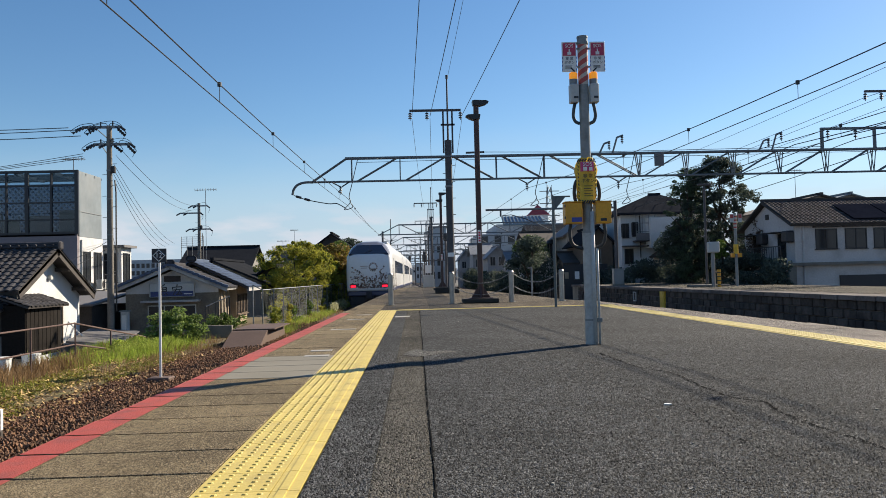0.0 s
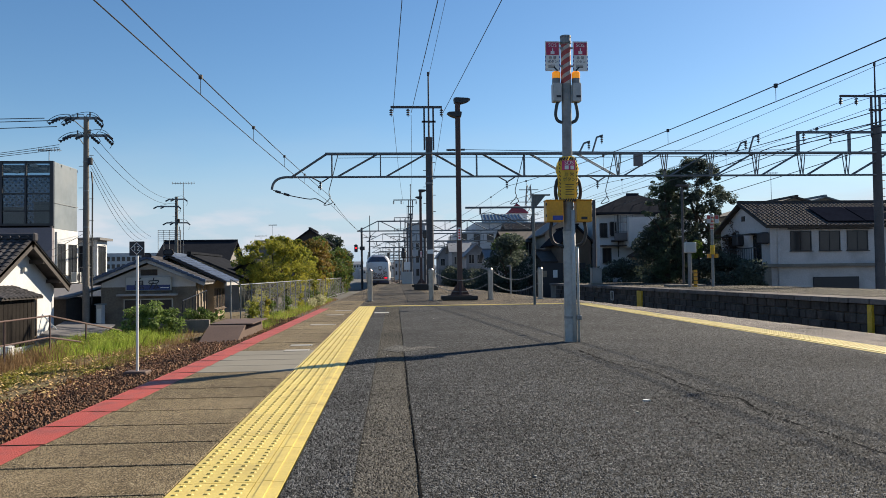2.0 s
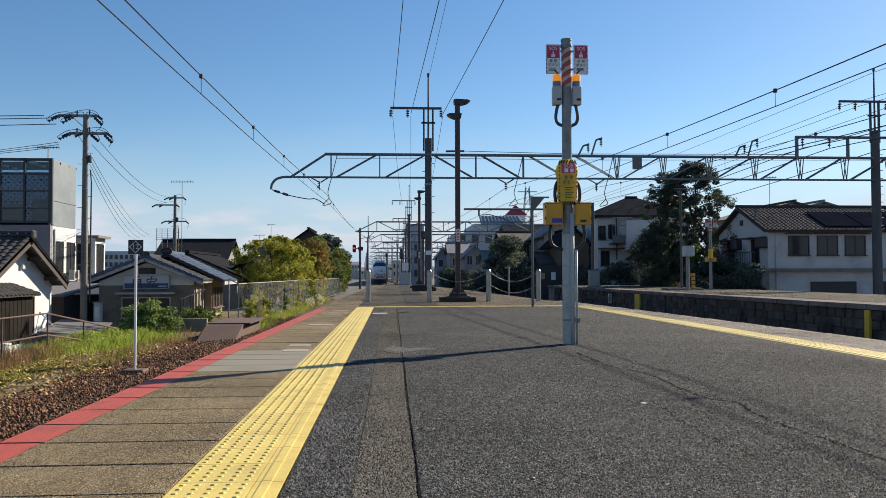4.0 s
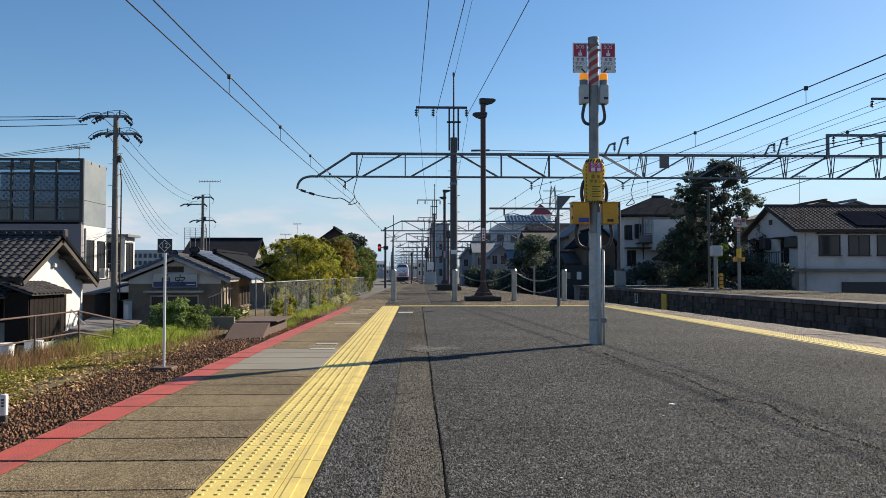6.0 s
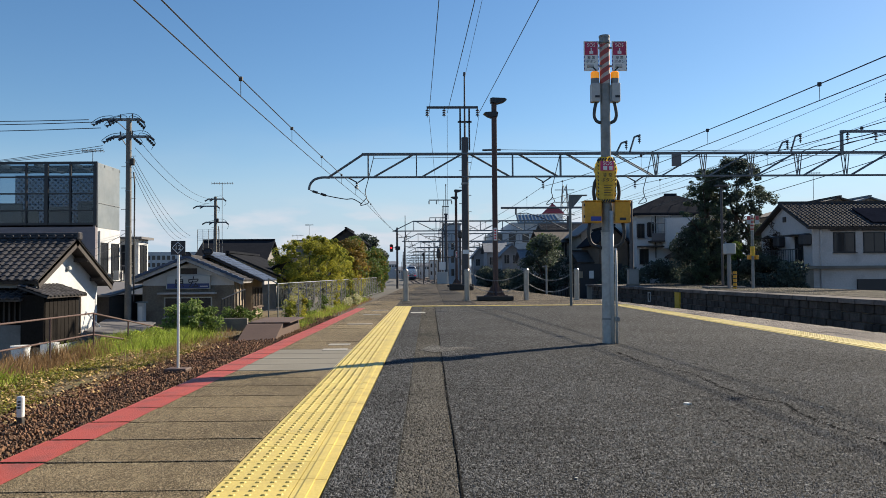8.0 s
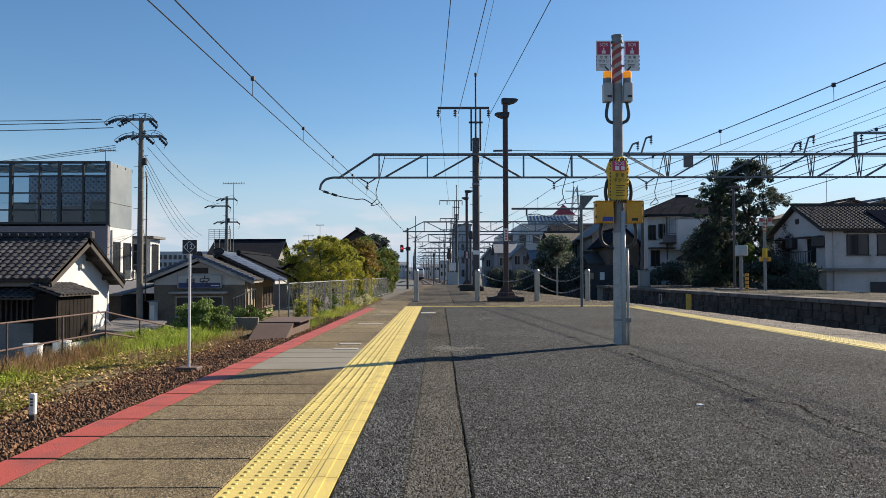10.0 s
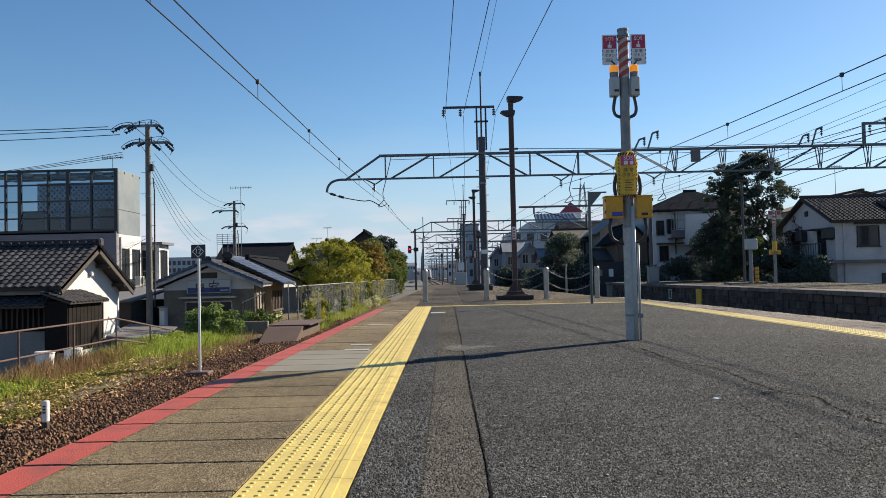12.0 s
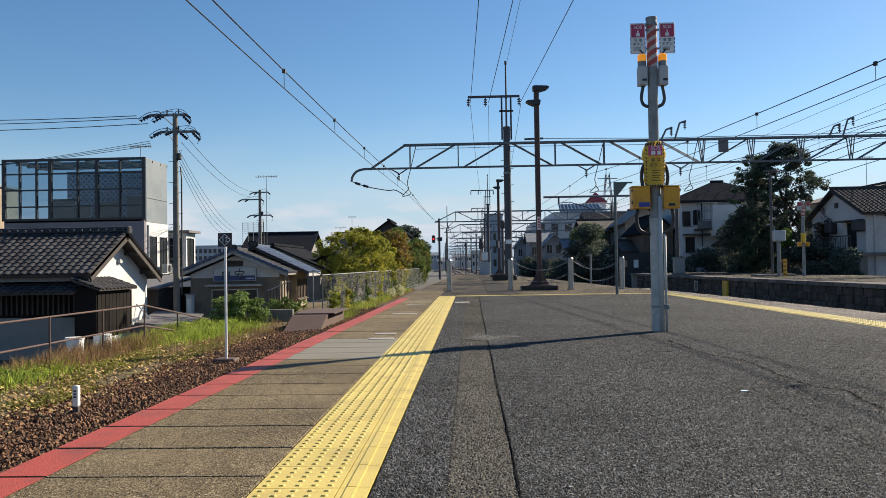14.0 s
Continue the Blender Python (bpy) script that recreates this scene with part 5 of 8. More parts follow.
def make_far_bracket():
    one = thing("overhead_bracket", "steel arm reaching out over the far track", "bracket", pose(0, 52, 0))
    part("arm", rods(((4.9, 0, 5.15), (13.6, 0, 5.15), 0.07), seg=8), GANTRY, one)
    part("mast", rods(((13.6, 0, -1.2), (13.6, 0, 5.6), 0.13, 0.11), seg=10), MAST, one)
    part("steady_arm", made(tube, [(6.0, 0, 4.75), (6.6, 0, 4.8), (7.6, 0, 4.5), (8.2, 0, 4.2)], 0.03, 6), MAST, one)
    part("insulator", rods(((5.9, 0, 5.1), (5.9, 0, 4.7), 0.06), ((12.3, 0, 5.3), (12.3, 0, 4.9), 0.06), seg=8), PORCELAIN, one)


def make_wires():
    for track, low, high, rise, dx in ((left_track, 3.98, 4.30, 0.38, -0.08), (right_track, 3.88, 4.16, 0.85, -0.12), (far_track, 3.98, 4.2, 0.85, -0.12)):
        spans = [(-14, 38), (38, 85), (85, 112), (112, 140), (140, 168), (168, 200), (200, 235), (235, 275), (275, 320)]
        con, mes, drops = [], [], []
        for a, b in spans:
            n = 52 if a < 0 else 12
            for k in range(n + (b == 320)):
                u = k / n
                y = a + (b - a) * u
                s = 4 * u * (1 - u)
                near = a < 0
                q = max(-0.5, (y - 8) / 30) ** 2
                con.append((track(y) + dx, y, low + 0.36 * q if near else low + 0.36 - 0.1 * s))
                mes.append((track(y) + dx, y, high + rise * q if near else high + rise - 0.45 * s))
                if (k % 5 == 3) if near else (k % 4 == 1):
                    drops.append((con[-1], mes[-1]))
        c = tagged(part("contact_wire", made(tube, con, 0.0095, 5), WIRE), "dark contact wire over the track", "cable", "overhead wires")
        m = thing("messenger_wire", "dark messenger wire with droppers over the track", "cable", group="overhead wires")
        part("cable", made(tube, mes, 0.011, 5), WIRE, m)
        for p, q in drops:
            d = part("dropper", rods((p, q, 0.006), seg=4), WIRE, m)
            if p[1] < 120:
                part("clamp", rods(((q[0], q[1], q[2] - 0.04), (q[0], q[1], q[2] + 0.03), 0.038), seg=8), INK, d)
    for x0, x1 in ((0.12, 0.90), (1.00, 2.20), (2.55, 4.55)):
        pts = [(x0 + (x1 - x0) * k / 14, 38 - 52 * k / 14, 8.62 - 0.15 * 4 * (k / 14) * (1 - k / 14)) for k in range(15)]
        wire("feeder_wire", "thin feeder wire high over the platform", pts, 0.013)
        wire("feeder_wire", "thin feeder wire between masts", sag((x0, 38, 8.5), (x0 + 1.2, 85, 8.3), 0.7), 0.011)
    wire("ground_wire", "thin earth wire high over the platform", [(1.85 + 0.35 * k / 10, 38 - 50 * k / 10, 10.3 - 0.05 * k) for k in range(11)], 0.008, THIN_WIRE)
    for x, z in ((20.7, 7.1), (22.1, 7.1), (24.6, 7.0), (19.0, 6.9)):
        wire("feeder_wire", "thick black feeder cable beside the far tracks", sag((x, 38, z), (x - 5.5, 120, z - 1.6), 0.8), 0.022)
        wire("feeder_wire", "thick black feeder cable beside the far tracks", sag((x, 38, z), (x + 1.5, -12, z), 0.6), 0.022)
    for x, z in ((22.68, 9.2), (23.5, 9.2), (25.13, 9.2), (24.5, 11.0)):
        wire("feeder_wire", "thin feeder wire beside the far tracks", sag((x, 38, z), (x - 9, 150, z - 0.3), 1.0), 0.013, THIN_WIRE)
        wire("feeder_wire", "thin feeder wire beside the far tracks", sag((x, 38, z), (x + 1.0, -12, z), 0.5), 0.013, THIN_WIRE)


# ---- lineside things ----
def make_stop_marker():
    t = thing("stop_marker", "white post with a black board reading 12 in a diamond", "sign", pose(-5.02, 15.9, -1.2))
    part("post", rods(((0, 0, 0.1), (0, 0, 2.45), 0.026), seg=12), SIGN_WHITE, t)
    part("footing", boxes((-0.22, 0.22, -0.2, 0.2, 0.0, 0.15), bevel=0.02), RUST_PLATE, t)
    b = part("board", boxes((-0.145, 0.145, -0.03, -0.01, 2.42, 2.70), bevel=0.005), INK, t, "black board with a white diamond")
    bm = bmesh.new()
    box(bm, -0.088, 0.088, -0.036, -0.028, -0.088, 0.088, m=pose(0, 0, 2.56, 0, 45, 0))
    part("diamond", bm, SIGN_WHITE, b)
    bm = bmesh.new()
    box(bm, -0.074, 0.074, -0.040, -0.034, -0.074, 0.074, m=pose(0, 0, 2.56, 0, 45, 0))
    part("diamond_field", bm, INK, b)
    writing("12", 0.135, SIGN_WHITE, b, pose(0, -0.043, 2.56, 90))
    s = thing("kilometre_post", "short white lineside post with a dark foot", "post", pose(-5.4, 10.55, -1.2))
    part("foot", boxes((-0.038, 0.038, -0.038, 0.038, 0, 0.14), bevel=0.008), DARK_WOOD, s)
    part("head", boxes((-0.04, 0.04, -0.04, 0.04, 0.14, 0.42), bevel=0.012), SIGN_WHITE, s)
    for z in (0.34, 0.30, 0.26):
        part("painted_bar", boxes((-0.02, 0.018, -0.0435, -0.039, z, z + 0.022)), INK, s)


def make_handrail():
    t = thing("handrail", "rusty pipe handrail along the verge", "railing", pose(-8.45, 0, -1.22))
    n = 0
    ys = [4 + 2.3 * k for k in range(7)] + [20.1]
    for y in ys:
        part("post", rods(((-0.02 * (y - 10) / 10, y, 0), (-0.02 * (y - 10) / 10, y, 1.08), 0.021), seg=8), RUST, t)
    for z in (1.08, 0.55):
        part("rail", rods(((0, 4, z), (-0.04, 20.1, z), 0.020), seg=8), RUST, t)
    for z in (1.08, 0.55):
        part("rail", rods(((-0.04, 20.1, z), (-0.1, 25.5, z - 0.75), 0.023), seg=8), RUST, t)
    for u in (0.45, 1.0):
        part("post", rods(((-0.07, 20.1 + 5.4 * u, -0.9), (-0.07, 20.1 + 5.4 * u, 1.08 - 0.75 * u), 0.024), seg=8), RUST, t)


def make_fence():
    for y0, y1, gap in ((30.2, 54.5, 2.1), (57.0, 85.0, 2.1)):
        t = thing("chain_link_fence", "grey chain link fence along the railway", "fence", pose(0, 0, -1.2), "lineside fences")
        fx = lambda y: -5.75 + 0.012 * (y - 29)
        n = int((y1 - y0) / gap)
        for k in range(n + 1):
            y = y0 + (y1 - y0) * k / n
            part("post", rods(((fx(y), y, 0), (fx(y), y, 1.66), 0.024), seg=8), FENCE_STEEL, t)
        part("top_rail", rods(((fx(y0), y0, 1.66), (fx(y1), y1, 1.66), 0.022), seg=8), GALV, t)
        part("bottom_rail", rods(((fx(y0), y0, 0.12), (fx(y1), y1, 0.12), 0.02), seg=6), GALV, t)
        verts, faces = [], []
        if y0 < 40:
            part("end_brace", rods(((fx(y0), y0, 1.66), (fx(y0) - 0.42, y0 + 0.3, 1.86), 0.022), ((fx(y0) - 0.42, y0 + 0.3, 0), (fx(y0) - 0.42, y0 + 0.3, 1.86), 0.024), seg=8), GALV, t)
        step = 0.09
        for k in range(int((y1 - y0) / step)):
            for d in (1, -1):
                a = y0 + k * step
                b = a + 1.5
                if b > y1:
                    continue
                i = len(verts)
                z0, z1 = (0.12, 1.62) if d > 0 else (1.62, 0.12)
                verts += [(fx(a), a, z0), (fx(a), a + 0.010, z0), (fx(b), b + 0.010, z1), (fx(b), b, z1)]
                faces.append((i, i + 1, i + 2, i + 3))
        tagged(raw("mesh", verts, faces, FENCE_STEEL, t), kind="stuff")


def make_ramp_cover():
    t = thing("crossing_ramp", "rust-brown steel crossing ramp lying beside the track", "ramp", pose(-4.95, 25.2, -1.2))
    bm = bmesh.new()
    profile(bm, [(-2.0, 0.0), (-0.6, 0.44), (-0.45, 0.47), (2.6, 0.48), (2.9, 0.0)], -0.70, 0.40, "x")
    part("ramp_body", bm, RUST_PLATE, t)
    part("top_plate", boxes((-0.72, 0.60, -0.35, 2.6, 0.478, 0.51)), RUST_PLATE, t, "flat brown top plate")


def make_signals():
    t = thing("railway_signal", "dark signal post showing a red light", "signal", pose(-4.15, 108, -1.2))
    part("post", rods(((0, 0, 0), (0, 0, 8.4), 0.17, 0.14), seg=10), MAST, t)
    h = part("signal_head", boxes((-1.02, -0.56, -0.2, 0.2, 5.05, 6.1), bevel=0.1), INK, t)
    part("lens", rods(((-0.8, -0.22, 5.6), (-0.8, -0.26, 5.6), 0.115), seg=16), SIGNAL_RED, h, "lit red signal lens")
    part("hood", boxes((-1.05, -0.55, -0.5, -0.2, 5.9, 5.94)), INK, h)
    part("bracket", rods(((-0.8, 0, 5.6), (0, 0, 5.6), 0.06), seg=6), MAST, t)
    part("side_box", boxes((-0.25, 0.4, -0.25, 0.1, 5.3, 5.8)), INK, t)
    for x, y, h in ((-0.6, 118, 5.2), (1.3, 92, 5.0)):
        s = thing("dwarf_signal", "dark lineside signal on a thin post", "signal", pose(x, y, -1.2), "lineside signals")
        part("post", rods(((0, 0, 0), (0, 0, h), 0.08), seg=8), MAST, s)
        part("signal_head", boxes((-0.17, 0.17, -0.12, 0.12, h - 0.6, h), bevel=0.05), INK, s)
    m = thing("signal_on_mast", "black signal heads mounted on an arm of a mast", "signal", pose(2.6, 62, -0.2))
    part("post", rods(((0, 0, 0), (0, 0, 4.4), 0.09), seg=8), MAST, m)
    for dx, z in ((-1.7, 2.4), (-0.35, 2.5), (0.0, 4.0)):
        h = part("signal_head", boxes((dx - 0.19, dx + 0.19, -0.2, 0.1, z - 0.2, z + 0.4), bevel=0.08), INK, m)
        part("lens", rods(((dx, -0.21, z + 0.1), (dx, -0.23, z + 0.1), 0.12), seg=12), GLASS_DARK, h)
    part("arm", rods(((-1.7, 0, 2.3), (0, 0, 2.3), 0.04), seg=6), MAST, m)
    v = thing("lineside_pole", "tall thin grey pole beside the track", "pole", pose(-3.1, 110, -1.2))
    part("pole", rods(((0, 0, 0), (0, 0, 10.2), 0.075, 0.05), seg=8), MAST, v)
    part("cross_arm", boxes((-0.1, 1.9, -0.04, 0.04, 8.0, 8.09)), GANTRY, v)
    part("brace", rods(((0, 0, 7.2), (0.9, 0, 8.0), 0.035), seg=6), GANTRY, v)
    c = thing("mirror_stand", "grey stand with a white notice at the platform end", "stand", pose(1.15, 60.5, 0))
    part("panel", boxes((-0.42, 0.42, -0.1, 0.1, 0, 0.95), bevel=0.02), BOX_GREY, c)
    part("notice", boxes((-0.24, 0.24, -0.15, -0.11, 1.1, 1.7)), SIGN_WHITE, c)
    for x in (-0.4, 0.4):
        part("leg", rods(((x, 0, 0), (x, 0, 1.9), 0.04), seg=8), GALV, c)
    g = thing("trackside_post", "thin grey post between the tracks", "post", pose(4.7, 31, -1.2))
    part("post", rods(((0, 0, 0), (0, 0, 2.3), 0.035), seg=8), GALV, g)
    part("arm", rods(((-0.15, 0, 2.25), (0.02, 0, 2.28), 0.025), seg=6), GALV, g)


def utility_pole(x, y, top, label, arms, lean=0.0, strain=True):
    t = thing("utility_pole", label, "utility pole", pose(x, y, -2.3, 0, lean, 0), "utility poles")
    h = top + 2.3
    part("pole", rods(((0, 0, 0), (0, 0, h), 0.145, 0.105), seg=14), mk_pole, t)
    for z in (h - 1.9, h - 3.1, h - 4.6):
        part("band", rods(((0, 0, z), (0, 0, z + 0.05), 0.128), seg=14), GALV, t)
    for k in range(12):
        part("climbing_step", rods(((0.12 * (1 if k % 2 else -1), 0, 3.2 + 0.45 * k), (0.30 * (1 if k % 2 else -1), 0, 3.2 + 0.45 * k), 0.012), seg=5), GALV, t)
    for z, a, b in arms:
        arm = part("cross_arm", boxes((a, b, -0.06, 0.06, h + z - 0.05, h + z + 0.05)), GALV, t)
        for u in (a + 0.08, (a * 0.62 + b * 0.38), b - 0.08):
            bm = bmesh.new()
            s = -1 if u < 0 else 1
            rod(bm, (u, 0, h + z + 0.04), (u + 0.28 * s, -0.2, h + z - 0.16), 0.035, seg=6)
            for q in (0.35, 0.6, 0.85):
                rod(bm, (u + 0.28 * s * q, -0.2 * q, h + z + 0.04 - 0.2 * q), (u + 0.28 * s * q + 0.05 * s, -0.2 * q - 0.03, h + z - 0.2 * q), 0.055, seg=8)
            part("insulator", bm, PORCELAIN, arm)
        part("jumper", made(tube, curved([(a + 0.2, 0, h + z + 0.05), ((a + b) / 2 + 0.25, 0, h + z + 0.25), (b - 0.1, 0, h + z + 0.16), (b + 0.16, 0, h + z - 0.25), (b + 0.05, 0, h + z - 0.55)]), 0.011, 5), WIRE, t)
    for z, a, b in arms if strain else ():
        for k in range(3):
            u = a + (b - a) * (0.15 + 0.35 * k)
            s = -1 if u < 0 else 1
            bm = bmesh.new()
            p, q = Vector((u, -0.05, h + z + 0.03)), Vector((u + 0.50 * s, -0.35, h + z - 0.30 - 0.06 * k))
            for w in (0.3, 0.5, 0.7, 0.9):
                c = p.lerp(q, w)
                rod(bm, c, c + (q - p) * 0.09, 0.045, 0.068, seg=8)
            rod(bm, p, q, 0.025, seg=6)
            part("strain_insulator", bm, PORCELAIN, t)
            part("jumper", made(tube, curved([q, q + Vector((0.06 * s, 0, 0.10)), q.lerp(p, 0.5) + Vector((0, 0, 0.20)), p + Vector((-0.15 * s, 0, 0.12)), p + Vector((-0.25 * s, 0, 0.02))]), 0.013, 5), WIRE, t)
        for u, v in ((0.15, 0.26), (-0.35, 0.22)):
            part("pin", rods(((u, 0, h + z), (u, 0, h + z + v), 0.03), seg=6), PORCELAIN, t)
        part("arm_brace", rods(((a * 0.55, 0.05, h + z), (0, 0.05, h + z - 0.55), 0.02), seg=5), GALV, t)
    part("cable_riser", made(tube, [(0.25, -0.1, h - 2.3), (0.3, -0.12, h - 2.8), (0.28, -0.12, 2.0)], 0.03, 6), WIRE, t)
    part("splice_box", boxes((0.1, 0.26, -0.14, 0.04, h - 2.0, h - 1.7), bevel=0.03), RUBBER, t)
    return t


mk_pole = mk("utility_pole_concrete", (0.20, 0.185, 0.165), (0.13, 0.12, 0.105), 0.9, scale=2, fine=20, bump=0.1)


def antenna(x, y, z, h, w=1.2):
    t = thing("tv_antenna", "thin rooftop television antenna", "antenna", pose(x, y, z), "antennas")
    part("mast", rods(((0, 0, 0), (0, 0, h), 0.022), seg=6), GALV, t)
    part("boom", rods(((-w / 2, 0, h - 0.05), (w / 2, 0, h - 0.02), 0.018), seg=6), GALV, t)
    for k in range(9):
        part("element", rods(((-w / 2 + w * k / 8, -0.2, h - 0.03), (-w / 2 + w * k / 8, 0.2, h - 0.03), 0.016), ((-w / 2 + w * k / 8, 0, h - 0.12), (-w / 2 + w * k / 8, 0, h + 0.08), 0.016), seg=4), GALV, t)
    return t


# ---- houses ----
def tiled_slope(t, corner, across, down, cols, rows, material, single, tile_w, tile_l, name="roof_tile", limit=300):
    """Curved tiles laid in courses from the ridge corner: across is the way along the ridge, down the way to the eaves."""
    across, down = Vector(across).normalized(), Vector(down).normalized()
    up = across.cross(down).normalized()
    if up.z < 0:
        up = -up
    prof = [(0.0, 0.0), (0.2, 0.035), (0.45, 0.045), (0.7, 0.01), (1.0, 0.0)]
    verts, faces = [], []
    for u, h in prof:
        for v, k in ((0.0, 0.0), (1.12, 0.03)):
            verts.append(across * (u * tile_w) + down * (v * tile_l) + up * (h + k))
    for u, h in prof:
        verts.append(across * (u * tile_w) + down * (1.12 * tile_l) + up * (h - 0.02))
    for i in range(4):
        faces.append((2 * i, 2 * i + 2, 2 * i + 3, 2 * i + 1))
        faces.append((2 * i + 1, 2 * i + 3, 10 + i + 1, 10 + i))
    me = bpy.data.meshes.new(name)
    me.from_pydata(verts, [], faces)
    me.materials.append(single)
    restv, restf, n = [], [], 0
    for r in range(rows):
        for c in range(cols):
            at = Vector(corner) + across * (c * tile_w) + down * (r * tile_l)
            if n < limit:
                piece(name, me, t, Matrix.Translation(at))
            else:
                a = len(restv)
                restv += [at + v for v in verts]
                restf += [[a + i for i in f] for f in faces]
            n += 1
    if restv:
        tagged(raw("roof_tiles", restv, restf, material, t), kind="stuff")


def slope_plate(t, a, b, c, d, thick, material, name="roof"):
    a, b, c, d = map(Vector, (a, b, c, d))
    n = (b - a).cross(d - a).normalized()
    n = n if n.z > 0 else -n
    top = [a, b, c, d]
    verts = top + [v - n * thick for v in top]
    faces = [(0, 1, 2, 3), (7, 6, 5, 4)] + [(i, 4 + i, 4 + (i + 1) % 4, (i + 1) % 4) for i in range(4)]
    return raw(name, verts, faces, material, t)


def window(t, x0, x1, y, z0, z1, axis="y", sign=-1, panes=2, frame=ALU, d=0.05):
    """A framed window on a wall that faces along an axis; the pane, frame and sill are its parts."""
    def bx(a0, a1, d0, d1, c0, c1):
        lo, hi = sorted((y + sign * d0, y + sign * d1))
        return (a0, a1, lo, hi, c0, c1) if axis == "y" else (lo, hi, a0, a1, c0, c1)
    w = part("window", boxes(bx(x0, x1, -0.02, 0.02, z0, z1)), GLASS_DARK, t)
    f = 0.05
    part("frame", boxes(bx(x0 - f, x1 + f, 0.0, d, z1, z1 + f), bx(x0 - f, x1 + f, 0.0, d, z0 - f, z0), bx(x0 - f, x0, 0.0, d, z0, z1), bx(x1, x1 + f, 0.0, d, z0, z1)), frame, w)
    for k in range(1, panes):
        u = x0 + (x1 - x0) * k / panes
        part("mullion", boxes(bx(u - 0.025, u + 0.025, 0.0, d * 0.8, z0, z1)), frame, w)
    part("sill", boxes(bx(x0 - 0.1, x1 + 0.1, 0.0, d + 0.08, z0 - f - 0.04, z0 - f)), frame, w)
    return w


def gable_wall(bm, x0, x1, y0, y1, z0, ze, zr, axis="y"):
    """A solid house body with gables at both ends; the ridge runs along the axis."""
    if axis == "y":
        profile(bm, [(x0, z0), (x1, z0), (x1, ze), ((x0 + x1) / 2, zr), (x0, ze)], y0, y1, "y")
    else:
        profile(bm, [(y0, z0), (y1, z0), (y1, ze), ((y0 + y1) / 2, zr), (y0, ze)], x0, x1, "x")


def make_tile_house():
    t = thing("tiled_house", "old single-storey house with white plaster gable and grey tile roof", "house")
    bm = bmesh.new()
    profile(bm, [(27.2, -2.3), (32.35, -2.3), (32.35, 0.45), (29.3, 2.03), (27.2, 0.93)], -25.0, -13.5, "x")
    part("wall", bm, PLASTER, t, "white plaster wall")
    ridge_y, zr, x0, x1 = 29.3, 2.20, -25.5, -12.95
    slope_plate(t, (x0, ridge_y, zr), (x1, ridge_y, zr), (x1, 26.35, 0.66), (x0, 26.35, 0.66), 0.12, DARK_WOOD, "roof_deck")
    slope_plate(t, (x0, ridge_y, zr), (x1, ridge_y, zr), (x1, 32.6, 0.50), (x0, 32.6, 0.50), 0.12, DARK_WOOD, "roof_deck")
    down = Vector((0, 26.35 - ridge_y, 0.66 - zr))
    n = 12
    tiled_slope(t, (x1 + 0.02, ridge_y, zr + 0.02), (-1, 0, 0), down, 44, n, TILE_JOINED, TILE, 0.285, down.length / n)
    down = Vector((0, 32.6 - ridge_y, 0.50 - zr))
    tiled_slope(t, (x1 + 0.02, ridge_y, zr + 0.02), (-1, 0, 0), down, 44, n, TILE_JOINED, TILE, 0.285, down.length / n, limit=0)
    part("ridge", boxes((x0, x1 + 0.05, ridge_y - 0.16, ridge_y + 0.16, zr, zr + 0.10), bevel=0.03), TILE_JOINED, t, "stacked grey ridge tiles")
    part("ridge_cap", rods(((x0, ridge_y, zr + 0.15), (x1 + 0.05, ridge_y, zr + 0.15), 0.075), seg=10), TILE_JOINED, t)
    for k in range(40):
        x = x1 - 0.15 - 0.31 * k
        part("ridge_end_tile", rods(((x, ridge_y - 0.2, zr + 0.08), (x, ridge_y + 0.2, zr + 0.08), 0.06), seg=8), TILE_JOINED, t)
    part("ridge_ornament", boxes((x1 + 0.0, x1 + 0.12, ridge_y - 0.17, ridge_y + 0.17, zr - 0.08, zr + 0.24), bevel=0.05), TILE_JOINED, t)
    # barge boards
    for ye, ze in ((26.35, 0.66), (32.6, 0.50)):
        slope_plate(t, (x1 - 0.06, ridge_y, zr - 0.02), (x1 + 0.0, ridge_y, zr - 0.02), (x1 + 0.0, ye, ze - 0.02), (x1 - 0.06, ye, ze - 0.02), 0.26, DARK_WOOD, "barge_board")
    for u in (0.3, 0.75):
        part("purlin_end", boxes((-13.5, -12.98, ridge_y + 3.2 * u - 0.07, ridge_y + 3.2 * u + 0.07, zr - 1.65 * u - 0.36, zr - 1.65 * u - 0.22)), DARK_WOOD, t)
    part("front_wall", boxes((-25, -13.52, 27.08, 27.2, -0.85, 0.62)), BLACK_WOOD, t, "dark wooden front wall")
    part("eave_fascia", boxes((-25.2, -13.15, 26.62, 26.70, 0.42, 0.64)), GREY_WALL, t, "grey boarded eaves")
    part("plinth_wall", boxes((-25, -13.52, 27.0, 27.2, -2.3, -0.85)), GREY_WALL, t, "grey plaster base wall")
    # pent roof over the front
    slope_plate(t, (-25, 27.1, 0.36), (-13.4, 27.1, 0.36), (-13.4, 26.1, 0.05), (-25, 26.1, 0.05), 0.08, DARK_WOOD, "pent_roof_deck")
    d = Vector((0, -1.0, -0.31))
    tiled_slope(t, (-13.4, 27.1, 0.38), (-1, 0, 0), d, 41, 4, TILE_JOINED, TILE, 0.285, d.length / 4, "pent_roof_tile", limit=0)
    for k in range(60):
        x = -13.7 - 0.185 * k
        part("lattice_bar", boxes((x, x + 0.06, 27.0, 27.06, -0.75, 0.0)), DARK_WOOD, t)
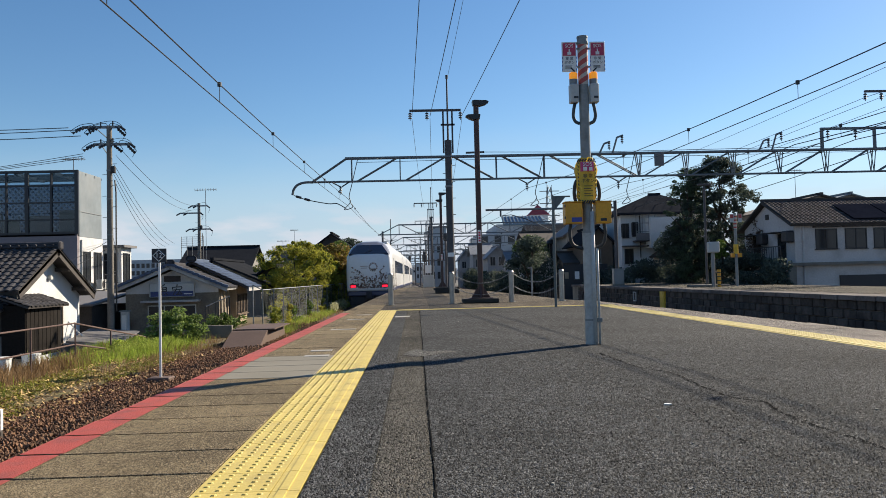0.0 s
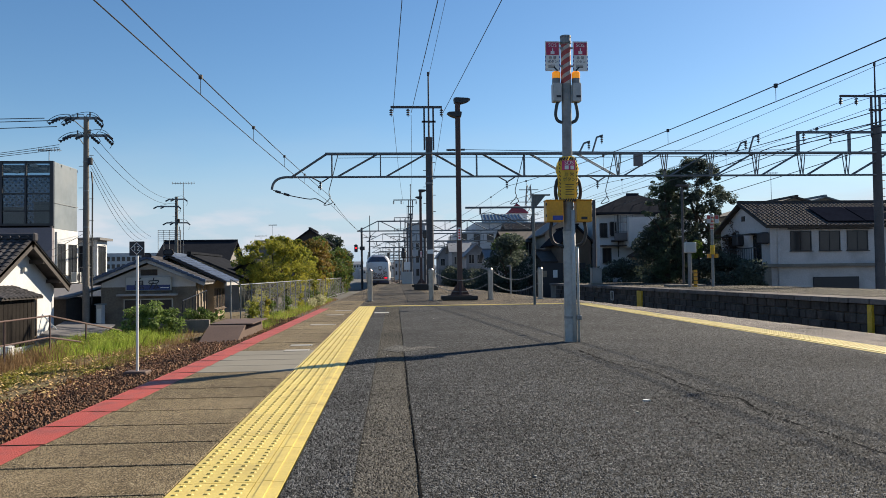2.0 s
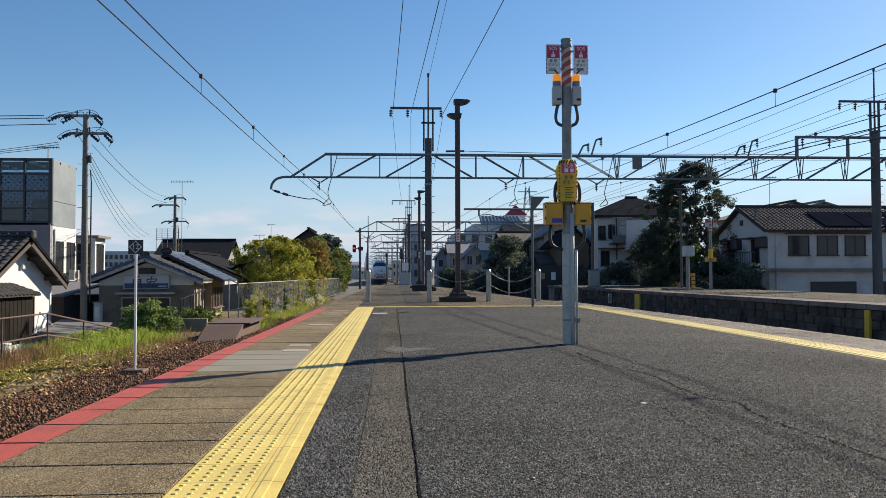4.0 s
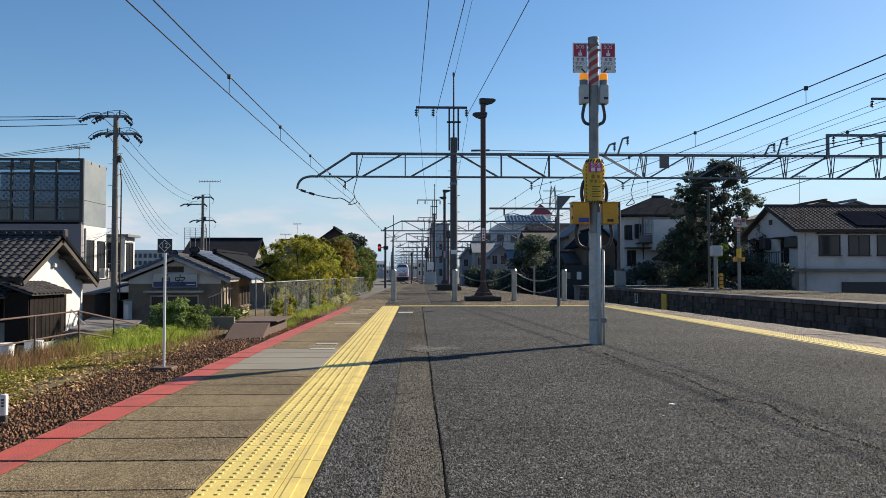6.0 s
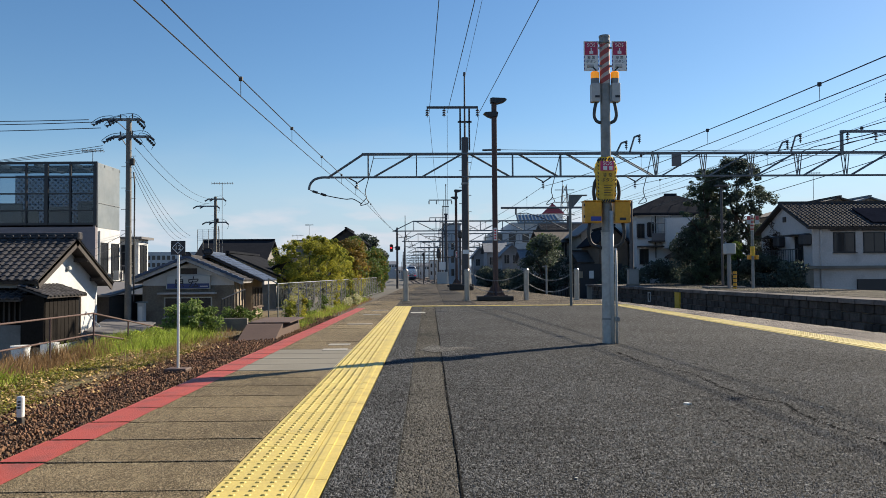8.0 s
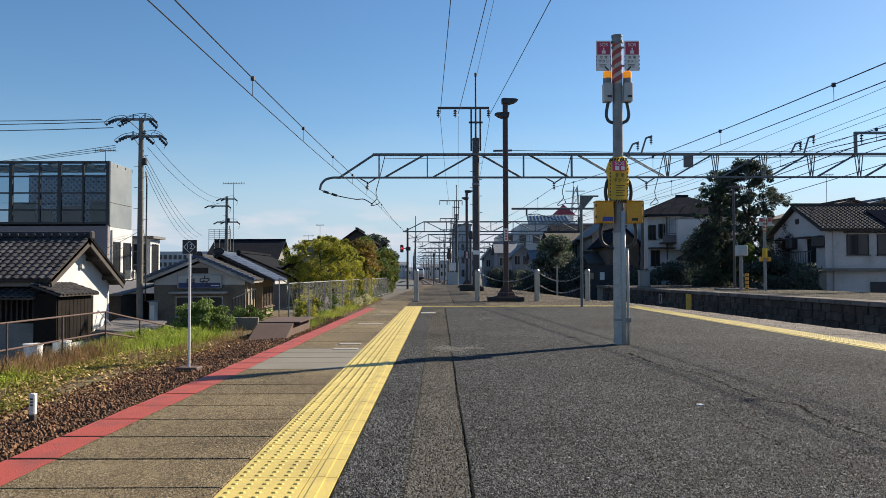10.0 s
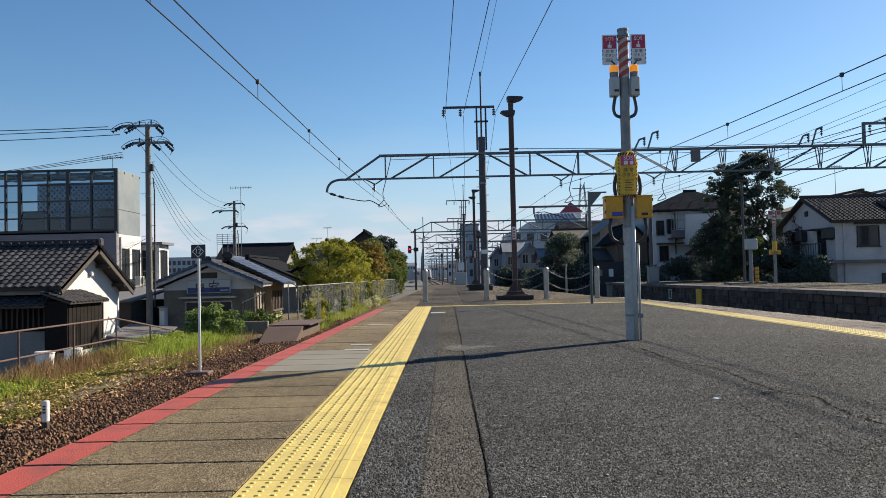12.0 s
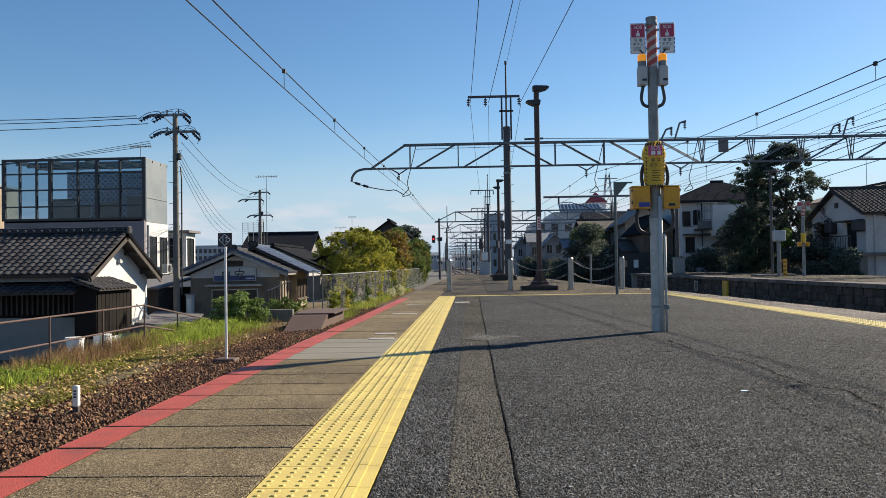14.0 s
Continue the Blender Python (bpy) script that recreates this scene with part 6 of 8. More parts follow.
    # boarded bay on the gable side
    b = part("bay", boxes((-13.48, -12.72, 26.3, 28.9, -1.55, 0.18)), BLACK_WOOD, t, "dark boarded bay")
    for k in range(9):
        part("board", boxes((-12.72, -12.69, 26.35 + 0.28 * k, 26.6 + 0.28 * k, -1.5, 0.1)), BLACK_WOOD, b)
    slope_plate(t, (-13.5, 26.1, 0.50), (-13.5, 29.1, 0.50), (-12.5, 29.1, 0.14), (-12.5, 26.1, 0.14), 0.07, DARK_WOOD, "bay_roof_deck")
    d = Vector((1.0, 0, -0.36))
    tiled_slope(t, (-13.5, 26.1, 0.52), (0, 1, 0), d, 10, 4, TILE_JOINED, TILE, 0.29, d.length / 4, "bay_roof_tile", limit=0)
    for y in (29.4, 30.3):
        window(t, y, y + 0.42, -13.5, -1.4, 0.0, "x", 1, 1, WOOD)
    part("vent_box", boxes((-13.5, -13.38, 29.6, 29.8, 1.05, 1.2)), BOX_GREY, t)
    for x, y in ((-12.6, 24.6), (-12.2, 25.6)):
        c = thing("white_bucket", "white plastic bucket by the house wall", "bucket", pose(x, y, -2.3), "buckets")
        part("body", rods(((0, 0, 0), (0, 0, 0.95), 0.22, 0.28), seg=14), SIGN_WHITE, c)
        part("rim", rods(((0, 0, 0.92), (0, 0, 0.97), 0.30), seg=14), SIGN_WHITE, c)


def make_glass_building():
    t = thing("glass_building", "modern grey building with a glazed lattice top storey", "building")
    x0, x1, y0, y1, zb, zt = -27.2, -18.9, 45.0, 48.5, 3.72, 7.34
    part("lower_wall", boxes((x0, x1, y0, y0 + 0.3, -2.3, zb)), mk_mauve, t, "grey-purple lower wall")
    part("side_wall", boxes((x1 - 0.3, x1 + 0.004, y0 + 0.3, y0 + 3.6, -2.3, zb - 0.15)), PLASTER, t, "white side wall")
    part("side_panel", boxes((x1 - 0.12, x1, y0 + 0.05, y1, zb - 0.15, zt), bevel=0.02), PANEL_GREY, t, "pale ribbed metal side panel")
    part("panel_joint", boxes((x1, x1 + 0.03, y0 + 0.05, y1, 5.0, 5.04)), GALV, t)
    part("floor", boxes((x0, x1 - 0.12, y0, y1, zb - 0.1, zb)), SLATE_WALL, t)
    part("back_wall", boxes((x0 + 2.0, x1 - 0.12, y1 - 0.1, y1, zb, zt - 0.35)), mk_pale, t, "pale blue back screen")
    bm = bmesh.new()
    w = x1 - x0 - 0.3
    xa, xb, za, zc = x0 + 2.05, x1 - 0.2, zb + 0.05, zt - 0.45
    for k in range(-14, 26):
        for s in (1, -1):
            u0 = xa + 0.34 * k
            lo, hi = max(u0, xa), min(u0 + (zc - za), xb)
            if hi - lo < 0.1:
                continue
            z = [za + (v - u0) if s > 0 else zc - (v - u0) for v in (lo, hi)]
            rod(bm, (lo, y1 - 0.16, z[0]), (hi, y1 - 0.16, z[1]), 0.06, seg=4)
    tagged(part("lattice_screen", bm, mk_lattice, t, "blue diamond lattice screen"), kind="stuff")
    for z in (zt - 0.05, zb + 0.08, zb + 0.81, zb + 1.78, zb + 2.73):
        part("transom", boxes((x0, x1, y0 - 0.06, y0 + 0.06, z - (0.09 if z > zt - 0.2 or z < zb + 0.2 else 0.03), z + 0.05)), BLACK_FRAME, t)
    cols = [x0 + (x1 - x0) * u for u in (0.0, 0.115, 0.235, 0.333, 0.53, 0.667, 0.83, 1.0)]
    for k, x in enumerate(cols):
        r = 0.10 if k in (0, 3, 5, 7) else 0.05
        part("mullion", boxes((x - r, x + r, y0 - 0.08, y0 + 0.08, zb, zt)), BLACK_FRAME, t)
    for k in range(4):
        x = x0 + (x1 - x0) * (k + 0.3) / 4
        part("roof_beam", boxes((x, x + 0.2, y0 + 0.1, y1 - 0.1, zt - 0.25, zt - 0.05)), BLACK_FRAME, t)
    for y in (y0 + 1.2, y0 + 2.4, y1 - 0.05):
        part("roof_purlin", boxes((x0, x1, y, y + 0.1, zt - 0.2, zt - 0.05)), BLACK_FRAME, t)
    for a, b in zip(cols, cols[1:]):
        for z0, z1 in ((zb + 0.12, zb + 0.78), (zb + 0.86, zb + 1.75), (zb + 1.82, zb + 2.70), (zb + 2.78, zt - 0.14)):
            ob = part("pane", boxes((a + 0.06, b - 0.06, y0 - 0.01, y0 + 0.01, z0, z1)), GLASS, t)
            ob.visible_shadow = False
    for x, w, h in ((-25.4, 1.5, 1.4), (-22.4, 1.3, 1.2), (-20.6, 0.9, 1.5)):
        part("interior_partition", boxes((x, x + w, y0 + 1.6, y0 + 1.8, zb, zb + h)), SLATE_WALL, t)
    part("interior_partition", boxes((-24.3, -23.4, y0 + 2.6, y0 + 2.7, zb, zb + 1.1)), BEIGE, t)
    for y, z0 in ((45.7, 0.6), (47.3, 0.6)):
        window(t, y, y + 1.0, x1, z0 + 0.4, z0 + 2.1, "x", 1, 2, BLACK_FRAME)
    part("balcony", boxes((x1, x1 + 0.8, 46.8, 48.6, 0.3, 0.5)), CONCRETE, t)
    for k in range(7):
        part("baluster", rods(((x1 + 0.78, 46.85 + 0.28 * k, 0.5), (x1 + 0.78, 46.85 + 0.28 * k, 1.4), 0.02), seg=5), BLACK_FRAME, t)
    part("balcony_rail", rods(((x1 + 0.78, 46.8, 1.4), (x1 + 0.78, 48.6, 1.4), 0.03), seg=6), BLACK_FRAME, t)
    part("drainpipe", rods(((x1 + 0.06, 45.45, -2.3), (x1 + 0.06, 45.45, 3.4), 0.05), seg=8), BOX_GREY, t)
    unit = thing("air_conditioner", "white outdoor air conditioner unit on a small balcony", "air conditioner", pose(x1 + 0.4, 47.4, 0.5))
    part("casing", boxes((-0.16, 0.16, -0.4, 0.4, 0.04, 0.62), bevel=0.02), BOX_GREY, unit)
    part("fan_grille", rods(((0.16, -0.1, 0.33), (0.175, -0.1, 0.33), 0.22), seg=18), INK, unit)
    be = thing("cream_building", "cream rendered building behind the glazed storey", "building")
    part("wall", boxes((-52, -41.0, 62, 70, -2.3, 8.2)), BEIGE, be)
    part("roof_edge", boxes((-52.2, -40.8, 61.8, 70.2, 8.2, 8.4)), PANEL_GREY, be)
    n = thing("narrow_building", "narrow white rendered building behind the utility pole", "building")
    part("wall", boxes((-19.4, -18.1, 49.5, 51.2, -2.3, 3.1)), PLASTER, n)
    part("flat_roof", boxes((-19.6, -17.8, 49.2, 51.4, 3.1, 3.25)), SLATE_WALL, n)
    window(n, -19.1, -18.4, 49.5, 1.0, 2.7, "y", -1, 2, BLACK_FRAME)
    window(n, 49.8, 50.8, -18.1, 1.0, 2.7, "x", 1, 2, BLACK_FRAME)
    part("lower_annex", boxes((-18.05, -17.1, 48.2, 50.5, -2.3, 0.5)), PLASTER, n)
    s = thing("dark_shed", "dark low shed with a corrugated roof", "shed")
    part("wall", boxes((-16.6, -13.6, 33.8, 39, -2.3, -0.1)), DARK_WOOD, s)
    slope_plate(s, (-17, 39.2, 0.5), (-13.4, 39.2, 0.5), (-13.4, 33.4, 0.0), (-17, 33.4, 0.0), 0.08, SLATE_WALL)
    a = thing("lean_to", "low lean-to with a pale corrugated roof", "shed")
    part("wall", boxes((-12.8, -10.9, 30.4, 33.0, -2.3, -1.4)), OLD_WALL, a)
    slope_plate(a, (-13.2, 32.6, -0.95), (-11.2, 32.6, -1.1), (-11.2, 30.4, -1.45), (-13.2, 30.4, -1.3), 0.06, SLATE_WALL)
    p = thing("store_shed", "narrow white store with a grey roof and closed doors", "shed")
    part("wall", boxes((-12.32, -12.06, 33.6, 33.9, -2.3, -0.35)), PLASTER, p)
    part("roof", boxes((-12.36, -12.02, 33.5, 34.0, -0.35, -0.3)), PANEL_GREY, p)
    part("door", boxes((-12.27, -12.11, 33.57, 33.6, -2.2, -0.5)), SIGN_WHITE, p)


mk_mauve = mk("mauve_render", (0.215, 0.194, 0.211), (0.181, 0.163, 0.176), 0.85, scale=0.4, fine=10, bump=0.05, dirt=((0.112, 0.103, 0.107), 0.5, 0.4))
mk_pale = mk("blue_screen", (0.085, 0.14, 0.24), (0.065, 0.11, 0.19), 0.5, bump=0)
mk_lattice = mk("pale_lattice", (0.74, 0.80, 0.86), (0.66, 0.72, 0.78), 0.5, bump=0)


SHOP_WALL = mk("shop_render", (0.22, 0.19, 0.15), (0.14, 0.12, 0.095), 0.9, scale=0.6, fine=12, dirt=((0.075, 0.066, 0.055), 0.9, 0.85))


def turned(x, y, degrees):
    """A turn about the upright line through (x, y)."""
    return pose(x, y, 0, 0, 0, degrees) @ pose(-x, -y, 0)


def make_shop_house():
    t = thing("shop_house", "small rendered shop with a gable roof and a blue sign", "house", turned(-10.57, 35.0, 6.0))
    x0, x1, ya, yb, z0, ze = -12.55, -8.6, 35.0, 38.4, -2.2, 0.55
    bm = bmesh.new()
    gable_wall(bm, x0, x1, ya, yb, z0, ze, 1.38, "y")
    part("wall", bm, SHOP_WALL, t, "weathered grey-beige rendered wall")
    xm, zr = (x0 + x1) / 2, 1.58
    for xe in (x0 - 0.55, x1 + 0.45):
        slope_plate(t, (xm, ya - 0.5, zr), (xm, yb, zr), (xe, yb, ze - 0.02), (xe, ya - 0.5, ze - 0.02), 0.1, OLD_WALL, "roof_deck")
        d = Vector((xe - xm, 0, ze - 0.02 - zr))
        tiled_slope(t, (xm, ya - 0.5, zr + 0.02), (0, 1, 0), d, 13, 9, TILE_JOINED, TILE, 0.30, d.length / 9, limit=0)
        slope_plate(t, (xm, ya - 0.54, zr - 0.03), (xm, ya - 0.5, zr - 0.03), (xe, ya - 0.5, ze - 0.05), (xe, ya - 0.54, ze - 0.05), 0.13, OLD_WALL, "barge_board")
        for k in range(10):
            a, b = Vector((xm, 0, zr)).lerp(Vector((xe, 0, ze - 0.02)), k / 10), Vector((xm, 0, zr)).lerp(Vector((xe, 0, ze - 0.02)), (k + 1.12) / 10)
            slope_plate(t, (a.x, ya - 0.60, a.z + 0.10), (a.x, ya - 0.30, a.z + 0.10), (b.x, ya - 0.30, b.z + 0.14), (b.x, ya - 0.60, b.z + 0.14), 0.11, BLUE_TILE, "verge_tile")
    part("ridge", boxes((xm - 0.11, xm + 0.11, ya - 0.5, yb, zr, zr + 0.15), bevel=0.03), TILE_JOINED, t)
    part("ridge_ornament", boxes((xm - 0.2, xm + 0.2, ya - 0.6, ya - 0.5, zr - 0.02, zr + 0.25), bevel=0.08), TILE_JOINED, t)
    bm = bmesh.new()
    profile(bm, [(x0 + 0.02, 0.36), (x1 - 0.02, 0.36), (x1 - 0.02, ze - 0.02), (xm, 1.35), (x0 + 0.02, ze - 0.02)], ya - 0.012, ya - 0.003, "y")
    part("gable_plaster", bm, PLASTER, t, "pale plaster gable")
    part("gable_vent", boxes((xm - 0.35, xm + 0.35, ya - 0.03, ya + 0.02, 0.86, 1.12)), DARK_WOOD, t)
    s = part("shop_sign", boxes((xm - 0.95, xm + 0.95, ya - 0.16, ya - 0.02, 0.20, 0.80), bevel=0.02), BOX_GREY, t, "white and blue painted shop sign")
    part("sign_band", boxes((xm - 0.9, xm + 0.9, ya - 0.165, ya - 0.155, 0.23, 0.45)), NAVY, s)
    for dx, rows in ((-0.38, ((0, 0.24, 0.22, 35), (0, 0.15, 0.34, 4), (0, 0.07, 0.34, 3), (0, -0.01, 0.36, 4), (-0.15, 0.07, 0.2, 88), (0.15, 0.07, 0.2, 90), (0, 0.07, 0.2, 90), (-0.16, -0.12, 0.12, 60), (-0.05, -0.13, 0.1, -60), (0.06, -0.13, 0.1, -55), (0.16, -0.12, 0.12, -50))),
                     (0.22, ((0, 0.24, 0.12, 80), (0, 0.17, 0.42, 3), (-0.19, 0.12, 0.1, 80), (0.19, 0.12, 0.1, 60), (-0.02, 0.05, 0.36, 4), (-0.09, -0.03, 0.32, 62), (0.06, -0.08, 0.22, 60), (0.08, -0.15, 0.24, 5), (0.17, -0.09, 0.14, -50)))):
        for u, v, l, a in rows:
            b = bmesh.new()
            box(b, -l / 2, l / 2, -0.004, 0.004, -0.022, 0.022, m=pose(xm + dx + u, ya - 0.170, 0.46 + v, 0, -a, 0))
            part("brush_stroke", b, INK, s)
    part("small_print", boxes((xm + 0.5, xm + 0.85, ya - 0.172, ya - 0.164, 0.31, 0.34)), SIGN_WHITE, s)
    part("awning", boxes((xm - 1.25, xm + 1.2, ya - 0.5, ya, -0.02, 0.06)), OLD_WALL, t)
    window(t, xm - 1.0, xm + 0.95, ya, -1.0, -0.2, "y", -1, 3, ALU)
    for k in range(9):
        part("window_bar", boxes((xm - 1.0 + 0.24 * k, xm - 0.97 + 0.24 * k, ya - 0.14, ya - 0.11, -1.0, -0.55)), WOOD, t)
    for y in (35.2, 36.4, 37.6):
        part("wall_post", boxes((x1, x1 + 0.06, y, y + 0.14, z0, ze)), BEIGE, t)
    # rear house with a blue tile roof
    r = thing("rear_house", "small beige house with a blue-grey tile roof", "house", turned(-8.6, 38.6, 2.0))
    x0, x1, ya, yb, ze, zr = -12.6, -8.6, 38.6, 41.4, 0.66, 1.8
    bm = bmesh.new()
    gable_wall(bm, x0, x1, ya, yb, -2.2, ze, 1.6, "y")
    part("wall", bm, BEIGE, r, "sunlit beige rendered wall")
    xm = (x0 + x1) / 2
    for xe in (x0 - 0.6, x1 + 0.68):
        slope_plate(r, (xm, ya - 0.5, zr), (xm, yb + 0.4, zr), (xe, yb + 0.4, ze - 0.15), (xe, ya - 0.5, ze - 0.15), 0.1, DARK_WOOD, "roof_deck")
        d = Vector((xe - xm, 0, ze - 0.15 - zr))
        tiled_slope(r, (xm, ya - 0.5, zr + 0.02), (0, 1, 0), d, 12, 10, BLUE_TILE, BLUE_TILE, 0.30, d.length / 10, limit=0)
    part("ridge", boxes((xm - 0.11, xm + 0.11, ya - 0.5, yb, zr, zr + 0.16), bevel=0.03), BLUE_TILE, r)
    part("ridge_ornament", boxes((xm - 0.25, xm + 0.25, ya - 0.62, ya - 0.5, zr - 0.02, zr + 0.3), bevel=0.1), TILE_JOINED, r)
    for y in (38.75, 39.65, 40.5):
        window(r, y, y + 0.7, x1, -0.75, 0.15, "x", 1, 2, WOOD)
    part("fascia", boxes((x1 + 0.63, x1 + 0.69, ya - 0.5, yb + 0.4, ze - 0.32, ze - 0.12)), OLD_WALL, r)
    w = thing("garden_wall", "low grey concrete garden wall", "wall")
    part("wall", boxes((-8.2, -6.5, 28.4, 28.6, -1.3, -0.75)), CONCRETE, w)
    f = thing("entrance_railing", "dark metal railing beside the shop", "railing")
    for k in range(9):
        part("baluster", rods(((-8.1, 31.0 + 0.5 * k, -1.3), (-8.1, 31.0 + 0.5 * k, -0.15 + 0.04 * k), 0.02), seg=6), BLACK_FRAME, f)
    part("top_rail", rods(((-8.1, 31.0, -0.15), (-8.1, 35.0, 0.17), 0.025), seg=6), BLACK_FRAME, f)


def simple_house(label, x0, x1, y0, y1, z0, ze, zr, axis, wall, roof, over=0.5, wins=(), tiles=False):
    t = thing("house", label, "house", group="background houses")
    bm = bmesh.new()
    gable_wall(bm, x0, x1, y0, y1, z0, ze, zr - 0.12, axis)
    part("wall", bm, wall, t)
    if axis == "x":
        ym = (y0 + y1) / 2
        for ye in (y0 - over, y1 + over):
            zz = ze - over * (zr - ze) / (y1 - y0) * 2
            if tiles and ye < ym:
                d = Vector((0, ye - ym, zz - zr))
                n = max(4, int(d.length / 0.24))
                tiled_slope(t, (x0 - over, ym, zr + 0.02), (1, 0, 0), d, int((x1 - x0 + 2 * over) / 0.25), n, TILE_JOINED, TILE, 0.25, d.length / n, limit=150)
            slope_plate(t, (x0 - over, ym, zr), (x1 + over, ym, zr), (x1 + over, ye, zz), (x0 - over, ye, zz), 0.12, roof)
        part("ridge", boxes((x0 - over, x1 + over, ym - 0.12, ym + 0.12, zr, zr + 0.14)), roof, t)
    else:
        xm = (x0 + x1) / 2
        for xe in (x0 - over, x1 + over):
            zz = ze - over * (zr - ze) / (x1 - x0) * 2
            slope_plate(t, (xm, y0 - over, zr), (xm, y1 + over, zr), (xe, y1 + over, zz), (xe, y0 - over, zz), 0.12, roof)
        part("ridge", boxes((xm - 0.12, xm + 0.12, y0 - over, y1 + over, zr, zr + 0.14)), roof, t)
    for a, b, c, d in wins:
        window(t, a, b, y0, c, d)
    return t


SOLAR = mk("solar_panel", (0.014, 0.017, 0.028), (0.010, 0.012, 0.02), 0.9, scale=1, fine=6, bump=0, spec=0.0)


def make_right_house():
    t = simple_house("long two-storey rendered house with a weathered tile roof", 20.8, 41.0, 42.0, 48.4, -2.2, 3.32, 4.72, "x", PALE_RENDER, DARK_WOOD, 0.35, tiles=True)
    for a in (22.0, 23.65, 25.25, 28.5, 30.5):
        w = window(t, a, a + 1.1, 42.0, 1.85, 2.85, frame=BLACK_FRAME)
        part("hood", boxes((a - 0.2, a + 1.3, 41.75, 42.0, 2.98, 3.03)), DARK_WOOD, w)
    part("floor_ledge", boxes((20.2, 41, 41.6, 42.0, 0.92, 1.08)), CONCRETE, t, "stained concrete ledge")
    part("balcony_floor", boxes((19.9, 20.8, 41.8, 48, 0.95, 1.08)), CONCRETE, t)
    for k in range(22):
        part("baluster", rods(((19.95, 41.9 + 0.28 * k, 1.08), (19.95, 41.9 + 0.28 * k, 2.0), 0.018), seg=5), BLACK_FRAME, t)
    part("balcony_rail", rods(((19.95, 41.9, 2.0), (19.95, 48, 2.0), 0.03), seg=6), BLACK_FRAME, t)
    for y in (43.0, 46.2):
        d = part("balcony_door", boxes((20.74, 20.8, y, y + 0.9, 1.1, 2.75)), GLASS_DARK, t)
        part("awning", boxes((20.05, 20.8, y - 0.3, y + 1.4, 2.78, 2.83)), DARK_WOOD, t)
        u = part("awning_box", boxes((20.35, 20.8, y - 1.05, y - 0.3, 2.2, 2.85), bevel=0.08), INK, t)
    for a in (24.1, 26.3, 28.5, 30.7, 32.9):
        at = lambda u: (45.2 - 3.55 * u, 4.72 - 1.55 * u + 0.17)
        (ya, za), (yb, zb) = at(0.32), at(0.93)
        slope_plate(t, (a, ya, za), (a + 2.1, ya, za), (a + 2.1, yb, zb), (a, yb, zb), 0.05, SOLAR, "solar_panel")
    part("gable_vent", boxes((20.74, 20.8, 45.0, 45.35, 3.65, 3.95)), DARK_WOOD, t)
    for a in (23.2, 27.2):
        part("garage_opening", boxes((a, a + 2.6, 41.93, 42.0, -1.0, 0.35)), INK, t)
    part("pillar", boxes((20.3, 20.7, 41.7, 42.0, -2.2, 0.92)), CONCRETE, t)
    part("drainpipe", rods(((21.25, 41.95, -2.2), (21.25, 41.95, 3.1), 0.05), seg=6), PALE_RENDER, t)


# roofs and walls along the line, with aerial haze painted into their colour
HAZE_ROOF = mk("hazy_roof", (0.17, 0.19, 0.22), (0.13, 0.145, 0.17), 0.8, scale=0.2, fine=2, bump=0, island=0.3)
LINE_WALL = mk("hazy_far_wall", (0.26, 0.27, 0.29), (0.20, 0.21, 0.225), 0.9, scale=0.3, fine=4, bump=0, dirt=((0.13, 0.135, 0.145), 0.4, 0.6))


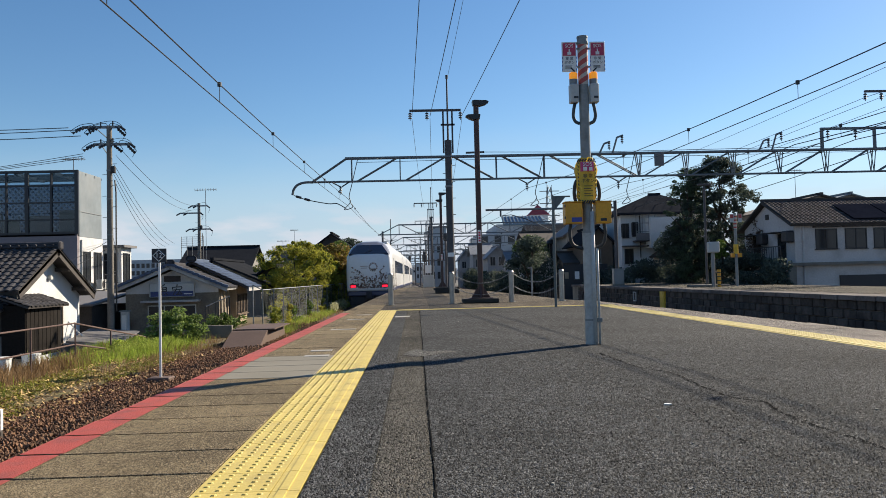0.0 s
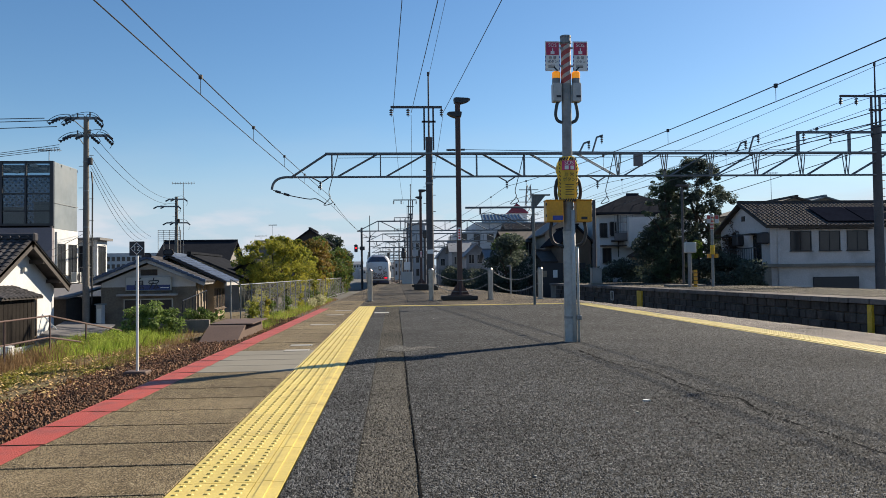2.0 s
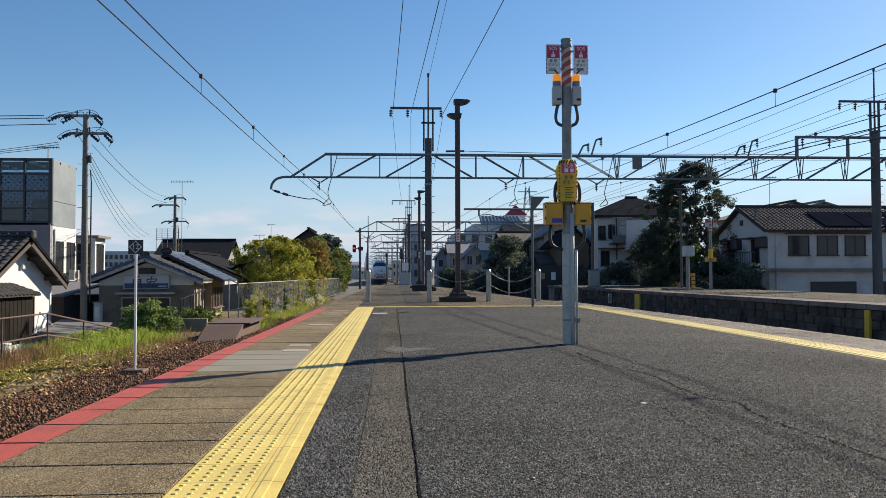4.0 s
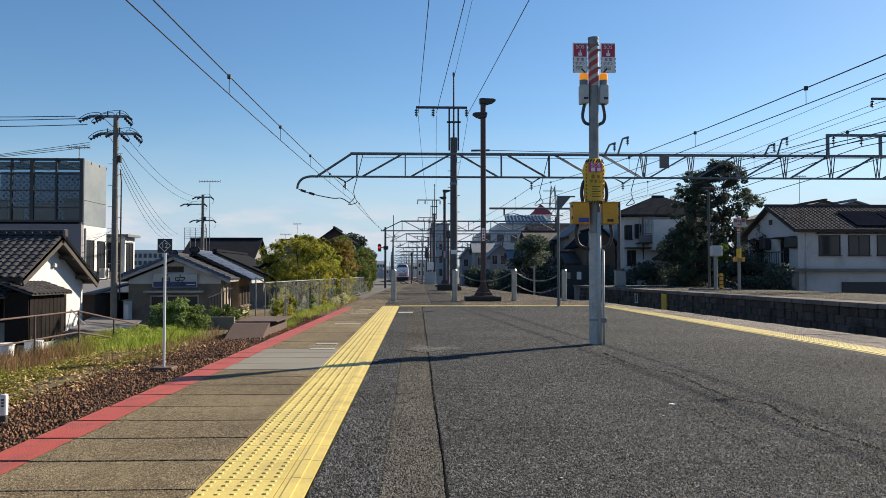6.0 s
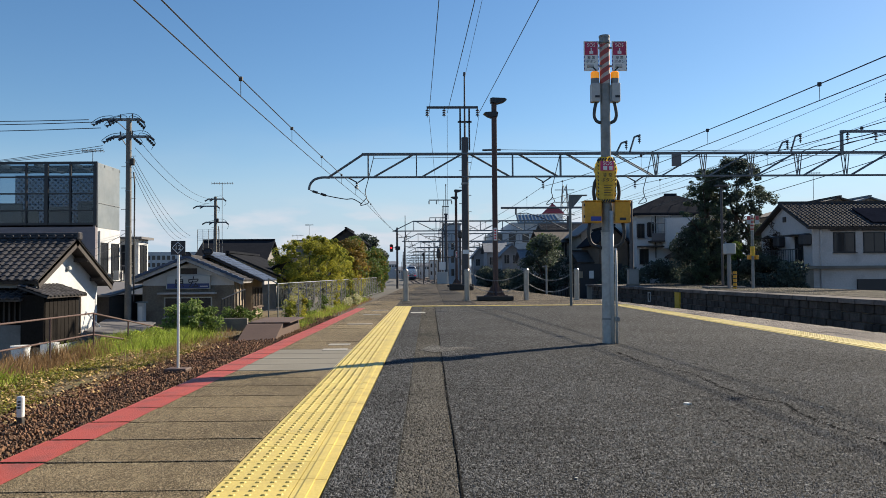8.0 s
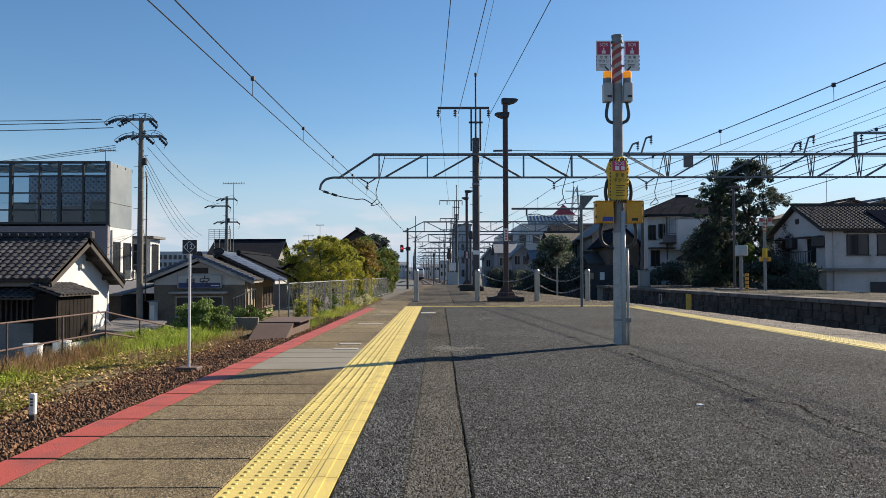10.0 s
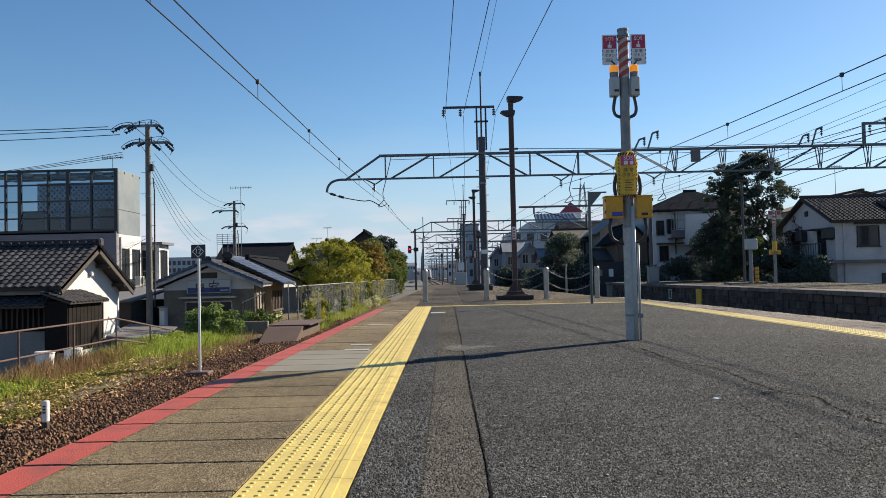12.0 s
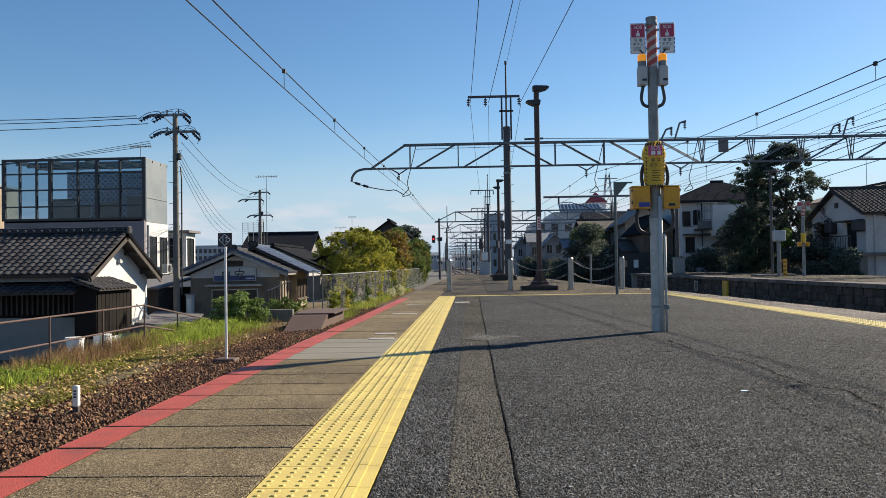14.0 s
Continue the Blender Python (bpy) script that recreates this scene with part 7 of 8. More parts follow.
def make_background():
    # left, behind the shop
    a = simple_house("grey house with a dark hipped roof", -21.5, -15.5, 74, 81, -2.3, 2.4, 4.2, "x", GREY_WALL, ROOF_DARK, 0.5)
    g = thing("roof_frame", "pale metal frame on a flat roof", "frame")
    for k in range(5):
        part("bar", boxes((-21.3 + 0.5 * k, -21.26 + 0.5 * k, 73, 73.05, 3.0, 5.05)), GALV, g)
    for k in range(6):
        part("rail", boxes((-21.3, -19.26, 73, 73.04, 4.05 + 0.19 * k, 4.08 + 0.19 * k)), GALV, g)
    simple_house("long low grey building", -16.4, -9.5, 92, 100, -2.3, 4.1, 4.9, "x", GREY_WALL, SLATE_WALL, 0.2)
    simple_house("old house with a steep black tiled gable", -10.4, -6.95, 84, 92, -2.3, 4.45, 5.7, "y", DARK_WOOD, ROOF_DARK, 0.4)
    simple_house("low dark tiled house behind the shop", -15.5, -9.6, 50, 58, -2.3, 0.9, 2.2, "y", GREY_WALL, ROOF_DARK, 0.5)
    simple_house("small dark house with a tiled gable beside the fence", -10.7, -7.8, 52, 56, -2.3, 0.9, 2.0, "y", DARK_WOOD, ROOF_DARK, 0.5)
    w = thing("water_tank", "white rounded water tank", "tank", pose(-10.0, 58, 0.6))
    part("tank", rods(((0, 0, 0.9), (0, 0.8, 1.5), 0.42), seg=14), SIGN_WHITE, w)
    part("stand", rods(((0, 0.3, -2.9), (0, 0.3, 1.1), 0.12), seg=8), GALV, w)
    b = thing("apartment_block", "distant pale apartment block with rows of windows", "building")
    part("wall", boxes((-96, -76, 260, 275, -2.3, 8.6)), HAZE_WALL, b)
    for r in range(3):
        for c in range(12):
            part("window", boxes((-95.4 + 1.62 * c, -94.4 + 1.62 * c, 259.9, 260.02, 1.2 + 2.4 * r, 2.6 + 2.4 * r)), GLASS_DARK, b)
    s = thing("shop_roof_sign", "long pale roof sign with blue bars", "sign")
    part("board", boxes((-33, -24, 105, 105.4, 1.4, 3.1)), SIGN_WHITE, s)
    for x in (-32, -25):
        part("support", boxes((x, x + 0.3, 105.0, 106.5, -2.3, 3.0)), GALV, s)
    part("lettering_bars", boxes((-31.5, -27.5, 104.93, 105.0, 2.0, 2.6)), BLUE_INK, s)
    simple_house("pale flat-roofed shop under the roof sign", -34, -20, 106, 116, -2.3, 1.6, 2.4, "x", HAZE_WALL, SLATE_WALL, 0.3)
    # right, beyond the far platform
    h = thing("house", "white two-storey house with a dark hipped roof", "house", group="background houses")
    part("wall", boxes((16.1, 23.4, 60, 68, -2.2, 5.3)), PLASTER, h, "dull white rendered wall")
    a, b, c, d, e, f = (15.55, 59.35, 5.2), (24.0, 59.35, 5.2), (24.0, 68.6, 5.2), (15.55, 68.6, 5.2), (19.6, 64, 7.15), (20.4, 64, 7.15)
    up = lambda p: (p[0], p[1], p[2] + 0.14)
    raw("roof", [a, b, c, d, up(a), up(b), up(c), up(d), e, f], [(3, 2, 1, 0), (0, 1, 5, 4), (1, 2, 6, 5), (2, 3, 7, 6), (3, 0, 4, 7), (4, 5, 9, 8), (5, 6, 9), (6, 7, 8, 9), (7, 4, 8)], ROOF_DARK, h)
    part("ridge", boxes((19.5, 20.5, 63.88, 64.12, 7.1, 7.26)), ROOF_DARK, h)
    for x0, x1, z0, z1 in ((16.22, 16.66, 3.5, 4.5), (17.02, 17.38, 3.6, 4.6), (16.35, 16.95, 1.5, 2.55)):
        w = window(h, x0, x1, 60.0, z0, z1, frame=BLACK_FRAME)
        if z0 > 3:
            part("shutter", boxes((x0 - 0.12, x0 - 0.04, 59.93, 59.99, z0, z1)), DARK_WOOD, w)
    part("drainpipe", rods(((17.55, 59.93, 1.9), (17.55, 59.93, 5.2), 0.04), seg=6), DARK_WOOD, h)
    part("canopy", boxes((16.1, 18.2, 59.2, 60.0, 2.72, 2.82)), DARK_WOOD, h)
    part("bay", boxes((18.0, 20.6, 58.6, 60.0, 2.6, 4.9)), PLASTER, h)
    bal = thing("balcony", "small dark balcony with a laundry frame", "balcony")
    part("floor", boxes((16.98, 18.5, 59.0, 60, 3.1, 3.2)), DARK_WOOD, bal)
    part("front_panel", boxes((16.98, 18.5, 59.0, 59.05, 3.2, 3.75)), SLATE_WALL, bal)
    for k in range(4):
        part("baluster", rods(((17.0 + 0.48 * k, 59.03, 3.2), (17.0 + 0.48 * k, 59.03, 5.1), 0.02), seg=5), GALV, bal)
    for z in (3.85, 4.5, 5.1):
        part("rail", rods(((16.98, 59.03, z), (18.5, 59.03, z), 0.022), seg=6), GALV, bal)
    simple_house("dark brown wooden house beside the white one", 13.6, 15.9, 62, 69, -2.2, 3.4, 4.5, "y", WOOD, ROOF_DARK, 0.4, ((14.2, 14.9, 1.6, 2.6),))
    simple_house("small beige annex with a dark roof", 18.6, 22.5, 57.0, 60.0, -2.2, 2.2, 3.4, "y", BEIGE, DARK_WOOD, 0.4, ((19.2, 20.2, 0.0, 1.4),))
    simple_house("grey house with small windows", 14.2, 18.2, 72, 80, -2.2, 4.6, 6.0, "y", GREY_WALL, SLATE_WALL, 0.5, ((14.6, 15.2, 2.8, 4.0), (16.2, 16.9, 2.8, 4.0)))
    simple_house("dull beige house by the far track", 11.6, 14.6, 78, 86, -2.2, 4.0, 5.2, "x", OLD_WALL, DARK_WOOD, 0.5, ((12.4, 12.9, 2.4, 3.8), (13.4, 13.9, 2.4, 3.8)))
    simple_house("dark tiled house behind the far track", 14.9, 21, 96, 106, -2.2, 5.7, 7.1, "x", GREY_WALL, SLATE_WALL, 0.6, tiles=True)
    simple_house("low dark wooden shed by the track", 12.6, 15.4, 64, 69, -2.2, 1.8, 2.6, "x", DARK_WOOD, DARK_WOOD, 0.4)
    m = thing("apartment_building", "large pale apartment building with a stepped roof", "building")
    part("wall", boxes((15.0, 30, 140, 160, -2.2, 9.9)), HAZE_WALL, m)
    part("wall", boxes((11.5, 15.0, 140, 160, -2.2, 8.2)), HAZE_WALL, m)
    slope_plate(m, (16.2, 142.5, 11.5), (23.6, 142.5, 11.5), (24.4, 139.6, 9.9), (16.2, 139.6, 9.9), 0.3, TEAL_ROOF)
    for k in range(12):
        slope_plate(m, (16.3 + 0.62 * k, 142.4, 11.58), (16.42 + 0.62 * k, 142.4, 11.58), (16.42 + 0.66 * k, 139.5, 9.98), (16.3 + 0.66 * k, 139.5, 9.98), 0.1, PANEL_GREY, "roof_rib")
    for r in range(3):
        for c in range(7):
            part("window", boxes((12.2 + 2.4 * c, 13.4 + 2.4 * c, 139.9, 140.02, 1.0 + 2.7 * r, 2.4 + 2.7 * r)), GLASS_DARK, m)
    for x0, x1, y, ze, zr, ax, lab in ((10.6, 13.6, 112, 3.6, 5.0, "y", "pale rendered house by the line"), (9.6, 12.6, 126, 4.4, 6.0, "x", "grey rendered house by the line"),
                                       (8.4, 10.6, 142, 4.2, 5.6, "y", "white gabled house by the line"), (12.4, 15.6, 100, 2.6, 3.9, "x", "low dull house by the line")):
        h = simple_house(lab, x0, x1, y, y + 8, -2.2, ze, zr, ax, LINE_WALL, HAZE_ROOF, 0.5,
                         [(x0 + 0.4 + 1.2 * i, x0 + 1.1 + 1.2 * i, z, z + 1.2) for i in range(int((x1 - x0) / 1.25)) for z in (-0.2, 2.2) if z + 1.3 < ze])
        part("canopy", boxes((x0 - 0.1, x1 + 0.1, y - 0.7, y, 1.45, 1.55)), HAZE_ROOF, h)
    f = thing("lineside_fence", "dark slatted fence along the far track", "fence", pose(0, 0, -2.2))
    for k in range(48):
        y = 64 + 1.5 * k
        part("slat", boxes((far_track(y) + 3.0, far_track(y) + 3.06, y, y + 1.46, 0, 2.5 + 0.12 * (k % 3))), DARK_WOOD, f)
    p = thing("red_pavilion", "small tower with a dull red pyramid roof", "tower", pose(24.4, 152, 0))
    part("tower", boxes((-1.7, 1.7, -1.7, 1.7, -2.2, 12.3)), HAZE_WALL, p)
    bm = bmesh.new()
    bmesh.ops.create_cone(bm, cap_ends=True, segments=4, radius1=2.9, radius2=0.05, depth=2.1, matrix=pose(0, 0, 13.3, 0, 0, 45))
    part("pyramid_roof", bm, RED_ROOF, p, "dull red pyramid roof")
    for x0, x1, y, z, lab in ((3.2, 6.4, 150, 10.2, "tall narrow grey apartment tower"), 
                              (6.8, 9, 190, 6.0, "pale flat block by the line"), (-3.4, -1.6, 330, 4.0, "small white building far along the line"),
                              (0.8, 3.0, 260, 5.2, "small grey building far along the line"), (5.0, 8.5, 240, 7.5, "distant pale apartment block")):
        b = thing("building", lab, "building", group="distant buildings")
        part("wall", boxes((x0, x1, y, y + 10, -2.2, z)), HAZE_WALL, b)
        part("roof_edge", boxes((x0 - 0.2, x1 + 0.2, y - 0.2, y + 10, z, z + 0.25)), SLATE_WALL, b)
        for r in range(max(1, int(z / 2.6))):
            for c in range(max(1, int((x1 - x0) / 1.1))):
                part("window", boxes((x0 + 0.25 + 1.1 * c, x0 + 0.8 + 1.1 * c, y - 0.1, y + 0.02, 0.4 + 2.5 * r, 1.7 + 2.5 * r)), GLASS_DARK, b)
    rng = random.Random(31)
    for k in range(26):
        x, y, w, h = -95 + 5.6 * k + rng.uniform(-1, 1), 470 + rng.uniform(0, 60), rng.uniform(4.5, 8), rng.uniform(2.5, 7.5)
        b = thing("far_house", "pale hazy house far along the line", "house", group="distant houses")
        part("wall", boxes((x, x + w, y, y + 8, -2.2, h)), HAZE_WALL, b)
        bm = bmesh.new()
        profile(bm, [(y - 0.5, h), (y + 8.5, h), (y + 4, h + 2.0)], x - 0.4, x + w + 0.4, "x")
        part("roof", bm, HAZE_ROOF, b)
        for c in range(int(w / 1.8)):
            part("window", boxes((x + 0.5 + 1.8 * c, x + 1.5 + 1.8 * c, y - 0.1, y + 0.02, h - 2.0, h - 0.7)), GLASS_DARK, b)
    # roofs behind the long house
    simple_house("house with a brown roof behind", 30.4, 39.4, 66, 74, -2.2, 5.8, 7.05, "y", GREY_WALL, DARK_WOOD, 0.6)
    simple_house("house with a pale grey roof behind", 36.4, 48.4, 74.6, 84, -2.2, 6.1, 7.9, "y", GREY_WALL, PANEL_GREY, 0.6)
    py = thing("pylon", "distant steel lattice pylon", "pylon", pose(33.5, 190, 0))
    for s in (-1, 1):
        for q in (-1, 1):
            part("leg", rods(((s * 2.2, q * 2.2, 0), (s * 0.4, q * 0.4, 22), 0.12), seg=4), GALV, py)
    for k in range(7):
        z, w = 5 + 2.5 * k, 2.2 - 1.8 * (5 + 2.5 * k) / 22
        part("brace", rods(((-w, -w, z), (w, -w, z + 2.4), 0.07), ((w, -w, z), (-w, -w, z + 2.4), 0.07), seg=4), GALV, py)
    for z in (15, 18, 21):
        part("cross_arm", rods(((-2.4, 0, z), (2.4, 0, z), 0.1), seg=4), GALV, py)
    # hills
    rng = random.Random(9)
    bm = bmesh.new()
    last = None
    for k in range(121):
        x = -2600 + 5200 * k / 120
        h = 24 + 16 * noise.noise(Vector((x * 0.0022, 1.3, 0))) + 8 * noise.noise(Vector((x * 0.009, 4.0, 0)))
        now = (bm.verts.new((x, 2900, -3)), bm.verts.new((x, 3000, h)), bm.verts.new((x, 3300, -3)))
        if last:
            bm.faces.new((last[0], now[0], now[1], last[1]))
            bm.faces.new((last[1], now[1], now[2], last[2]))
        last = now
    tagged(part("distant_hills", bm, HAZE_HILL), "low hazy blue hills on the horizon", "hills", kind="structure")


# ---- plants ----
LEAF_PALE = leafy("pale_leaf", (0.58, 0.55, 0.36), (0.34, 0.36, 0.16), 0.4)
LEAF_SHRUB = leafy("shrub_leaf", (0.22, 0.30, 0.08), (0.10, 0.15, 0.035), 0.4)


def plant(name, label, category, at, clumps, count, leaf, material, trunk=None, seed=1, group="", squash=0.8, second=None):
    rng = np.random.default_rng(seed)
    t = thing(name, label, category, pose(*at), group)
    if trunk:
        bm = bmesh.new()
        h, r = trunk
        rod(bm, (0, 0, 0), (0.05, 0, h), r, r * 0.65, seg=9)
        pick = list(clumps)[:14]
        for (x, y, z), cr in pick:
            start = Vector((0.05, 0, h * rng.uniform(0.55, 1.0)))
            end = Vector((x, y, z))
            mid = start.lerp(end, 0.5) + Vector((0, 0, 0.15 * (end - start).length))
            rod(bm, start, mid, r * 0.42, r * 0.28, seg=6)
            rod(bm, mid, end, r * 0.28, r * 0.08, seg=5)
        part("trunk", bm, BARK, t)
    v, f = leaves(rng, [c for c, _ in clumps], [r for _, r in clumps], count, leaf, squash)
    tagged(raw("crown", v, f, material, t), kind="stuff")
    if second:
        pick = [clumps[i] for i in range(len(clumps)) if i % 3 == 0]
        v, f = leaves(rng, [c for c, _ in pick], [r * 1.05 for _, r in pick], count // 6, leaf, squash)
        tagged(raw("turning_leaves", v, f, second, t), kind="stuff")
    return t


def cloud(seed, n, rx, ry, rz, z, r0, r1):
    rng = random.Random(seed)
    out = []
    for _ in range(n):
        a, b = rng.uniform(0, 6.28), rng.random() ** 0.5
        h = rng.uniform(-1, 1)
        k = math.sqrt(max(0.05, 1 - h * h))
        out.append(((math.cos(a) * rx * b * k, math.sin(a) * ry * b * k, z + h * rz), rng.uniform(r0, r1)))
    return out


def tiers(seed, n, low, high, reach, r0, r1):
    """Clumps in an uneven cone that is widest in its lower half."""
    rng = random.Random(seed)
    out = []
    for _ in range(n):
        u = rng.random() ** 0.95
        a, b = rng.uniform(0, 6.28), rng.random() ** 0.55
        r = reach * (0.10 + 0.88 * (1 - u) ** 0.45) * b * (0.92 + 0.12 * math.sin(3 * a + 5 * u))
        out.append(((math.cos(a) * r, math.sin(a) * r * 0.8, low + (high - low) * u), rng.uniform(r0, r1)))
    return out


def make_plants():
    shoots = [((x, y, z), 0.13) for x, y, z in ((-1.6 + 0.27 * (k % 13) + 0.1 * math.sin(k * 2.7), 1.3 * math.sin(k * 1.9), 4.5 + 0.45 * math.sin(k * 1.3 + 0.4) - 0.05 * abs(k % 13 - 7)) for k in range(39))]
    plant("bush", "large yellow-green bush behind the fence", "bush", (-7.2, 49, -1.8), cloud(1, 170, 2.5, 2.3, 1.75, 3.1, 0.16, 0.42) + shoots, 34000, 0.048, LEAF_YELLOW, (1.8, 0.12), 3, second=LEAF_GREEN)
    plant("bush", "smaller yellow-green bush by the fence", "bush", (-11.6, 48, -1.8), cloud(2, 24, 1.0, 1.0, 0.6, 2.5, 0.15, 0.32), 1600, 0.08, LEAF_YELLOW, (1.5, 0.08), 4)
    plant("bush", "yellow weed bush on the fence", "bush", (-5.9, 35.5, -1.2), cloud(12, 12, 0.35, 0.7, 0.7, 0.8, 0.15, 0.3), 1500, 0.05, LEAF_YELLOW, (0.8, 0.03), 14, second=LEAF_AUTUMN)
    plant("tree", "autumn-coloured tree behind the bush", "tree", (-6.4, 62, -1.8), cloud(3, 80, 1.7, 2.6, 1.5, 3.7, 0.25, 0.5), 9000, 0.09, LEAF_AUTUMN, (2.6, 0.14), 5, second=LEAF_GREEN)
    plant("bush", "yellow-green bush leaning over the fence", "bush", (-6.3, 54, -1.8), cloud(21, 60, 1.3, 2.2, 1.4, 2.9, 0.22, 0.45), 8000, 0.085, LEAF_YELLOW, (1.8, 0.1), 25, second=LEAF_GREEN)
    plant("hedge", "ivy hedge along the line by the signal", "hedge", (-5.7, 88, -1.8), cloud(22, 190, 1.0, 17, 2.3, 3.0, 0.2, 0.5), 24000, 0.085, LEAF_GREEN, (2.0, 0.1), 26, second=LEAF_AUTUMN)
    plant("hedge", "olive overgrown hedge above the fence", "hedge", (-6.2, 66, -1.8), cloud(24, 170, 0.9, 9, 2.0, 2.9, 0.18, 0.42), 22000, 0.065, LEAF_YELLOW, (2.0, 0.1), 28, second=LEAF_AUTUMN)
    plant("shrub", "pale flowering weeds at the fence foot", "shrub", (-4.7, 50, -1.25), cloud(23, 26, 0.35, 5.0, 0.25, 0.4, 0.12, 0.28), 2600, 0.05, LEAF_PALE, (0.3, 0.02), 27)
    plant("tree", "ivy-covered dark green tree by the signal", "tree", (-6.5, 70, -1.8), cloud(4, 80, 1.2, 3.6, 2.2, 3.5, 0.25, 0.55), 9000, 0.10, LEAF_GREEN, (2.6, 0.14), 6, second=LEAF_AUTUMN)
    plant("tree", "distant dark green tree", "tree", (-8.6, 102, -1.8), cloud(5, 34, 3.4, 3.0, 1.7, 5.4, 0.7, 1.2), 6000, 0.2, LEAF_DARK, (5.0, 0.2), 7)
    plant("shrub", "leafy green shrub in front of the shop", "shrub", (-8.0, 26.6, -1.35), cloud(6, 30, 1.1, 0.7, 0.55, 0.62, 0.14, 0.3), 4200, 0.06, LEAF_SHRUB, (0.5, 0.03), 8)
    plant("shrub", "small green shrub beside the entrance railing", "shrub", (-7.0, 29.5, -1.35), cloud(7, 18, 0.9, 0.6, 0.42, 0.5, 0.14, 0.28), 2400, 0.05, LEAF_SHRUB, (0.4, 0.03), 9)
    for k in range(9):
        plant("hedge_plant", "climbing weeds on the chain link fence", "climber", (-5.7 + 0.02 * k, 32 + 5.1 * k, -1.2), cloud(40 + k, 9, 0.25, 0.9, 0.45, 0.45, 0.15, 0.33), 900, 0.06, LEAF_GREEN if k % 3 else LEAF_YELLOW, (0.5, 0.02), 60 + k, "fence climbers")
    # right side
    plant("tree", "large dark broad-leaved evergreen with an airy crown", "tree", (20.0, 50.5, -2.2), cloud(8, 330, 2.75, 2.2, 4.0, 6.2, 0.14, 0.46), 46000, 0.075, LEAF_DARK, (6.8, 0.2), 10, squash=0.75)
    plant("tree", "tall feathery green tree beside the evergreen", "tree", (17.9, 50.0, -2.2), cloud(18, 200, 1.6, 1.5, 3.6, 5.9, 0.12, 0.36), 26000, 0.05, LEAF_PINE, (6.0, 0.16), 30, squash=0.6)
    plant("tree", "bare reddish tree beside the evergreen", "tree", (20.9, 46.5, -2.2), cloud(9, 26, 0.9, 1.0, 1.2, 4.6, 0.25, 0.55), 2600, 0.055, LEAF_BROWN, (4.5, 0.10), 11)
    plant("tree", "dark green tree in front of the white house", "tree", (18.1, 51.5, -2.2), cloud(10, 70, 1.9, 1.6, 2.4, 3.9, 0.35, 0.75), 16000, 0.085, LEAF_DARK, (3.5, 0.18), 12)
    plant("shrub", "bright green climber lit through the hedge", "shrub", (18.3, 46.0, -2.2), cloud(19, 12, 0.45, 0.5, 0.5, 4.2, 0.12, 0.28), 900, 0.07, LEAF_GREEN, (3.8, 0.04), 31)
    plant("hedge", "dark overgrown hedge behind the far platform", "hedge", (19.0, 44.0, -2.2), cloud(11, 60, 1.3, 6.0, 1.3, 2.3, 0.35, 0.7), 15000, 0.09, LEAF_DARK, (1.5, 0.08), 13)
    plant("hedge", "dark overgrown hedge by the far track", "hedge", (14.6, 58, -2.2), cloud(13, 26, 1.6, 4.0, 1.0, 2.0, 0.5, 0.9), 6500, 0.10, LEAF_DARK, (1.5, 0.08), 15)
    plant("hedge", "dark bushes at the foot of the white house", "hedge", (17.0, 56.6, -2.2), cloud(21, 34, 2.1, 1.1, 1.5, 2.0, 0.4, 0.75), 7000, 0.09, LEAF_DARK, (1.5, 0.08), 33)
    plant("tree", "dark tree beside the far track", "tree", (9.9, 66, -2.2), cloud(14, 34, 1.9, 2.6, 2.3, 3.6, 0.5, 0.95), 9000, 0.11, LEAF_DARK, (3.5, 0.18), 16)
    plant("hedge", "dark bushes farther along the far track", "hedge", (9.6, 122, -2.2), cloud(17, 30, 1.3, 16, 1.2, 2.4, 0.6, 1.2), 5500, 0.16, LEAF_DARK, (1.5, 0.08), 19)
    plant("tree", "small green tree lit from behind", "tree", (11.4, 76, -2.2), cloud(15, 16, 1.4, 1.4, 1.2, 5.4, 0.4, 0.8), 3500, 0.11, LEAF_GREEN, (5.0, 0.14), 17)
    plant("hedge", "dark weeds and bushes along the far track", "hedge", (9.4, 86, -2.2), cloud(16, 30, 1.4, 12, 1.0, 2.0, 0.6, 1.1), 6500, 0.13, LEAF_DARK, (1.5, 0.08), 18)


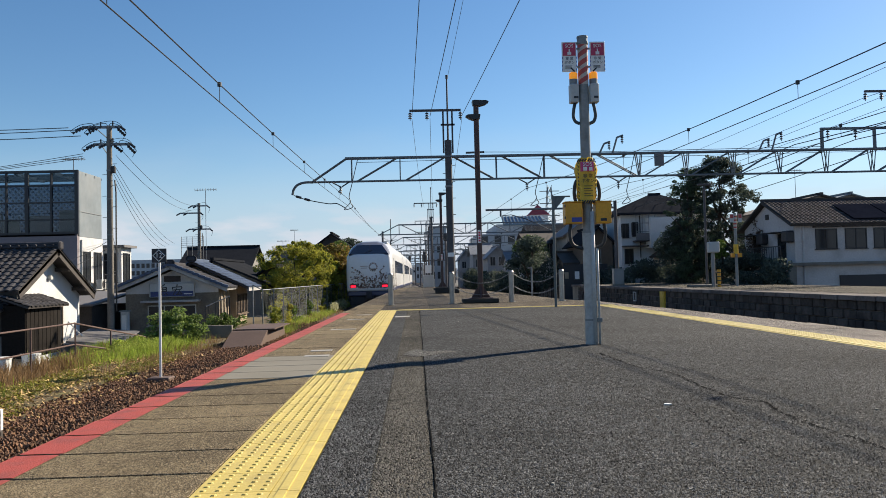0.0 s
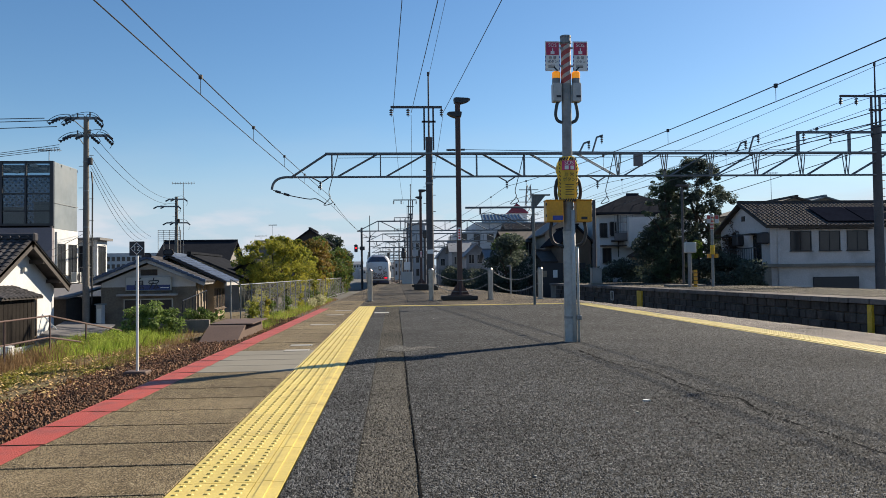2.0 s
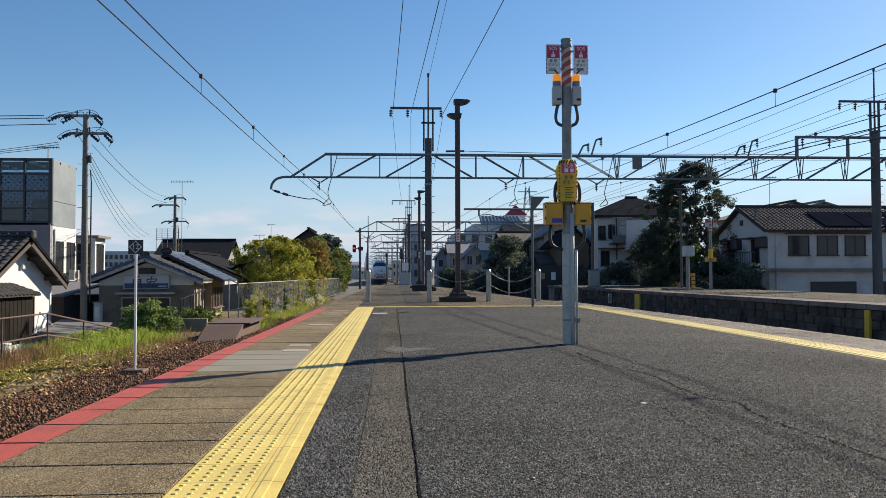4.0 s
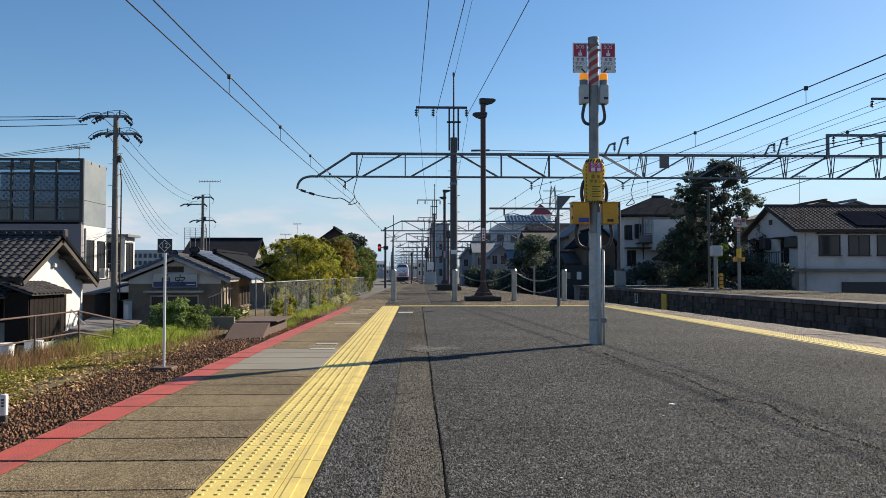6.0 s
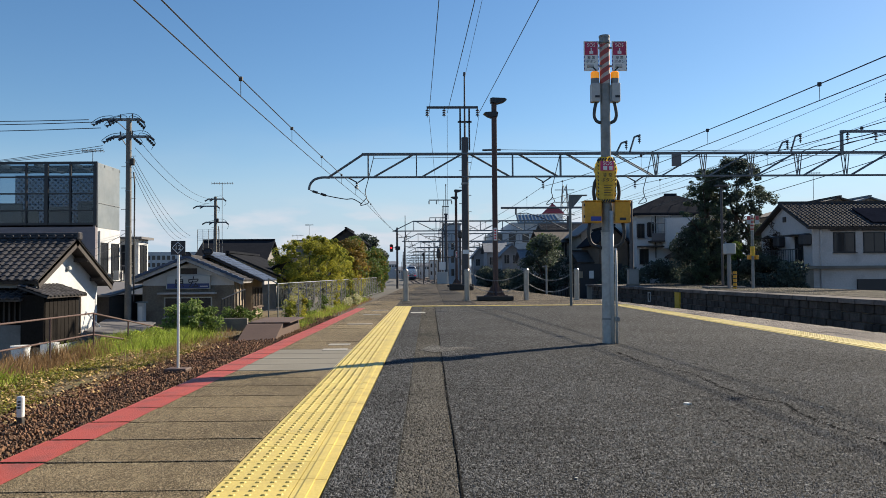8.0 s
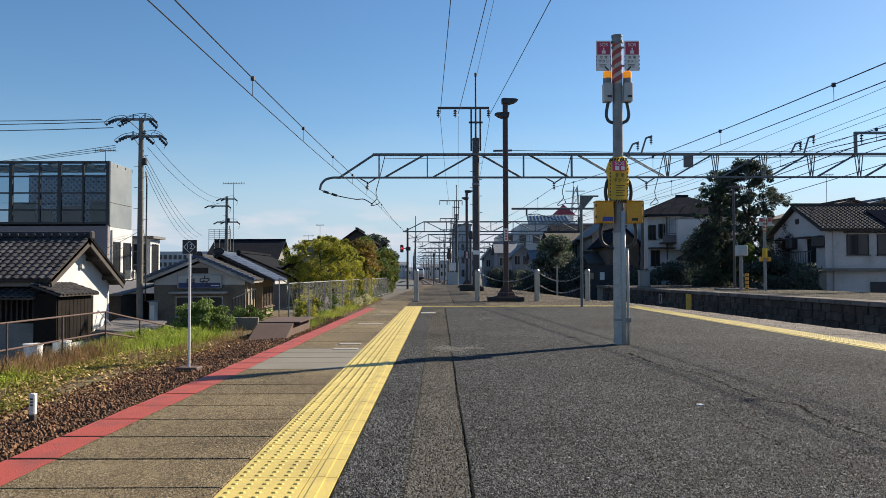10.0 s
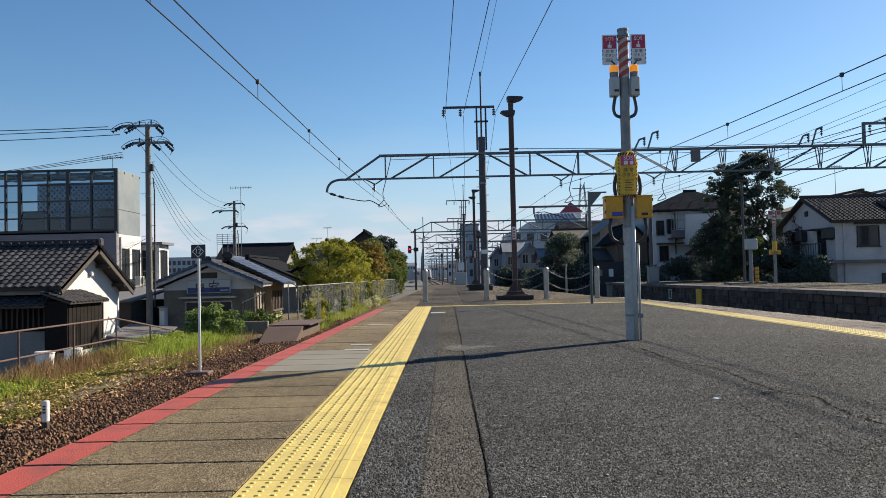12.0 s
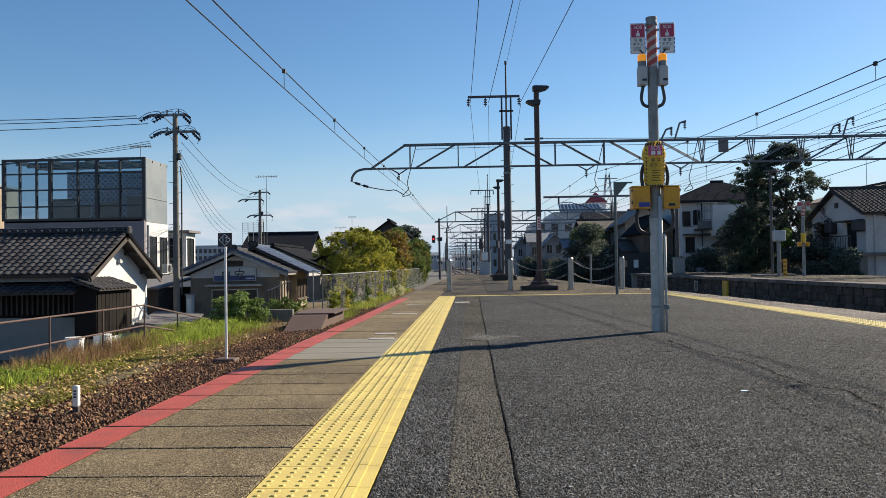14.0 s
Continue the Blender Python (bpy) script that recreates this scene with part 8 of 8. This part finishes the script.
# ---- things on the far platform ----
def make_far_things():
    e = far_edge
    t = thing("lamp_post", "dark lamp post with a white box on the far platform", "lamp post", pose(e(38) + 2.55, 38, 0))
    part("column", boxes((-0.05, 0.05, -0.05, 0.05, 0, 5.0), bevel=0.015), MAST, t)
    part("lamp_head", boxes((-0.3, 0.35, -0.1, 0.1, 4.95, 5.05), bevel=0.03), MAST, t)
    part("footing", boxes((-0.85, 0.9, -0.5, 0.5, 0, 0.1), bevel=0.02), CONCRETE, t)
    b = thing("speaker_cabinet", "white metal cabinet on a grey pole", "cabinet", pose(e(37.4) + 2.62, 37.4, 0))
    part("pole", rods(((0, 0, 0), (0, 0, 1.9), 0.09), seg=12), GALV, b)
    part("box", boxes((-0.22, 0.28, -0.2, 0.2, 1.64, 2.16), bevel=0.04), BOX_GREY, b)
    g = thing("pole_guard", "yellow and black striped pole guard", "guard", pose(e(37) + 2.72, 37.0, 0))
    part("guard", rods(((0, 0, 0), (0, 0, 0.82), 0.085), seg=14), YELLOW_BOX, g)
    for k in range(4):
        part("black_band", rods(((0, 0, 0.08 + 0.19 * k), (0, 0, 0.12 + 0.19 * k), 0.087), seg=14), INK, g)
    s = thing("emergency_button_pole", "grey pole with emergency signs on the far platform", "pole", pose(e(38) + 3.62, 37.0, 0))
    part("pole", rods(((0, 0, 0), (0, 0, 3.5), 0.07), seg=14), POLE_GREY, s)
    part("wrap", rods(((0, 0, 2.75), (0, 0, 3.45), 0.075), seg=14), WRAP_WHITE, s)
    for k in range(4):
        part("red_stripe", rods(((0, 0, 2.78 + 0.17 * k), (0.0, 0, 2.85 + 0.17 * k), 0.077), seg=14), WRAP_RED, s)
    for x in (-0.3, 0.1):
        p = part("sign_plate", boxes((x, x + 0.2, -0.12, -0.1, 3.05, 3.45)), BOX_GREY, s)
        part("red_field", boxes((x + 0.02, x + 0.18, -0.125, -0.118, 3.25, 3.43)), WRAP_RED, p)
    part("vinyl_cover", rods(((0, 0, 1.55), (0, 0, 2.0), 0.11), seg=14), YELLOW_CLOTH, s)
    part("button_box", boxes((-0.24, -0.1, -0.12, 0.1, 1.38, 1.58), bevel=0.01), YELLOW_BOX, s)
    part("button_box", boxes((0.1, 0.24, -0.12, 0.1, 1.38, 1.58), bevel=0.01), YELLOW_BOX, s)
    make_cabinet(e(47) + 0.8, 47, 0, 0.6, 0.5, 1.0, "pale grey equipment cabinet on the far platform", GALV)
    n = thing("notice_board", "dark wall with small white notices by the track", "notice")
    part("panel", boxes((11.7, 15.2, 61, 61.2, -1.2, 1.5)), INK, n)
    part("notice", boxes((12.6, 12.95, 60.95, 61.0, 0.35, 0.95)), SIGN_WHITE, n)
    part("notice", boxes((11.8, 12.1, 60.95, 61.0, 0.4, 0.9)), BEIGE, n)


# ---- the departing train ----
CAR = 20.6


def loft(bm, sections):
    rings = [[bm.verts.new(p) for p in s] for s in sections]
    n = len(rings[0])
    for a, b in zip(rings, rings[1:]):
        for k in range(n):
            bm.faces.new((a[k], a[(k + 1) % n], b[(k + 1) % n], b[k]))
    bm.faces.new(rings[0]), bm.faces.new(rings[-1][::-1])


def body_ring(y, w, lo, hi, r=0.35):
    pts = [(-w + 0.05, lo), (w - 0.05, lo), (w, lo + 0.12), (w, lo + (hi - lo) * 0.55), (w - 0.04, hi - r), (w - 0.14, hi - r * 0.45), (w - 0.38, hi - r * 0.12), (w - 0.75, hi)]
    pts += [(-x, z) for x, z in reversed(pts[2:])]
    return [(x, y, z) for x, z in pts]


def make_car(rear):
    t = thing("train_car", "white express train car with ornamented rear and tail lamps" if rear else "white express train car with large side windows", "train", group="express train")
    bm = bmesh.new()
    if rear:
        loft(bm, [body_ring(0.0, 1.22, 0.98, 3.12, 0.18), body_ring(0.06, 1.34, 0.90, 3.22, 0.22), body_ring(0.2, 1.42, 0.86, 3.30, 0.28), body_ring(0.5, 1.47, 0.85, 3.36, 0.3), body_ring(0.75, 1.47, 0.85, 3.40, 0.3)])
        nose = part("nose", bm, TRAIN_WHITE, t, "rounded white rear face", smooth=True)
        bm = bmesh.new()
        loft(bm, [body_ring(0.752, 1.47, 0.85, 3.40, 0.3), body_ring(1.6, 1.47, 0.85, 3.80, 0.6), body_ring(2.6, 1.47, 0.85, 4.0, 0.7), body_ring(20.0, 1.47, 0.85, 4.02, 0.7)])
    else:
        loft(bm, [body_ring(0.0, 1.47, 0.85, 4.02, 0.7), body_ring(20.0, 1.47, 0.85, 4.02, 0.7)])
    body = part("body", bm, TRAIN_WHITE, t, "white car body")
    part("skirt", boxes((-1.40, 1.40, 0.9 if rear else 0.2, 19.8, 0.32, 0.85)), TRAIN_UNDER, t, "dark blue underframe")
    for s in (-1, 1):
        part("blue_band", boxes((s * 1.478 - 0.006, s * 1.478 + 0.006, 0.9 if rear else 0.1, 19.9, 0.86, 1.05)), TRAIN_BLUE, t)
        for k in range(7):
            y = 4.4 + 2.05 * k if rear else 2.6 + 2.2 * k
            part("side_window", boxes((s * 1.474 - 0.008, s * 1.474 + 0.008, y, y + 1.7, 2.0, 2.85)), TRAIN_GLASS, t)
        part("door", boxes((s * 1.476 - 0.01, s * 1.476 + 0.01, 2.7 if rear else 0.9, 3.6 if rear else 1.8, 0.95, 3.0)), BOX_GREY, t)
    for y in (2.6, 16.2):
        bogie = part("bogie", boxes((-1.15, 1.15, y, y + 2.6, 0.15, 0.6)), TRAIN_UNDER, t)
        for dy in (0.25, 2.35):
            for s in (-1, 1):
                part("wheel", rods(((s * 0.5, y + dy, 0.29), (s * 0.64, y + dy, 0.29), 0.43), seg=18), TRAIN_UNDER, bogie)
    part("roof_unit", boxes((-0.85, 0.85, 7.5, 12.5, 4.0, 4.28), bevel=0.08), BOX_GREY, t)
    if rear:
        # upper windscreen and its dark surround
        bm = bmesh.new()
        def hood_ring(y, w, lo, hi):
            pts = [(-w, lo), (w, lo), (w * 0.97, lo + (hi - lo) * 0.3), (w * 0.84, lo + (hi - lo) * 0.65), (w * 0.64, lo + (hi - lo) * 0.9), (w * 0.36, hi)]
            pts += [(-x, z) for x, z in reversed(pts[2:])]
            return [(x, y, z) for x, z in pts]
        loft(bm, [hood_ring(0.05, 1.28, 3.10, 3.20), hood_ring(0.35, 1.36, 3.1, 3.46), hood_ring(0.8, 1.38, 3.1, 3.78), hood_ring(1.3, 1.36, 3.1, 4.0), hood_ring(2.2, 1.30, 3.1, 4.10), hood_ring(3.2, 1.2, 3.1, 4.08)])
        hood = part("dark_hood", bm, TRAIN_HOOD, t, "dark blue hood round the windscreen")
        bm = bmesh.new()
        for v in (((-1.24, 0.10, 3.20), (1.24, 0.10, 3.20), (0.80, 0.84, 3.80), (-0.80, 0.84, 3.80)),):
            n4 = [bm.verts.new(Vector(q) + Vector((0, -0.05, 0.02))) for q in v] + [bm.verts.new(Vector(q) + Vector((0, 0.0, -0.05))) for q in v]
            bm.faces.new(n4[:4])
            for k in range(4):
                bm.faces.new((n4[k], n4[(k + 1) % 4], n4[4 + (k + 1) % 4], n4[4 + k]))
        part("windscreen", bm, TRAIN_GLASS, hood)
        part("wiper", rods(((-0.3, 0.10, 3.26), (0.25, 0.36, 3.48), 0.02), seg=5), INK, hood)
        part("chin", boxes((-1.36, 1.36, 0.12, 0.95, 0.55, 0.86), bevel=0.06), TRAIN_BLUE, t)
        part("snow_plough", boxes((-1.25, 1.25, 0.3, 0.6, -0.04, 0.56), bevel=0.05), TRAIN_UNDER, t)
        part("coupler", boxes((-0.17, 0.17, -0.28, 0.4, 0.42, 0.86), (-0.25, 0.25, -0.18, 0.1, 0.35, 0.6), bevel=0.03), TRAIN_UNDER, t)
        for s in (-1, 1):
            h = part("lamp_housing", boxes((s * 1.0 - 0.24, s * 1.0 + 0.24, -0.03, 0.1, 1.06, 1.34), bevel=0.05), TRAIN_UNDER, t)
            part("tail_lamp", boxes((s * 1.0 - 0.17, s * 1.0 + 0.17, -0.05, 0.0, 1.10, 1.24), bevel=0.02), TAIL, h, "glowing red tail lamp")
        # floral ornament, denser towards the bottom and sides
        rng = random.Random(17)
        bm = bmesh.new()
        for _ in range(330):
            x = rng.uniform(-1.2, 1.2)
            top = 1.65 + 0.8 * abs(x)
            z = 1.08 + (top - 1.08) * rng.random() ** 1.7
            r = rng.uniform(0.02, 0.07)
            prism(bm, [(r * math.cos(a) * rng.uniform(0.6, 1.2), r * math.sin(a) * rng.uniform(0.6, 1.2)) for a in (0.2, 1.4, 2.7, 3.9, 5.1)], 0, 0.012, Matrix.Translation((x, -0.006 + max(0, abs(x) - 1.12) * 0.4, z)) @ pose(0, 0, 0, 90))
        tagged(part("ornament", bm, TRAIN_SPOT, t, "scattered dark floral ornament"), kind="stuff")
        bm = bmesh.new()
        for k in range(14):
            a = 2 * math.pi * k / 14
            box(bm, -0.05, 0.05, -0.008, 0.004, -0.035, 0.035, m=pose(0.28 + 0.24 * math.cos(a), -0.004, 2.38 + 0.24 * math.sin(a), 0, -math.degrees(a), 0))
        box(bm, 0.13, 0.43, -0.012, 0.0, 2.20, 2.28)
        part("wreath", bm, TRAIN_SPOT, t, "round dark wreath emblem")
        part("lettering_bars", boxes((-0.55, -0.05, -0.008, 0.002, 2.42, 2.46), (-0.5, -0.1, -0.008, 0.002, 2.30, 2.34)), TRAIN_SPOT, t)
        bm = bmesh.new()
        for _ in range(160):
            y = 0.9 + 6 * rng.random() ** 1.8
            z = 1.1 + 1.5 * rng.random() ** 2.0
            r = rng.uniform(0.02, 0.06)
            prism(bm, [(r * math.cos(a), r * math.sin(a)) for a in (0.2, 1.4, 2.7, 3.9, 5.1)], 0, 0.01, Matrix.Translation((1.472, y, z)) @ pose(0, 0, 0, 90, 0, 90))
        tagged(part("side_ornament", bm, TRAIN_SPOT, t, "scattered dark floral ornament"), kind="stuff")
    else:
        part("gangway", boxes((-0.9, 0.9, -0.55, 0.0, 0.9, 3.6)), RUBBER, t)
    return t


def train_rear(t):
    return float(np.interp(t, (0, 0.5, 1.0, 1.5, 2.0, 2.5, 3.0, 4.0, 5.5, 8.0, 10.5, 14.0), (50.0, 61.5, 73.5, 86.0, 99.0, 111.5, 123.5, 147, 180, 235, 290, 366)))


def motions():
    for k, car in enumerate(CARS):
        rows = []
        for i in range(57):
            t = 0.25 * i
            y0 = train_rear(t) + k * CAR
            y1 = y0 + 17.5
            a, b = left_track(y0 + 3.0), left_track(y1)
            yaw = -math.degrees(math.atan2(b - a, y1 - y0 - 3.0))
            x0 = a - 3.0 * (b - a) / (y1 - y0 - 3.0)
            rows.append((t, pose(x0, y0, RAIL_Z + 0.14, 0, 0, yaw)))
        walk(car, rows)


# ---- the place ----
make_ground()
make_track(left_track, -20, 420)
make_track(right_track, -20, 420)
make_track(far_track, -20, 420)
plat = make_platform()
make_trackside()
make_tile_house()
make_glass_building()
make_shop_house()
make_right_house()
make_background()
make_gantry()
far_gantry((85, 112), False)
far_gantry((140, 168, 200, 235, 275, 320, 370, 425), True)
make_far_bracket()
make_wires()
CARS = [make_car(True)] + [make_car(False) for _ in range(4)]
make_sos_pole()
make_post_with_triangle()
make_bollards()
lamp_post(2.02, 23.4, 6.06)
lamp_post(1.75, 47.5, 5.9)
make_stop_marker()
make_handrail()
make_fence()
make_ramp_cover()
make_signals()
utility_pole(-12.57, 33.2, 7.45, "weathered concrete utility pole with insulators and jumpers", ((-0.05, -1.1, 0.5), (-0.78, -0.65, 0.9)))
utility_pole(-16.4, 61, 6.9, "distant utility pole with several cross arms", ((-0.2, -0.55, 0.65), (-0.75, -1.45, 0.15), (-2.0, -0.75, 0.85)), strain=False)
antenna(-15.75, 60.5, -2.3, 10.2, 1.6)
antenna(-19.6, 46.25, 7.28, 0.9, 1.2)
antenna(-14.4, 96, 4.7, 2.2, 0.9)
antenna(-15.8, 96, 4.7, 0.9, 1.3)
antenna(34.9, 70, 7.1, 2.6, 1.2)
for k, (dz, dx) in enumerate(((0.0, -1.5), (-0.1, -1.2), (-0.35, -1.0))):
    wire("power_line", "thin power line running off from the utility pole", sag((-12.75 + dx, 33.2, 7.4 + dz), (-45, 40, 10.0 - 0.4 * k), 0.5), 0.018)
for k in range(3):
    wire("power_line", "thin power line running towards the glass building", sag((-12.75 - 0.9, 33.2, 6.3 - 0.1 * k), (-36, 40, 5.6 + 0.12 * k), 0.3), 0.012)
for x, z, x2, z2 in ((-12.0, 6.35, -16.9, 6.75), (-12.3, 6.2, -17.1, 6.35)):
    wire("power_line", "thin power line between two utility poles", sag((x, 33.2, z), (x2, 61, z2), 0.5), 0.011)
for k in range(4):
    wire("power_line", "bundle of thin lines down to the houses", sag((-12.4, 33.2, 5.85 - 0.22 * k), (-18.6 - 0.35 * k, 62, 3.9 - 0.12 * k), 0.55), 0.010)
for k in range(2):
    wire("power_line", "service line from the pole to the tiled house", sag((-12.6, 33.0, 2.6 - 0.3 * k), (-14.6, 27.5, 1.15 - 0.25 * k), 0.35), 0.010)
wire("power_line", "service line to the narrow building", sag((-12.6, 33.3, 3.4), (-18.2, 49.4, 2.7), 0.3), 0.010)
wire("guy_wire", "striped guy wire of the utility pole", sag((-14.6, 31.4, 0.5), (-12.4, 31.2, -1.7), 0.0, 2), 0.03, SIGN_WHITE)
make_plants()
make_far_things()
make_grass()
make_far_platform()
make_asphalt_stones(plat)
make_edge_slabs(plat)
make_tactile(plat)
motions()
